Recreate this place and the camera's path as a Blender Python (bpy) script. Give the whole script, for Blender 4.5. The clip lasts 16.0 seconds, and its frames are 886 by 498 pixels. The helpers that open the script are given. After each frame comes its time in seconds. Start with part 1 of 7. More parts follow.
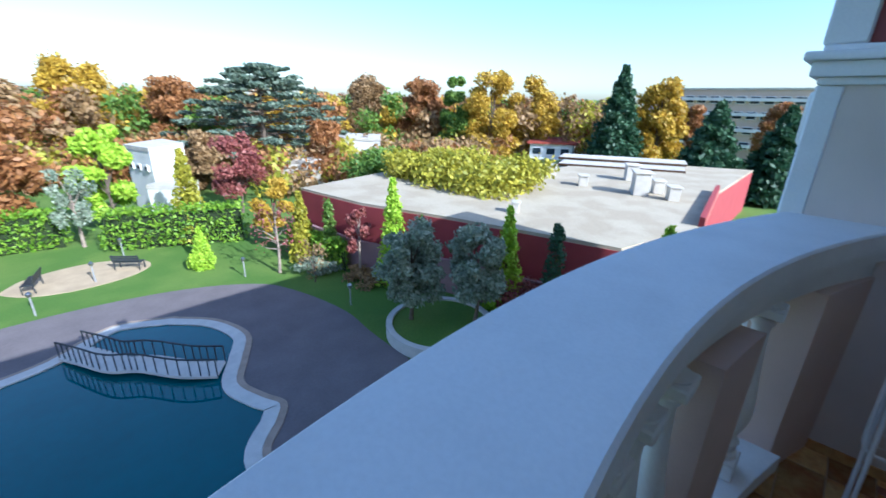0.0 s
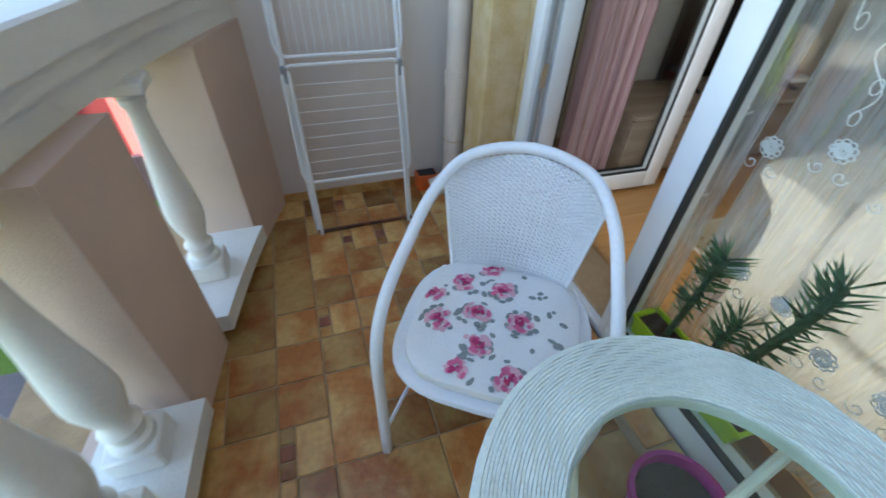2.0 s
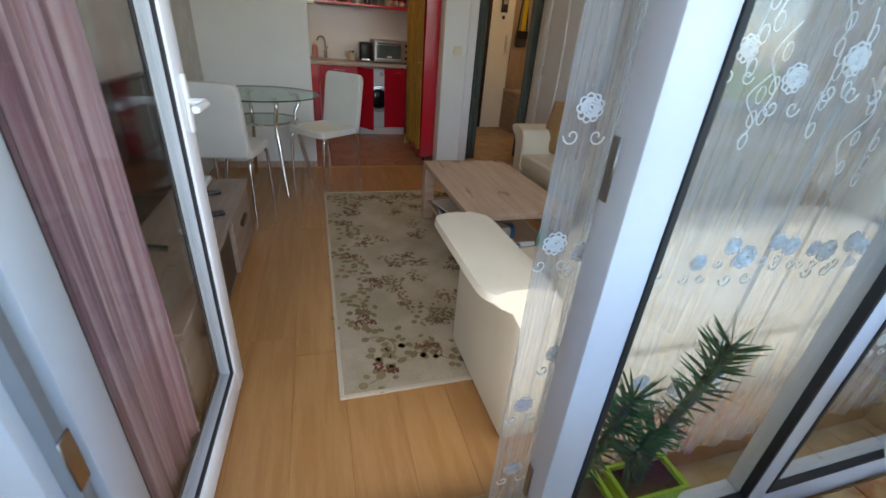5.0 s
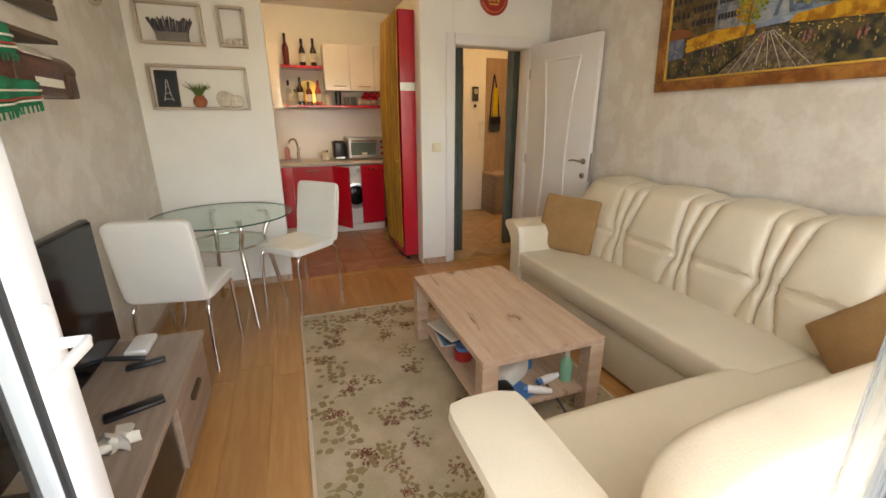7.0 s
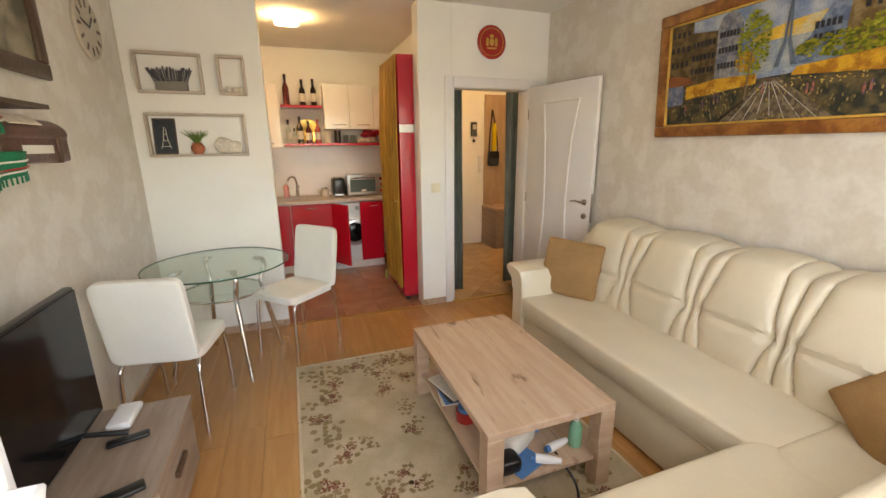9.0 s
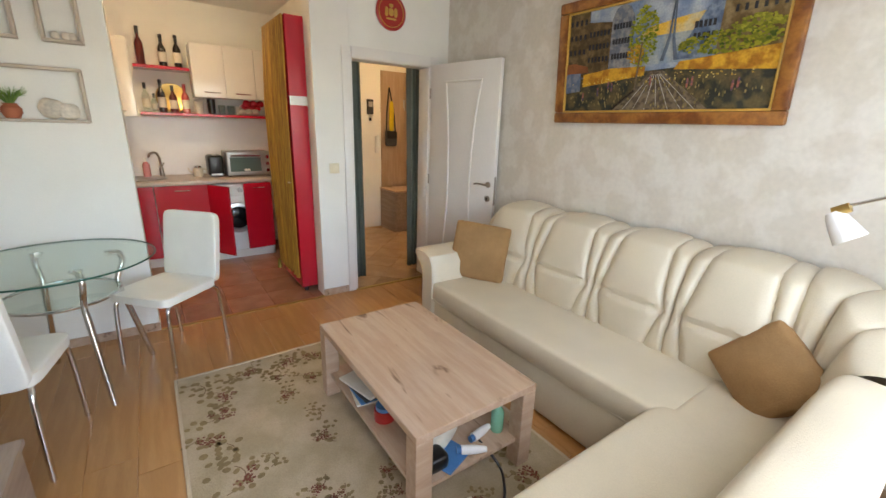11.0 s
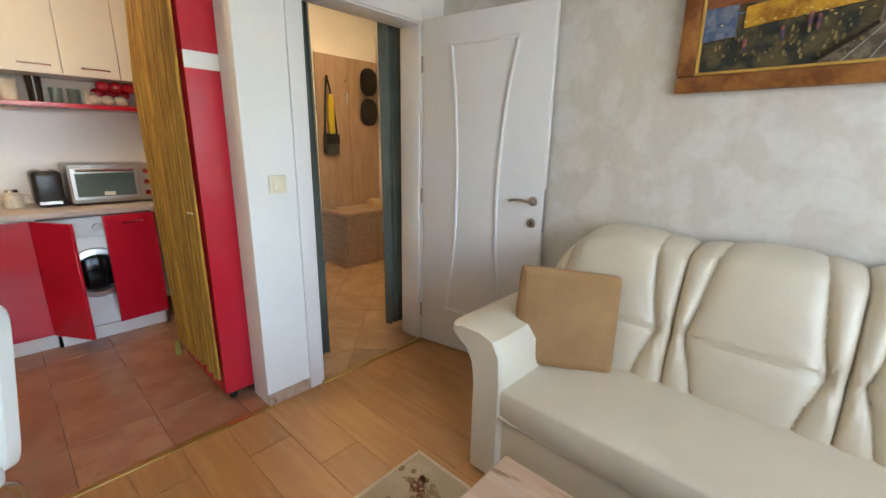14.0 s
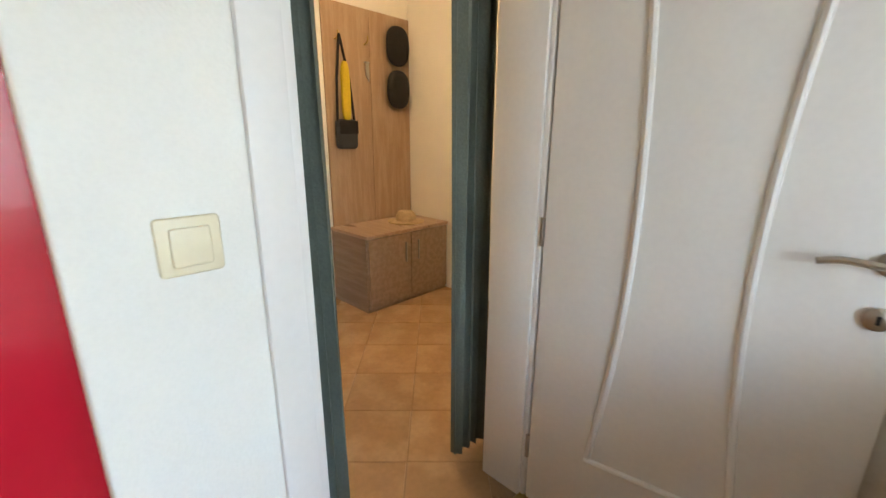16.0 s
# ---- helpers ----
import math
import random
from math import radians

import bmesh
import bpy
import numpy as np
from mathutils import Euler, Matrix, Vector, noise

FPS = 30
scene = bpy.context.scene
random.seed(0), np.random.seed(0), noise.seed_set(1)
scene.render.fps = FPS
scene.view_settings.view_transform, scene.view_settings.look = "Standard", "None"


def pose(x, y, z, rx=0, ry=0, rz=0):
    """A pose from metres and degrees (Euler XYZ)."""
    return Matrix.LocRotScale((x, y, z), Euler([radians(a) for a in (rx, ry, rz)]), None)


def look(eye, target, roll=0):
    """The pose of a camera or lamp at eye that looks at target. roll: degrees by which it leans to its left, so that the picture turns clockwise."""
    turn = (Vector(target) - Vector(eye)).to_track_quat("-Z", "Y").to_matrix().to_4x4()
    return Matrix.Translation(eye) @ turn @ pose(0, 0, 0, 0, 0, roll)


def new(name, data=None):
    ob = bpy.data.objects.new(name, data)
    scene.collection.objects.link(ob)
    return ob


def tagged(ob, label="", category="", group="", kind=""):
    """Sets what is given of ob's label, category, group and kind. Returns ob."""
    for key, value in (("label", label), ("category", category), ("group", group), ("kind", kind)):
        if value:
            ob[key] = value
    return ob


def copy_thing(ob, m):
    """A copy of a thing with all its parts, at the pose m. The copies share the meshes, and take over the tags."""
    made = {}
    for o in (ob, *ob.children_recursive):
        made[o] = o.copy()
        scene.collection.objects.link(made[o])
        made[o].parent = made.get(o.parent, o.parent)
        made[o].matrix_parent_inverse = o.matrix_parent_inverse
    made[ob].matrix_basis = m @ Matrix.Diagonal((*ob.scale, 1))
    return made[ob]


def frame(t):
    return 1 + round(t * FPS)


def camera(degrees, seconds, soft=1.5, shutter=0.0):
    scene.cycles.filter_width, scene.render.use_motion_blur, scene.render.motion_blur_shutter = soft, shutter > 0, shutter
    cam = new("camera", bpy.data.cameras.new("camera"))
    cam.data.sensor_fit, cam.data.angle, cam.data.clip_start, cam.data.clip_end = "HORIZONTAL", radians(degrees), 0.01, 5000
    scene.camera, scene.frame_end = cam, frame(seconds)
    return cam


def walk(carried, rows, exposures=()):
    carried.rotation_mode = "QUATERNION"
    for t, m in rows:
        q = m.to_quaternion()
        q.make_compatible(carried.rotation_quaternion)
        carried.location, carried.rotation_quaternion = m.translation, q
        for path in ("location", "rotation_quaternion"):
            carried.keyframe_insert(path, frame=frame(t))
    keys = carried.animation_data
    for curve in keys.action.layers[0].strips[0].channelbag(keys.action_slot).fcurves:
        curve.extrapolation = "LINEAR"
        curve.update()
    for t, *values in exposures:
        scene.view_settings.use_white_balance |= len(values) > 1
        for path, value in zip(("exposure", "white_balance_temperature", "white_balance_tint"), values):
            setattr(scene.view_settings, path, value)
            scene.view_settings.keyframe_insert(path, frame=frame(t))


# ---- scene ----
cam = camera(94.38, 16.0, shutter=0.25)
PATH = [
    (0, (1.971, -1.290, 1.474), (0.622, -2.599, 0.791), 1.47),
    (0.5, (1.936, -1.296, 1.434), (0.405, -2.251, 0.570), 0.88),
    (1, (1.846, -1.198, 1.358), (0.211, -1.603, 0.278), 1.95),
    (1.5, (1.720, -1.029, 1.314), (0.164, -0.977, 0.059), 0.80),
    (2, (1.604, -0.893, 1.241), (0.190, -0.385, -0.079), 2.47),
    (2.3, (1.498, -0.837, 1.202), (0.196, -0.073, -0.111), 3.85),
    (2.5, (1.424, -0.820, 1.189), (0.225, 0.101, -0.120), 4.58),
    (3, (1.226, -0.807, 1.169), (0.313, 0.382, -0.155), 4.77),
    (3.5, (1.064, -0.740, 1.160), (0.444, 0.568, -0.220), 2.81),
    (4, (0.794, -0.708, 1.197), (0.567, 0.845, -0.043), 3.99),
    (4.2, (0.695, -0.683, 1.208), (0.633, 0.952, 0.058), 3.15),
    (4.6, (0.511, -0.566, 1.223), (0.829, 1.146, 0.240), 2.26),
    (5, (0.430, -0.424, 1.227), (0.981, 1.270, 0.318), 4.63),
    (7.5, (0.535, 0.114, 1.453), (1.187, 1.927, 0.917), -0.51),
    (8, (0.559, 0.117, 1.506), (1.125, 1.968, 1.002), -1.08),
    (10.5, (0.499, 0.338, 1.522), (1.500, 1.986, 0.993), 1.37),
    (11, (0.514, 0.371, 1.500), (1.625, 1.934, 0.929), 1.92),
    (11.5, (0.579, 0.462, 1.434), (1.772, 1.950, 0.831), 2.21),
    (12, (0.696, 0.629, 1.365), (1.945, 2.066, 0.744), 3.44),
    (12.5, (0.732, 0.865, 1.342), (2.048, 2.226, 0.698), 3.01),
    (13, (0.712, 1.180, 1.348), (2.100, 2.489, 0.746), 1.89),
    (13.5, (0.767, 1.527, 1.342), (2.176, 2.848, 0.823), 1.21),
    (14, (0.871, 1.870, 1.335), (2.299, 3.179, 0.837), 1.04),
    (14.5, (0.997, 2.223, 1.325), (2.485, 3.462, 0.825), 0.49),
    (15, (1.187, 2.550, 1.276), (2.645, 3.830, 0.791), -0.14),
    (15.5, (1.400, 2.846, 1.287), (2.813, 4.174, 0.799), 0.06),
    (16, (1.625, 3.125, 1.283), (3.014, 4.466, 0.763), 0.38),
]
EXPOSURES = [(0.0, 0.9, 5000, 8), (0.6, 1.4, 5700, 5), (1.0, 1.9, 6500, 4), (1.5, 2.35, 6700, 6), (3.0, 2.65, 7100, 7), (3.6, 2.65, 7000, 8), (4.2, 2.65, 6700, 10), (5.2, 2.6, 6500, 12), (7.3, 3.65, 8200, 16), (8.2, 3.75, 8200, 16), (11.0, 3.75, 6700, 12), (12.5, 3.95, 6300, 10), (14.0, 3.95, 6000, 9), (16.0, 4.15, 6200, 9)]
walk(cam, [(t, look(eye, target, roll)) for t, eye, target, roll in PATH], EXPOSURES)

# ---- world and sun ----
world = bpy.data.worlds.new("sky")
scene.world = world
world.use_nodes = True
wn = world.node_tree.nodes
sky = wn.new("ShaderNodeTexSky")
sky.sky_type = "NISHITA"
sky.sun_disc = False
sky.dust_density, sky.ozone_density = 1.2, 1.3
SUN_EL, SUN_FROM = 31.0, Vector((-0.06, 1.0))
sky.sun_elevation = radians(SUN_EL)
sky.sun_rotation = math.atan2(SUN_FROM.x, SUN_FROM.y)
world.node_tree.links.new(sky.outputs[0], wn["Background"].inputs[0])
wn["Background"].inputs[1].default_value = 0.15
sun = new("sun", bpy.data.lights.new("sun", "SUN"))
sun.data.energy, sun.data.angle, sun.data.color = 5.0, radians(0.5), (1.0, 0.93, 0.82)
s_dir = Vector((-SUN_FROM.normalized().x * math.cos(radians(SUN_EL)), -SUN_FROM.normalized().y * math.cos(radians(SUN_EL)), -math.sin(radians(SUN_EL))))
sun.matrix_world = look((0, 20, 30), Vector((0, 20, 30)) + s_dir)


def area(name, m, sx, sy, watts, color):
    ob = new(name, bpy.data.lights.new(name, "AREA"))
    ob.data.shape, ob.data.size, ob.data.size_y = "RECTANGLE", sx, sy
    ob.data.energy, ob.data.color = watts, color
    ob.matrix_world = m
    return ob


# added lamp just inside the balcony door and window, standing in for sky daylight
area("window_daylight", look((1.32, 0.27, 1.15), (1.32, 2.0, 1.15)), 2.4, 2.1, 3.7, (0.93, 0.96, 1.0))

# ---- materials ----
def mat(name, color, rough=0.6, var=0.12, scale=6.0, grain=60.0, bump=0.1, metal=0.0, stretch=(1, 1, 1), second=None, mix=(0.42, 0.6), coat=0.0, rand=0.0, spec=0.5, coords="Object", knots=0.0):
    """Base colour broken up at two scales, with fine relief; second: a stain or vein colour."""
    m = bpy.data.materials.new(name)
    m.use_nodes = True
    nt = m.node_tree
    nd, ln = nt.nodes, nt.links
    b = nd["Principled BSDF"]
    b.inputs["Roughness"].default_value, b.inputs["Metallic"].default_value = rough, metal
    b.inputs["Coat Weight"].default_value = coat
    b.inputs["Specular IOR Level"].default_value = spec
    tc, mp = nd.new("ShaderNodeTexCoord"), nd.new("ShaderNodeMapping")
    mp.inputs["Scale"].default_value = stretch
    ln.new(tc.outputs[coords], mp.inputs[0])
    big, fine = nd.new("ShaderNodeTexNoise"), nd.new("ShaderNodeTexNoise")
    big.inputs["Scale"].default_value, fine.inputs["Scale"].default_value = scale, grain
    big.inputs["Detail"].default_value, fine.inputs["Detail"].default_value = 5, 3
    vec = mp.outputs[0]
    if rand:
        oi, add = nd.new("ShaderNodeObjectInfo"), nd.new("ShaderNodeVectorMath")
        mul = nd.new("ShaderNodeMath")
        mul.operation = "MULTIPLY"
        mul.inputs[1].default_value = 37.0
        ln.new(oi.outputs["Random"], mul.inputs[0])
        ln.new(mp.outputs[0], add.inputs[0])
        ln.new(mul.outputs[0], add.inputs[1])
        vec = add.outputs[0]
    ln.new(vec, big.inputs[0])
    ln.new(vec, fine.inputs[0])
    ramp = nd.new("ShaderNodeValToRGB")
    c = Vector(color)
    e = ramp.color_ramp.elements
    e[0].position, e[1].position = mix if second else (0.3, 0.7)
    e[0].color = (*c, 1) if second else (*(c * (1 - var)), 1)
    e[1].color = (*second, 1) if second else (*[min(1, v * (1 + var)) for v in c], 1)
    ln.new(big.outputs[0], ramp.inputs[0])
    mul2 = nd.new("ShaderNodeMix")
    mul2.data_type, mul2.blend_type = "RGBA", "MULTIPLY"
    mul2.inputs[0].default_value = min(1.0, var * 2.5)
    fr = nd.new("ShaderNodeValToRGB")
    fr.color_ramp.elements[0].position, fr.color_ramp.elements[1].position = 0.3, 0.65
    fr.color_ramp.elements[0].color = (0.62, 0.62, 0.62, 1)
    ln.new(fine.outputs[0], fr.inputs[0])
    ln.new(ramp.outputs[0], mul2.inputs[6])
    ln.new(fr.outputs[0], mul2.inputs[7])
    out = mul2.outputs[2]
    if rand:
        hs = nd.new("ShaderNodeHueSaturation")
        mr = nd.new("ShaderNodeMapRange")
        mr.inputs[3].default_value, mr.inputs[4].default_value = 1 - rand, 1 + rand
        ln.new(oi.outputs["Random"], mr.inputs[0])
        ln.new(mr.outputs[0], hs.inputs["Value"])
        ln.new(out, hs.inputs["Color"])
        out = hs.outputs[0]
    if knots:
        kn, kr, km = nd.new("ShaderNodeTexNoise"), nd.new("ShaderNodeValToRGB"), nd.new("ShaderNodeMix")
        kn.inputs["Scale"].default_value, kn.inputs["Detail"].default_value = knots, 3
        kn.inputs["Distortion"].default_value = 0.6
        kr.color_ramp.elements[0].position, kr.color_ramp.elements[1].position = 0.62, 0.69
        kr.color_ramp.elements[0].color, kr.color_ramp.elements[1].color = (1, 1, 1, 1), (0.42, 0.34, 0.28, 1)
        km.data_type, km.blend_type = "RGBA", "MULTIPLY"
        km.inputs[0].default_value = 1.0
        half = nd.new("ShaderNodeMapping")
        half.inputs["Scale"].default_value = [v ** 0.6 for v in stretch]
        ln.new(tc.outputs[coords], half.inputs[0])
        ln.new(half.outputs[0], kn.inputs[0])
        ln.new(kn.outputs[0], kr.inputs[0])
        ln.new(out, km.inputs[6])
        ln.new(kr.outputs[0], km.inputs[7])
        out = km.outputs[2]
    ln.new(out, b.inputs["Base Color"])
    if bump:
        bp = nd.new("ShaderNodeBump")
        bp.inputs["Strength"].default_value, bp.inputs["Distance"].default_value = bump, 0.01
        ln.new(fine.outputs[0], bp.inputs["Height"])
        ln.new(bp.outputs[0], b.inputs["Normal"])
    return m


def leafy(name, a, b, rough=0.55):
    """Leaves whose colour varies from leaf to leaf, letting some light through."""
    m = bpy.data.materials.new(name)
    m.use_nodes = True
    nd, ln = m.node_tree.nodes, m.node_tree.links
    p = nd["Principled BSDF"]
    p.inputs["Roughness"].default_value = rough
    g, r = nd.new("ShaderNodeNewGeometry"), nd.new("ShaderNodeValToRGB")
    r.color_ramp.elements[0].color, r.color_ramp.elements[1].color = (*a, 1), (*b, 1)
    ln.new(g.outputs["Random Per Island"], r.inputs[0])
    ln.new(r.outputs[0], p.inputs["Base Color"])
    t, mx = nd.new("ShaderNodeBsdfTranslucent"), nd.new("ShaderNodeMixShader")
    ln.new(r.outputs[0], t.inputs[0])
    mx.inputs[0].default_value = 0.3
    ln.new(p.outputs[0], mx.inputs[1])
    ln.new(t.outputs[0], mx.inputs[2])
    ln.new(mx.outputs[0], nd["Material Output"].inputs[0])
    return m


def glassy(name, tint, rough=0.0, ior=1.45, base=0.0):
    """A clear pane: see-through with a mirror gloss that grows at grazing angles."""
    m = bpy.data.materials.new(name)
    m.use_nodes = True
    nd, ln = m.node_tree.nodes, m.node_tree.links
    nd.remove(nd["Principled BSDF"])
    t, g, f, mx = nd.new("ShaderNodeBsdfTransparent"), nd.new("ShaderNodeBsdfGlossy"), nd.new("ShaderNodeLayerWeight"), nd.new("ShaderNodeMixShader")
    pw, sc = nd.new("ShaderNodeMath"), nd.new("ShaderNodeMath")
    pw.operation, sc.operation = "POWER", "MULTIPLY_ADD"
    pw.inputs[1].default_value = 4.0
    sc.inputs[1].default_value, sc.inputs[2].default_value = 0.5, (ior - 1) * 0.08
    t.inputs[0].default_value = (*tint, 1)
    g.inputs["Roughness"].default_value = rough
    f.inputs[0].default_value = 0.5
    ln.new(f.outputs["Facing"], pw.inputs[0])
    ln.new(pw.outputs[0], sc.inputs[0])
    ln.new(sc.outputs[0], mx.inputs[0])
    ln.new(t.outputs[0], mx.inputs[1])
    ln.new(g.outputs[0], mx.inputs[2])
    ln.new(mx.outputs[0], nd["Material Output"].inputs[0])
    return m


def sheer(name, color, clear):
    m = bpy.data.materials.new(name)
    m.use_nodes = True
    nd, ln = m.node_tree.nodes, m.node_tree.links
    p = nd["Principled BSDF"]
    p.inputs["Base Color"].default_value, p.inputs["Roughness"].default_value = (*color, 1), 0.8
    t, tl = nd.new("ShaderNodeBsdfTransparent"), nd.new("ShaderNodeBsdfTranslucent")
    tl.inputs[0].default_value = (*color, 1)
    a, b = nd.new("ShaderNodeMixShader"), nd.new("ShaderNodeMixShader")
    a.inputs[0].default_value = 0.5
    ln.new(p.outputs[0], a.inputs[1])
    ln.new(tl.outputs[0], a.inputs[2])
    n, r = nd.new("ShaderNodeTexNoise"), nd.new("ShaderNodeMapRange")
    n.inputs["Scale"].default_value = 9
    r.inputs[3].default_value, r.inputs[4].default_value = clear - 0.15, clear + 0.15
    ln.new(n.outputs[0], r.inputs[0])
    ln.new(r.outputs[0], b.inputs[0])
    ln.new(a.outputs[0], b.inputs[1])
    ln.new(t.outputs[0], b.inputs[2])
    ln.new(b.outputs[0], nd["Material Output"].inputs[0])
    return m


def glow(name, color, power):
    m = mat(name, color, 0.4, 0.02)
    p = m.node_tree.nodes["Principled BSDF"]
    p.inputs["Emission Color"].default_value = (*color, 1)
    p.inputs["Emission Strength"].default_value = power
    return m


M = {}
M["wall_white"] = mat("wall_white_paint", (0.82, 0.80, 0.74), 0.85, 0.03, 3, 180, 0.12)
M["wall_pearl"] = mat("wall_pearl_plaster", (0.66, 0.61, 0.53), 0.5, 0.07, 7, 40, 0.12, second=(0.73, 0.69, 0.62), mix=(0.45, 0.58))
M["ceiling"] = mat("ceiling_paint", (0.8, 0.78, 0.73), 0.9, 0.03, 2, 120, 0.05)
M["facade_beige"] = mat("facade_beige_render", (0.66, 0.57, 0.50), 0.9, 0.06, 3, 220, 0.3)
M["facade_pink"] = mat("facade_pink_render", (0.60, 0.45, 0.38), 0.9, 0.07, 3, 220, 0.3)
M["facade_red"] = mat("facade_red_render", (0.24, 0.07, 0.07), 0.9, 0.07, 3, 220, 0.3)
M["facade_ochre"] = mat("facade_ochre_render", (0.60, 0.42, 0.20), 0.85, 0.1, 9, 150, 0.35, second=(0.68, 0.52, 0.30))
M["white_stone"] = mat("painted_cast_stone", (0.74, 0.74, 0.73), 0.6, 0.05, 4, 90, 0.15, second=(0.66, 0.66, 0.65), mix=(0.45, 0.75))
M["pvc"] = mat("white_pvc", (0.80, 0.81, 0.82), 0.3, 0.02, 3, 30, 0.0)
M["pvc_grey"] = mat("grey_gasket", (0.30, 0.30, 0.30), 0.5, 0.05, 5, 50, 0.05)
M["rubber"] = mat("black_rubber", (0.02, 0.02, 0.02), 0.6, 0.1)
M["pane"] = glassy("window_glass", (0.96, 0.975, 0.97), 0.0, 1.45)
M["table_glass"] = glassy("greenish_table_glass", (0.90, 0.965, 0.935), 0.0, 1.6)
M["smoked"] = glassy("smoked_glass", (0.25, 0.26, 0.27), 0.02)
M["terracotta"] = mat("terracotta_tile", (0.40, 0.145, 0.04), 0.26, 0.22, 6, 45, 0.15, second=(0.55, 0.33, 0.12), mix=(0.40, 0.60), rand=0.38)
M["grout_dark"] = mat("red_brown_grout", (0.22, 0.11, 0.065), 0.95, 0.15, 12, 120, 0.2)
M["tile_dark"] = mat("dark_red_insert_tile", (0.20, 0.055, 0.03), 0.3, 0.2, 9, 60, 0.15, second=(0.30, 0.10, 0.05), rand=0.2)
M["grout"] = mat("grout", (0.38, 0.25, 0.14), 0.95, 0.15, 12, 120, 0.2)
M["plank"] = mat("laminate_plank", (0.41, 0.195, 0.062), 0.30, 0.07, 4, 40, 0.02, stretch=(7, 0.7, 1), second=(0.46, 0.235, 0.082), rand=0.08)
M["kitchen_tile"] = mat("kitchen_floor_tile", (0.30, 0.13, 0.07), 0.32, 0.12, 6, 40, 0.06, second=(0.37, 0.19, 0.11), rand=0.10)
M["hall_tile"] = mat("hall_floor_tile", (0.42, 0.26, 0.13), 0.35, 0.12, 6, 40, 0.06, second=(0.50, 0.33, 0.18), rand=0.08)
M["oak"] = mat("pale_oak_board", (0.47, 0.32, 0.215), 0.5, 0.09, 3, 26, 0.05, stretch=(9, 0.8, 9), second=(0.53, 0.38, 0.27), knots=3.2)
M["oak_x"] = mat("pale_oak_board_across", (0.47, 0.32, 0.215), 0.5, 0.09, 3, 26, 0.05, stretch=(0.8, 9, 9), second=(0.53, 0.38, 0.27))
M["oak_grey"] = mat("greyed_oak_board", (0.30, 0.22, 0.165), 0.5, 0.14, 3, 26, 0.05, stretch=(9, 0.8, 9), second=(0.37, 0.28, 0.215))
M["panel_wood"] = mat("hall_wood_panel", (0.40, 0.27, 0.17), 0.5, 0.14, 3, 26, 0.05, stretch=(9, 9, 0.8), second=(0.46, 0.33, 0.22))
M["leather"] = mat("cream_leather", (0.66, 0.585, 0.445), 0.36, 0.05, 4, 170, 0.12)
M["chair_leather"] = mat("white_chair_leather", (0.78, 0.76, 0.69), 0.38, 0.04, 5, 150, 0.1)
M["chrome"] = mat("chrome", (0.75, 0.75, 0.75), 0.12, 0.02, 3, 20, 0, metal=1.0)
M["nickel"] = mat("brushed_nickel", (0.42, 0.38, 0.33), 0.3, 0.05, 3, 80, 0.03, metal=1.0)
M["pillow"] = mat("brown_suede", (0.34, 0.195, 0.08), 0.95, 0.12, 9, 160, 0.25)
M["red_gloss"] = mat("red_lacquer", (0.50, 0.008, 0.025), 0.22, 0.04, 3, 20, 0.0, coat=0.3)
M["white_gloss"] = mat("white_lacquer", (0.78, 0.74, 0.69), 0.15, 0.02, 3, 20, 0.0, coat=0.3)
M["splash"] = mat("white_splashback", (0.76, 0.74, 0.74), 0.25, 0.02, 3, 20, 0.0)
M["bamboo"] = mat("bamboo_slat", (0.42, 0.23, 0.03), 0.5, 0.2, 6, 40, 0.1, stretch=(6, 6, 1), second=(0.28, 0.13, 0.02), rand=0.3)
M["worktop"] = mat("worktop", (0.55, 0.46, 0.40), 0.45, 0.08, 12, 90, 0.05)
M["black"] = mat("black_plastic", (0.012, 0.012, 0.013), 0.3, 0.1)
M["screen"] = mat("dark_screen", (0.004, 0.004, 0.005), 0.12, 0.05, bump=0.0, spec=0.22)
M["white_plastic"] = mat("white_plastic", (0.8, 0.8, 0.78), 0.35, 0.03)
M["cream_plastic"] = mat("cream_plastic", (0.78, 0.70, 0.50), 0.4, 0.03)
M["door_paint"] = mat("door_paint", (0.78, 0.75, 0.71), 0.42, 0.03, 3, 60, 0.03)
M["steel"] = mat("stainless_steel", (0.45, 0.44, 0.43), 0.3, 0.05, 4, 90, 0.03, metal=1.0)
M["curtain_green"] = mat("green_curtain", (0.13, 0.155, 0.13), 0.9, 0.15, 5, 120, 0.2)
M["curtain_mauve"] = mat("mauve_curtain", (0.34, 0.17, 0.19), 0.85, 0.2, 4, 60, 0.2, stretch=(30, 30, 0.3), second=(0.46, 0.31, 0.31))
M["sheer"] = sheer("sheer_voile", (0.78, 0.81, 0.82), 0.70)
M["lace"] = mat("white_embroidery", (0.78, 0.79, 0.78), 0.8, 0.05)
M["wicker"] = mat("white_wicker", (0.80, 0.81, 0.83), 0.5, 0.05, 5, 90, 0.15)
M["table_weave"] = mat("pale_green_weave", (0.74, 0.79, 0.71), 0.55, 0.1, 8, 150, 0.3)
M["cream_metal"] = mat("cream_tube", (0.72, 0.68, 0.60), 0.4, 0.05)
M["wire_white"] = mat("white_coated_wire", (0.76, 0.74, 0.72), 0.4, 0.04)
M["rust"] = mat("rusted_tube", (0.20, 0.06, 0.02), 0.8, 0.3, 20, 90, 0.3, second=(0.08, 0.03, 0.015))
M["pipe"] = mat("beige_drain_pipe", (0.68, 0.57, 0.48), 0.45, 0.05)
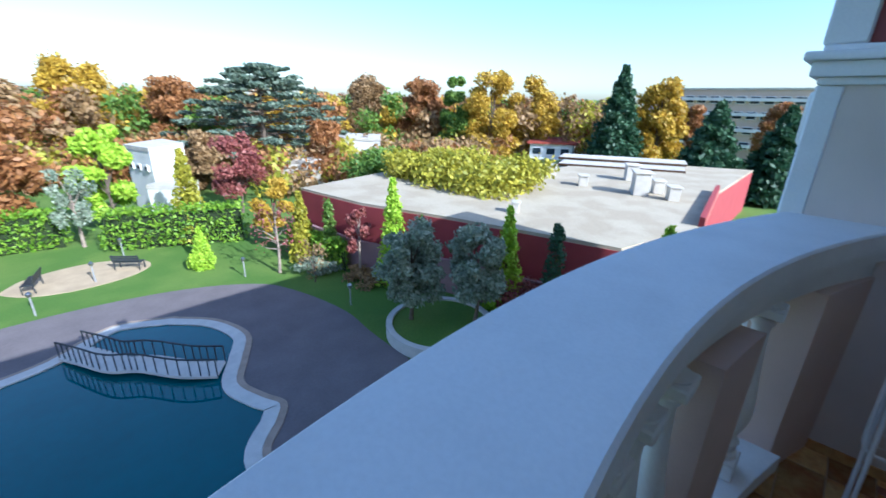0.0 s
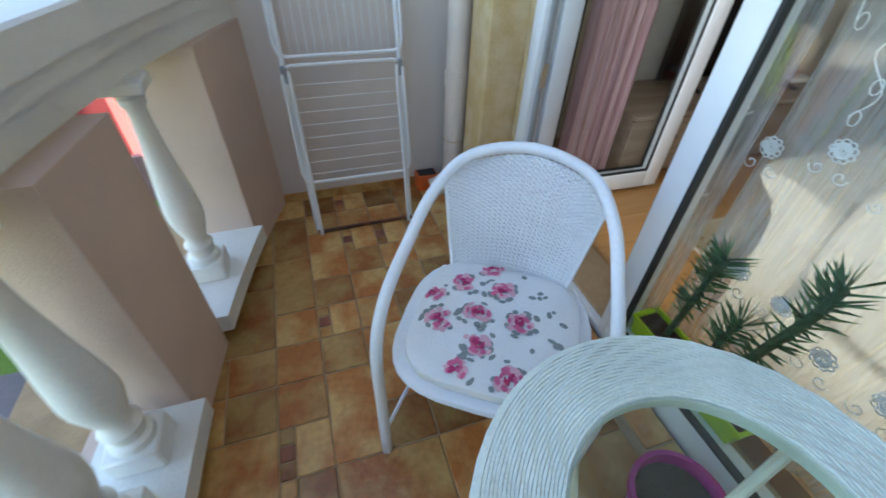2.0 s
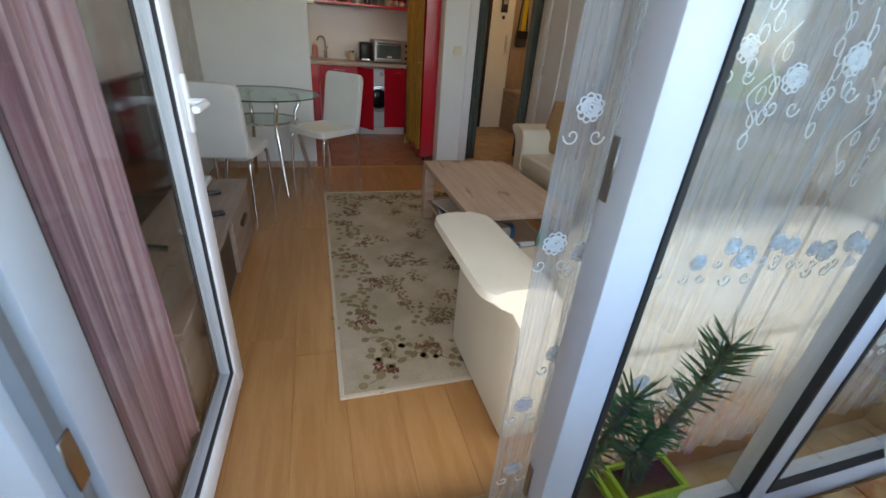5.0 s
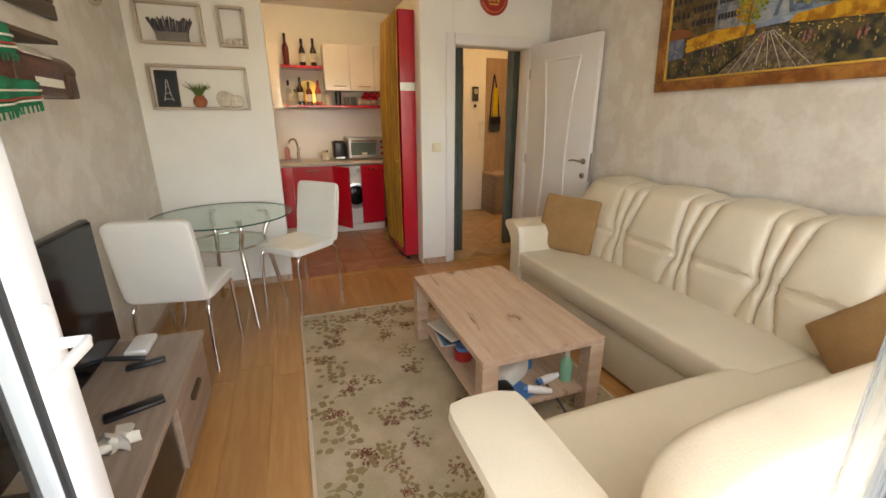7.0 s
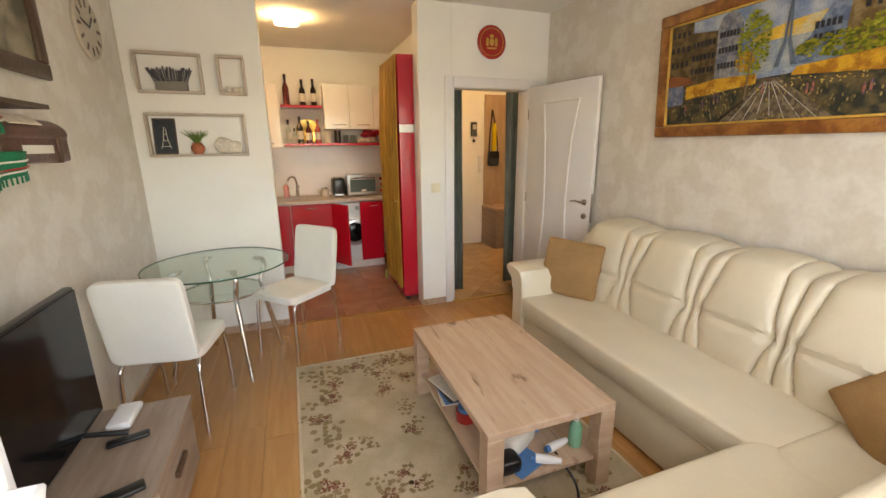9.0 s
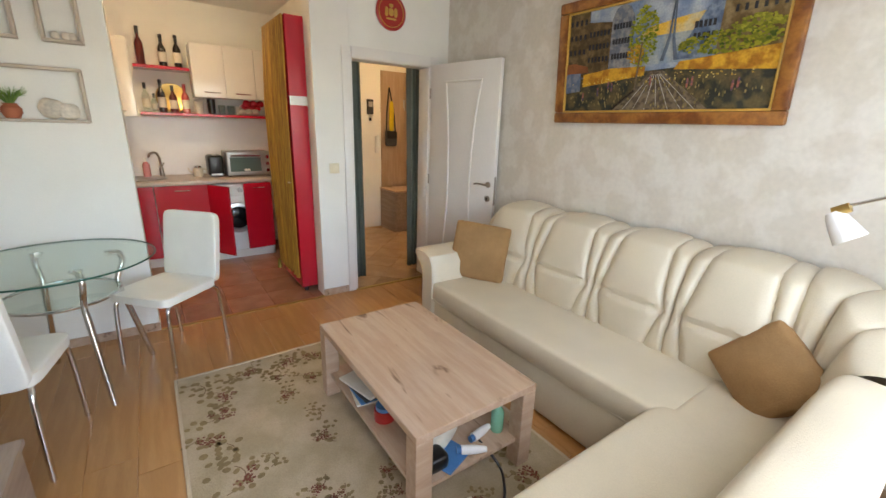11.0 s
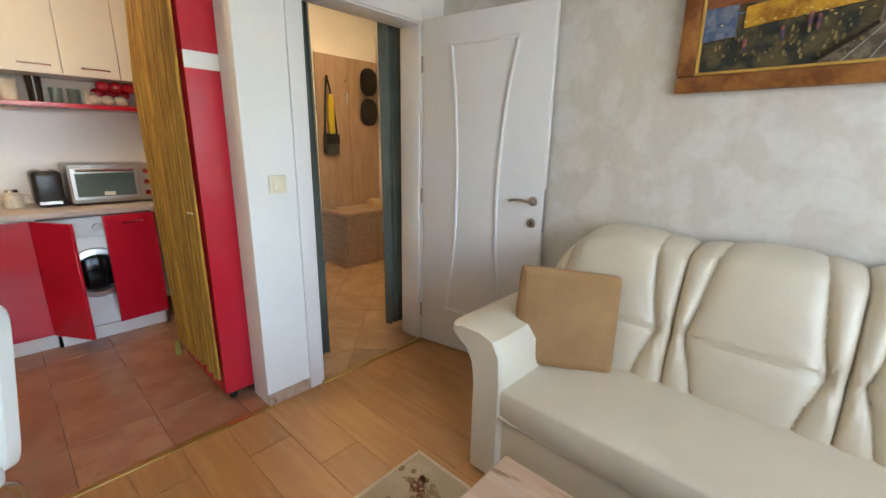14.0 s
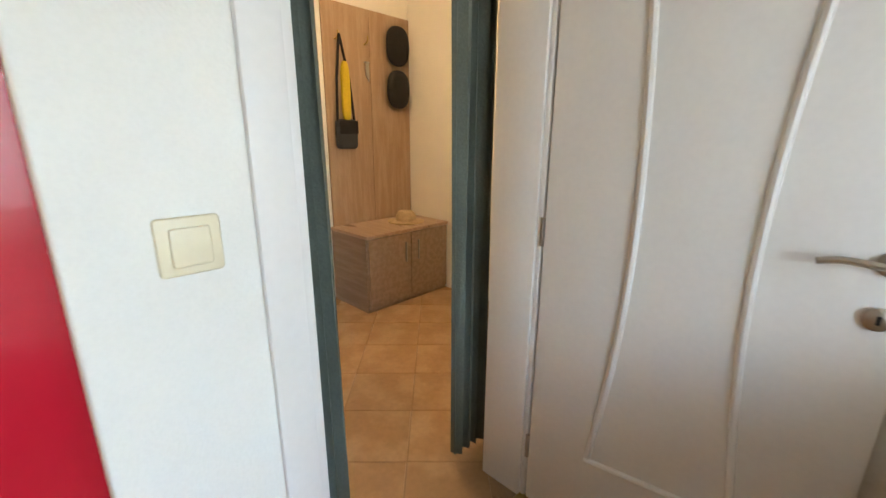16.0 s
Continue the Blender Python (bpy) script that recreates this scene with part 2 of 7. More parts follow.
M["orange_plastic"] = mat("orange_plastic", (0.60, 0.10, 0.02), 0.4, 0.06)
M["lime"] = mat("lime_plastic", (0.42, 0.62, 0.02), 0.35, 0.05)
M["magenta"] = mat("magenta_plastic", (0.42, 0.02, 0.22), 0.35, 0.06)
M["soil"] = mat("soil", (0.05, 0.032, 0.02), 0.95, 0.3, 20, 90, 0.6)
M["cactus"] = mat("dark_green_stem", (0.035, 0.10, 0.05), 0.6, 0.25, 30, 90, 0.4)
M["gold_frame"] = mat("gilt_bronze_frame", (0.36, 0.145, 0.03), 0.35, 0.25, 12, 60, 0.3, second=(0.19, 0.06, 0.012), stretch=(1, 1, 1))
M["dark_frame"] = mat("dark_wood_frame", (0.075, 0.04, 0.02), 0.4, 0.2, 8, 60, 0.2)
M["lamp_glass"] = mat("opal_glass", (0.85, 0.86, 0.85), 0.2, 0.01)
M["brass"] = mat("brass", (0.60, 0.42, 0.15), 0.3, 0.05, metal=1.0)
M["red_paint"] = mat("red_painted_plate", (0.36, 0.02, 0.015), 0.35, 0.1)
M["gold_paint"] = mat("gold_paint", (0.55, 0.33, 0.06), 0.4, 0.15)
M["pale_frame"] = mat("pale_limed_wood", (0.52, 0.44, 0.35), 0.6, 0.12, 5, 60, 0.1)
M["chalk"] = mat("chalkboard", (0.035, 0.04, 0.045), 0.8, 0.2)
M["clay"] = mat("clay_pot", (0.36, 0.11, 0.05), 0.7, 0.1)
M["shell"] = mat("sea_shell", (0.66, 0.58, 0.47), 0.45, 0.2, 14)
M["bottle_dark"] = mat("dark_wine_glass", (0.02, 0.012, 0.008), 0.1, 0.1, bump=0)
M["bottle_red"] = mat("dark_red_bottle", (0.10, 0.012, 0.01), 0.12, 0.1, bump=0)
M["bottle_rose"] = mat("rose_bottle", (0.50, 0.08, 0.07), 0.12, 0.1, bump=0)
M["bottle_clear"] = glassy("clear_bottle", (0.86, 0.9, 0.88), 0.02, 1.5)
M["label"] = mat("paper_label", (0.72, 0.68, 0.58), 0.8, 0.06)
M["green_cloth"] = mat("green_woven_cloth", (0.0, 0.16, 0.07), 0.9, 0.12, 10, 150, 0.3)
M["blue"] = mat("blue_plastic", (0.06, 0.19, 0.42), 0.4, 0.08)
M["dark_door"] = mat("dark_brown_door", (0.03, 0.02, 0.015), 0.4, 0.2)
M["yellow_cloth"] = mat("yellow_cloth", (0.60, 0.45, 0.02), 0.8, 0.1)
M["grey_cloth"] = mat("grey_bag_fabric", (0.045, 0.047, 0.05), 0.85, 0.15, 10, 150, 0.2)
M["felt"] = mat("black_felt", (0.015, 0.014, 0.013), 0.95, 0.2, 10, 120, 0.2)
M["straw"] = mat("straw", (0.62, 0.47, 0.27), 0.85, 0.15, 20, 120, 0.3)
M["grass"] = mat("lawn", (0.085, 0.17, 0.018), 0.9, 0.25, 0.35, 14, 0.5, second=(0.13, 0.21, 0.03))
M["patio"] = mat("grey_paving", (0.16, 0.135, 0.135), 0.9, 0.12, 0.8, 12, 0.2)
M["pale_stone"] = mat("pale_coping", (0.60, 0.57, 0.52), 0.8, 0.08, 3, 40, 0.2)
M["tan_stone"] = mat("tan_coping", (0.38, 0.29, 0.22), 0.85, 0.15, 3, 40, 0.2)
M["water"] = mat("pool_water", (0.004, 0.085, 0.10), 0.04, 0.08, 0.4, 3, 0.02)
M["sand"] = mat("sandy_gravel", (0.46, 0.35, 0.22), 0.95, 0.12, 1.5, 40, 0.3)
M["roof"] = mat("flat_roof_screed", (0.40, 0.33, 0.23), 0.9, 0.14, 0.5, 12, 0.2, second=(0.47, 0.40, 0.29))
M["concrete"] = mat("pale_concrete", (0.55, 0.51, 0.45), 0.9, 0.12, 1.5, 30, 0.2)
M["red_wall"] = mat("crimson_render", (0.30, 0.045, 0.05), 0.9, 0.1, 1, 30, 0.1)
M["mauve_wall"] = mat("mauve_render", (0.30, 0.18, 0.18), 0.9, 0.1, 1, 30, 0.1)
M["white_wall"] = mat("white_render", (0.74, 0.73, 0.70), 0.9, 0.06, 1, 30, 0.1)
M["cream_wall"] = mat("apartment_render", (0.56, 0.44, 0.34), 0.9, 0.06, 0.5, 10, 0.1)
M["dark_glass"] = mat("far_window_glass", (0.03, 0.045, 0.06), 0.1, 0.1)
M["roof_tile"] = mat("red_roof_tiles", (0.33, 0.06, 0.04), 0.85, 0.15, 2, 20, 0.2)
M["iron"] = mat("dark_iron", (0.03, 0.035, 0.04), 0.5, 0.1)
M["bark"] = mat("bark", (0.16, 0.12, 0.09), 0.95, 0.3, 6, 40, 0.6)
M["pale_bark"] = mat("pale_bark", (0.36, 0.28, 0.22), 0.95, 0.25, 6, 40, 0.5)
M["spine"] = leafy("spiny_leaves", (0.035, 0.11, 0.045), (0.07, 0.19, 0.075))
L_ = {"cedar": leafy("cedar_needles", (0.075, 0.12, 0.08), (0.22, 0.27, 0.19)), "gold": leafy("golden_leaves", (0.348, 0.217, 0.017), (0.638, 0.435, 0.043)),
      "rust": leafy("rust_leaves", (0.23, 0.095, 0.03), (0.46, 0.22, 0.075)), "brown": leafy("brown_leaves", (0.20, 0.125, 0.055), (0.42, 0.27, 0.12)),
      "green": leafy("green_leaves", (0.072, 0.160, 0.022), (0.203, 0.304, 0.043)), "olive": leafy("olive_leaves", (0.174, 0.232, 0.145), (0.435, 0.478, 0.362)),
      "lime": leafy("bright_green_leaves", (0.290, 0.478, 0.022), (0.551, 0.725, 0.058)), "dark": leafy("dark_conifer", (0.022, 0.072, 0.036), (0.072, 0.145, 0.065)),
      "hedge": leafy("hedge_leaves", (0.11, 0.25, 0.012), (0.31, 0.47, 0.035)), "wine": leafy("wine_red_leaves", (0.189, 0.043, 0.043), (0.406, 0.145, 0.116)),
      "mixed": leafy("yellow_green_leaves", (0.232, 0.246, 0.022), (0.551, 0.478, 0.043))}

# ---- mesh helpers ----
def box(bm, x0, y0, z0, x1, y1, z1, bevel=0.0, seg=1):
    r = bmesh.ops.create_cube(bm, size=1, matrix=Matrix.Translation(((x0 + x1) / 2, (y0 + y1) / 2, (z0 + z1) / 2)) @ Matrix.Diagonal((abs(x1 - x0), abs(y1 - y0), abs(z1 - z0), 1)))
    if bevel:
        es = {e for v in r["verts"] for e in v.link_edges}
        bmesh.ops.bevel(bm, geom=list(es), offset=bevel, segments=seg, profile=0.5, affect="EDGES")
    return bm


def B(x0, y0, z0, x1, y1, z1, bevel=0.0, seg=1):
    return box(bmesh.new(), x0, y0, z0, x1, y1, z1, bevel, seg)


def ring_grid(bm, rings, close=True, caps=True):
    vs = [[bm.verts.new(p) for p in r] for r in rings]
    n = len(rings[0])
    for a, b in zip(vs, vs[1:]):
        for i in range(n if close else n - 1):
            j = (i + 1) % n
            bm.faces.new((a[i], a[j], b[j], b[i]))
    if caps and close:
        bm.faces.new(vs[0][::-1])
        bm.faces.new(vs[-1])
    return bm


def tube(bm, pts, r, n=8, r1=None):
    """A round bar along points, with a radius that may taper to r1."""
    pts = [Vector(p) for p in pts]
    rings, side = [], None
    for i, p in enumerate(pts):
        d = (pts[min(i + 1, len(pts) - 1)] - pts[max(i - 1, 0)]).normalized()
        if side is None:
            side = d.orthogonal().normalized()
        side = (side - d * side.dot(d)).normalized()
        up = d.cross(side)
        rr = r if r1 is None else r + (r1 - r) * i / (len(pts) - 1)
        rings.append([p + rr * (side * math.cos(2 * math.pi * k / n) + up * math.sin(2 * math.pi * k / n)) for k in range(n)])
    return ring_grid(bm, rings)


def T(pts, r, n=8, r1=None):
    return tube(bmesh.new(), pts, r, n, r1)


def arc(cx, cy, z, r, a0, a1, n):
    return [(cx + r * math.cos(radians(a0 + (a1 - a0) * i / n)), cy + r * math.sin(radians(a0 + (a1 - a0) * i / n)), z) for i in range(n + 1)]


def smooth_path(pts, n=6):
    """A Catmull-Rom line through points."""
    p = [Vector(q) for q in pts]
    p = [p[0] * 2 - p[1]] + p + [p[-1] * 2 - p[-2]]
    out = []
    for i in range(1, len(p) - 2):
        for k in range(n):
            t = k / n
            a, b, c, d = p[i - 1], p[i], p[i + 1], p[i + 2]
            out.append(0.5 * (2 * b + (c - a) * t + (2 * a - 5 * b + 4 * c - d) * t * t + (3 * b - a - 3 * c + d) * t ** 3))
    return out + [p[-2]]


def lathe(bm, prof, x=0, y=0, z=0, n=20, squash=1.0):
    rings = [[(x + r * math.cos(2 * math.pi * k / n), y + squash * r * math.sin(2 * math.pi * k / n), z + h) for k in range(n)] for r, h in prof]
    if prof[0][0] > 0 and prof[-1][0] > 0:
        return ring_grid(bm, rings + [rings[0]], caps=False)
    return ring_grid(bm, rings)


def LA(prof, x=0, y=0, z=0, n=20, squash=1.0):
    return lathe(bmesh.new(), prof, x, y, z, n, squash)


def pad(bm, cx, cy, cz, sx, sy, sz, e=0.35, nu=20, nv=12, dent=None):
    """A soft cushion: a superellipsoid with half sizes sx, sy, sz."""
    f = lambda c: math.copysign(abs(c) ** e, c)
    rings = []
    for j in range(1, nv):
        v = -math.pi / 2 + math.pi * j / nv
        ring = []
        for i in range(nu):
            u = 2 * math.pi * i / nu
            p = Vector((sx * f(math.cos(v)) * f(math.cos(u)), sy * f(math.cos(v)) * f(math.sin(u)), sz * f(math.sin(v))))
            if dent:
                p = dent(p)
            ring.append(p + Vector((cx, cy, cz)))
        rings.append(ring)
    return ring_grid(bm, rings)


def PAD(*a, **k):
    return pad(bmesh.new(), *a, **k)


def extrude_xy(bm, pts, z0, z1):
    """An upright prism over a plan outline."""
    return ring_grid(bm, [[(x, y, z0) for x, y in pts], [(x, y, z1) for x, y in pts]])


def finish(bm, name, material, flat=False):
    bmesh.ops.remove_doubles(bm, verts=bm.verts, dist=1e-6)
    bmesh.ops.recalc_face_normals(bm, faces=bm.faces)
    me = bpy.data.meshes.new(name)
    bm.to_mesh(me)
    bm.free()
    me.materials.append(material)
    if not flat:
        for p in me.polygons:
            p.use_smooth = True
        me.set_sharp_from_angle(angle=radians(38))
    return me


def solid(name, bm, material, label="", category="", kind="", group="", loc=None, flat=False):
    """A thing of one mesh."""
    ob = new(name, finish(bm, name, material, flat))
    if loc is not None:
        ob.matrix_world = loc
    return tagged(ob, label, category, group, kind)


def thing(name, m, label, category, group="", kind=""):
    ob = new(name)
    ob.empty_display_size = 0.1
    ob.matrix_world = m
    return tagged(ob, label, category, group, kind)


def part(name, bm, material, parent, label="", flat=False):
    ob = new(name, finish(bm, name, material, flat))
    ob.parent = parent
    return tagged(ob, label)


def shape(bm, m):
    bmesh.ops.transform(bm, matrix=m, verts=bm.verts)
    return bm


def S(name, bm, material, label, category="wall"):
    return solid(name, bm, material, label, category, "structure")

# ---- the building and its rooms ----
ZC, GZ, BZ = 2.68, -7.5, -0.1
XL, XR, YF, YD = -0.48, 2.92, 0.25, 3.78
# facade runs far beyond the balcony so that its mass shades the terrace
bm = B(-14, 0.02, GZ, -0.02, 0.25, 4.6)
box(bm, 2.62, 0.02, GZ, 16, 0.25, 4.6)
box(bm, -0.02, 0.02, GZ, 2.62, 0.25, -0.1)
box(bm, -0.02, 0.02, 2.22, 2.62, 0.25, 4.6)
S("wall_facade", bm, M["facade_ochre"], "rough ochre rendered facade round the balcony door")
# unseen slab and back wall, added to block the sun and cast the shadow
S("roof_slab", B(-14.2, -0.3, 4.6, 16.2, 12, 4.8, 0.05), M["concrete"], "unseen pale concrete slab added to cast the building's shadow", "roof")
S("wall_back", B(-14, 11.7, GZ, 16, 12, 4.6), M["facade_beige"], "unseen plain beige wall added to block the sun behind the rooms")
S("wall_left", B(XL - 0.15, 0.25, -0.2, XL, 5.92, ZC), M["wall_pearl"], "pearly beige decorative plaster wall behind the television")
S("wall_painting", B(XR, 0.25, -0.2, XR + 0.15, YD, ZC), M["wall_pearl"], "mottled pearly beige plaster wall behind the sofa")
S("wall_partition", B(XL, YD, -0.2, 0.41, YD + 0.17, ZC, 0.004), M["wall_white"], "white wall partition between dining corner and kitchen")
S("wall_pillar", B(1.64, YD, -0.2, 1.945, YD + 0.17, ZC, 0.004), M["wall_white"], "white wall pier between kitchen and hall door")
bm = B(1.945, YD, 2.035, 2.735, YD + 0.17, ZC)
box(bm, 2.735, YD, -0.2, XR + 0.15, YD + 0.17, ZC)
S("wall_door", bm, M["wall_white"], "white wall over and beside the hall door")
S("wall_kitchen_back", B(XL, 5.92, -0.2, 1.9, 6.07, ZC), M["wall_white"], "cream wall at the back of the kitchen niche")
S("wall_kitchen_hall", B(1.9, YD + 0.17, -0.2, 2.0, 6.07, ZC), M["wall_white"], "white wall between kitchen and hall")
S("wall_hall_back", B(2.0, 6.0, -0.2, 4.3, 6.15, ZC), M["wall_white"], "white wall at the back of the hall")
S("wall_hall_side", B(4.15, YD + 0.17, -0.2, 4.3, 6.0, ZC), M["wall_white"], "cream wall at the side of the hall")
S("wall_hall_front", B(XR + 0.15, YD, -0.2, 4.3, YD + 0.17, ZC), M["wall_white"], "white wall closing the hall")
S("ceiling", B(XL, 0.25, ZC, XR + 0.15, YD + 0.17, ZC + 0.15), M["ceiling"], "white painted living room ceiling", "ceiling")
S("ceiling_kitchen", B(XL, YD + 0.17, ZC, 1.95, 6.07, ZC + 0.15), M["ceiling"], "white painted kitchen ceiling", "ceiling")
S("ceiling_hall", B(1.95, YD + 0.17, ZC, 4.3, 6.15, ZC + 0.15), M["ceiling"], "white painted hall ceiling", "ceiling")
floor = S("floor", B(XL, 0.25, -0.2, XR, YD, -0.0025), M["plank"], "warm oak laminate plank floor", "floor")
floor_kitchen = S("floor_kitchen", B(XL, YD, -0.2, 1.9, 5.92, -0.003), M["grout_dark"], "reddish brown tiled kitchen floor", "floor")
floor_hall = S("floor_hall", B(1.9, YD, -0.2, 4.15, 6.0, -0.003), M["grout"], "sandy brown diagonal tiled hall floor", "floor")
floor_balcony = S("floor_balcony", B(-0.6, -2.0, -0.35, 3.2, 0.02, BZ - 0.003), M["grout"], "rustic terracotta tiled balcony floor", "floor")
# skirting and thresholds
bm = B(XL, YD - 0.012, 0, 0.41, YD, 0.06)
box(bm, 1.64, YD - 0.012, 0, 1.875, YD, 0.06)
box(bm, XL, 0.3, 0, XL + 0.012, YD - 0.012, 0.06)
box(bm, XR - 0.012, 0.3, 0, XR, YD - 0.012, 0.06)
S("baseboard", bm, M["oak"], "narrow pale oak skirting along the walls", "skirting")
S("threshold_strip", B(0.41, YD - 0.03, 0, 1.64, YD + 0.005, 0.008, 0.003), M["brass"], "narrow brass strip between laminate and tiles", "threshold")
S("threshold_strip", B(1.945, YD - 0.03, 0, 2.735, YD + 0.005, 0.008, 0.003), M["brass"], "narrow brass strip under the hall door", "threshold")
S("door_sill", B(0.02, 0.06, -0.10, 0.9, 0.262, 0.004, 0.004), M["hall_tile"], "tiled step inside the balcony door", "sill")
S("balcony_step", B(-0.02, -0.09, BZ - 0.01, 2.62, 0.02, -0.045, 0.006), M["grout"], "low step under the balcony window", "step")

# balcony shell
S("wall_balcony_side", B(-0.75, -1.42, -0.35, -0.45, 0.02, 1.57), M["facade_beige"], "beige rendered balcony side wall")
S("wall_balcony_side_upper", B(-0.75, -1.42, 1.72, -0.47, 0.02, 4.4), M["facade_red"], "dark red rendered wall above the cornice")
S("wall_balcony_far", B(3.05, -1.42, -0.35, 3.35, 0.02, 4.4), M["facade_beige"], "beige rendered balcony end wall")
bm = bmesh.new()
for o, z0, z1 in ((0.02, 1.57, 1.60), (0.05, 1.60, 1.66), (0.08, 1.66, 1.695), (0.03, 1.695, 1.72)):
    box(bm, -0.75 - o, -1.46 - o, z0, -0.45 + o, 0.02, z1, 0.008, 2)
S("cornice", bm, M["white_stone"], "white moulded cornice on the balcony wall", "cornice")
bm = B(-0.80, -1.48, -0.35, -0.444, -1.385, 1.57, 0.008)
box(bm, -0.80, -1.50, 1.72, -0.444, -1.36, 4.4, 0.01)
box(bm, -0.84, -1.52, 1.30, -0.74, -1.40, 1.56, 0.03, 3)
S("trim_corner", bm, M["white_stone"], "white corner trim of the balcony wall", "trim")
S("pilaster_ochre", B(-0.23, -0.15, BZ, -0.03, 0.02, 4.4, 0.012, 2), M["facade_ochre"], "rough ochre pilaster beside the balcony door", "pilaster")
S("baseboard_balcony", B(-0.45, -1.2, BZ, -0.438, -0.02, BZ + 0.05), M["terracotta"], "narrow terracotta skirting on the balcony wall", "skirting")

# balustrade: bowed cap, plinth, piers and turned balusters
CO = lambda x: -1.79 + 0.12 * (x - 1.22) ** 2
CI = lambda x: -1.435 + 0.145 * (x - 1.15) ** 2


def bowed(bm, x0, x1, yo, yi, z0, z1, n=28):
    rings = []
    for i in range(n + 1):
        x = x0 + (x1 - x0) * i / n
        rings.append([(x, yo(x), z0), (x, yi(x), z0), (x, yi(x), z1), (x, yo(x), z1)])
    return ring_grid(bm, rings)


rail = thing("balustrade", pose(1.3, -1.6, BZ), "bowed white cast stone balustrade with turned balusters", "balustrade", kind="structure")
off = Matrix.Translation((-1.3, 1.6, -BZ))
bm = bmesh.new()
prof = [(0.0, 0.945), (0.0, 1.022), (0.009, 1.03)]
rings = []
for i in range(49):
    x = -0.45 + 3.5 * i / 48
    a, b = CI(x), CO(x)
    rings.append([(x, a - d, z) for d, z in prof] + [(x, b + d, z) for d, z in prof[::-1]])
ring_grid(bm, rings)
part("cap", shape(bm, off), M["white_stone"], rail, "smooth bluish white handrail cap")
part("cap_moulding", shape(bowed(bmesh.new(), -0.45, 3.05, lambda x: CO(x) + 0.02, lambda x: CI(x) - 0.02, 0.895, 0.945), off), M["white_stone"], rail)
part("cap_moulding", shape(bowed(bmesh.new(), -0.45, 3.05, lambda x: CO(x) + 0.045, lambda x: CI(x) - 0.045, 0.815, 0.895), off), M["white_stone"], rail)
part("base_kerb", shape(bowed(bmesh.new(), -0.45, 3.05, lambda x: CO(x) + 0.07, lambda x: CI(x) - 0.06, -0.35, -0.03), off), M["facade_pink"], rail)
PI = lambda x: -1.375 + 0.105 * (x - 1.30) ** 2
for x0, x1 in ((-0.06, 0.46), (0.78, 1.82), (2.14, 2.66)):
    part("plinth", shape(bowed(bmesh.new(), x0, x1, lambda x: PI(x) - 0.26, PI, -0.03, 0.05, 12), off), M["white_stone"], rail)
for x0, x1 in ((-0.45, -0.06), (0.46, 0.78), (1.82, 2.14), (2.66, 3.05)):
    part("pier", shape(bowed(bmesh.new(), x0, x1, lambda x: PI(x) - 0.25, lambda x: PI(x) - 0.04, -0.1, 0.815, 8), off), M["facade_pink"], rail, "pinkish rendered pier")
bal = [(0.055, 0.08), (0.055, 0.11), (0.042, 0.12), (0.046, 0.15), (0.052, 0.165), (0.040, 0.18), (0.036, 0.20), (0.047, 0.235), (0.060, 0.29), (0.062, 0.33), (0.056, 0.40), (0.044, 0.50), (0.035, 0.60), (0.030, 0.68), (0.029, 0.72), (0.038, 0.735), (0.040, 0.755), (0.031, 0.77), (0.034, 0.79), (0.050, 0.81), (0.052, 0.825)]
bm = LA([(0, 0.08)] + bal + [(0, 0.825)], n=18)
box(bm, -0.065, -0.065, 0.0, 0.065, 0.065, 0.085, 0.006)
box(bm, -0.058, -0.058, 0.775, 0.058, 0.058, 0.815, 0.006)
shape(bm, Matrix.Diagonal((1, 1, 0.938, 1)))
bal_me = finish(bm, "baluster", M["white_stone"])
for x in (0.20, 0.90, 1.10, 1.30, 1.50, 1.70, 2.40):
    ob = new("baluster", bal_me)
    ob.parent = rail
    ob.matrix_basis = off @ pose(x, PI(x) - 0.125, 0.05)

# balcony window and door
win = thing("window_1", pose(0, 0, 0), "white framed balcony door and fixed window", "window", kind="structure")
for x0, x1 in ((-0.02, 0.055), (0.85, 0.935), (1.60, 1.68), (2.55, 2.62)):
    part("window_frame", B(x0, 0.03, -0.06, x1, 0.10, 2.22, 0.006, 2), M["pvc"], win, "white frame upright")
part("window_frame", B(0.055, 0.03, 2.14, 2.55, 0.10, 2.22, 0.006, 2), M["pvc"], win)
part("window_frame", B(0.055, 0.035, -0.06, 0.85, 0.10, -0.01, 0.006, 2), M["pvc"], win, "low white threshold profile")
for x0, x1 in ((0.935, 1.60), (1.68, 2.55)):
    part("window_frame", B(x0, 0.03, -0.06, x1, 0.10, 0.06, 0.006, 2), M["pvc"], win)
    g = bmesh.new()
    for a in ((x0, 0.028, 0.06, x0 + 0.012, 0.05, 2.14), (x1 - 0.012, 0.028, 0.06, x1, 0.05, 2.14), (x0, 0.028, 0.06, x1, 0.05, 0.072)):
        box(g, *a)
    part("gasket", g, M["rubber"], win)
    p = part("pane", B(x0 + 0.01, 0.05, 0.07, x1 - 0.01, 0.062, 2.14), M["pane"], win)
    p.visible_shadow = False
part("gasket", B(0.055, 0.055, -0.01, 0.075, 0.075, 2.14), M["pvc_grey"], win)
part("strike_plate", B(0.0745, 0.05, 0.62, 0.079, 0.08, 0.72, 0.002), M["nickel"], win)
for z0 in (0.28, 1.02):
    part("strike_plate", B(0.846, 0.075, z0, 0.8505, 0.095, z0 + 0.1, 0.002), M["nickel"], win)

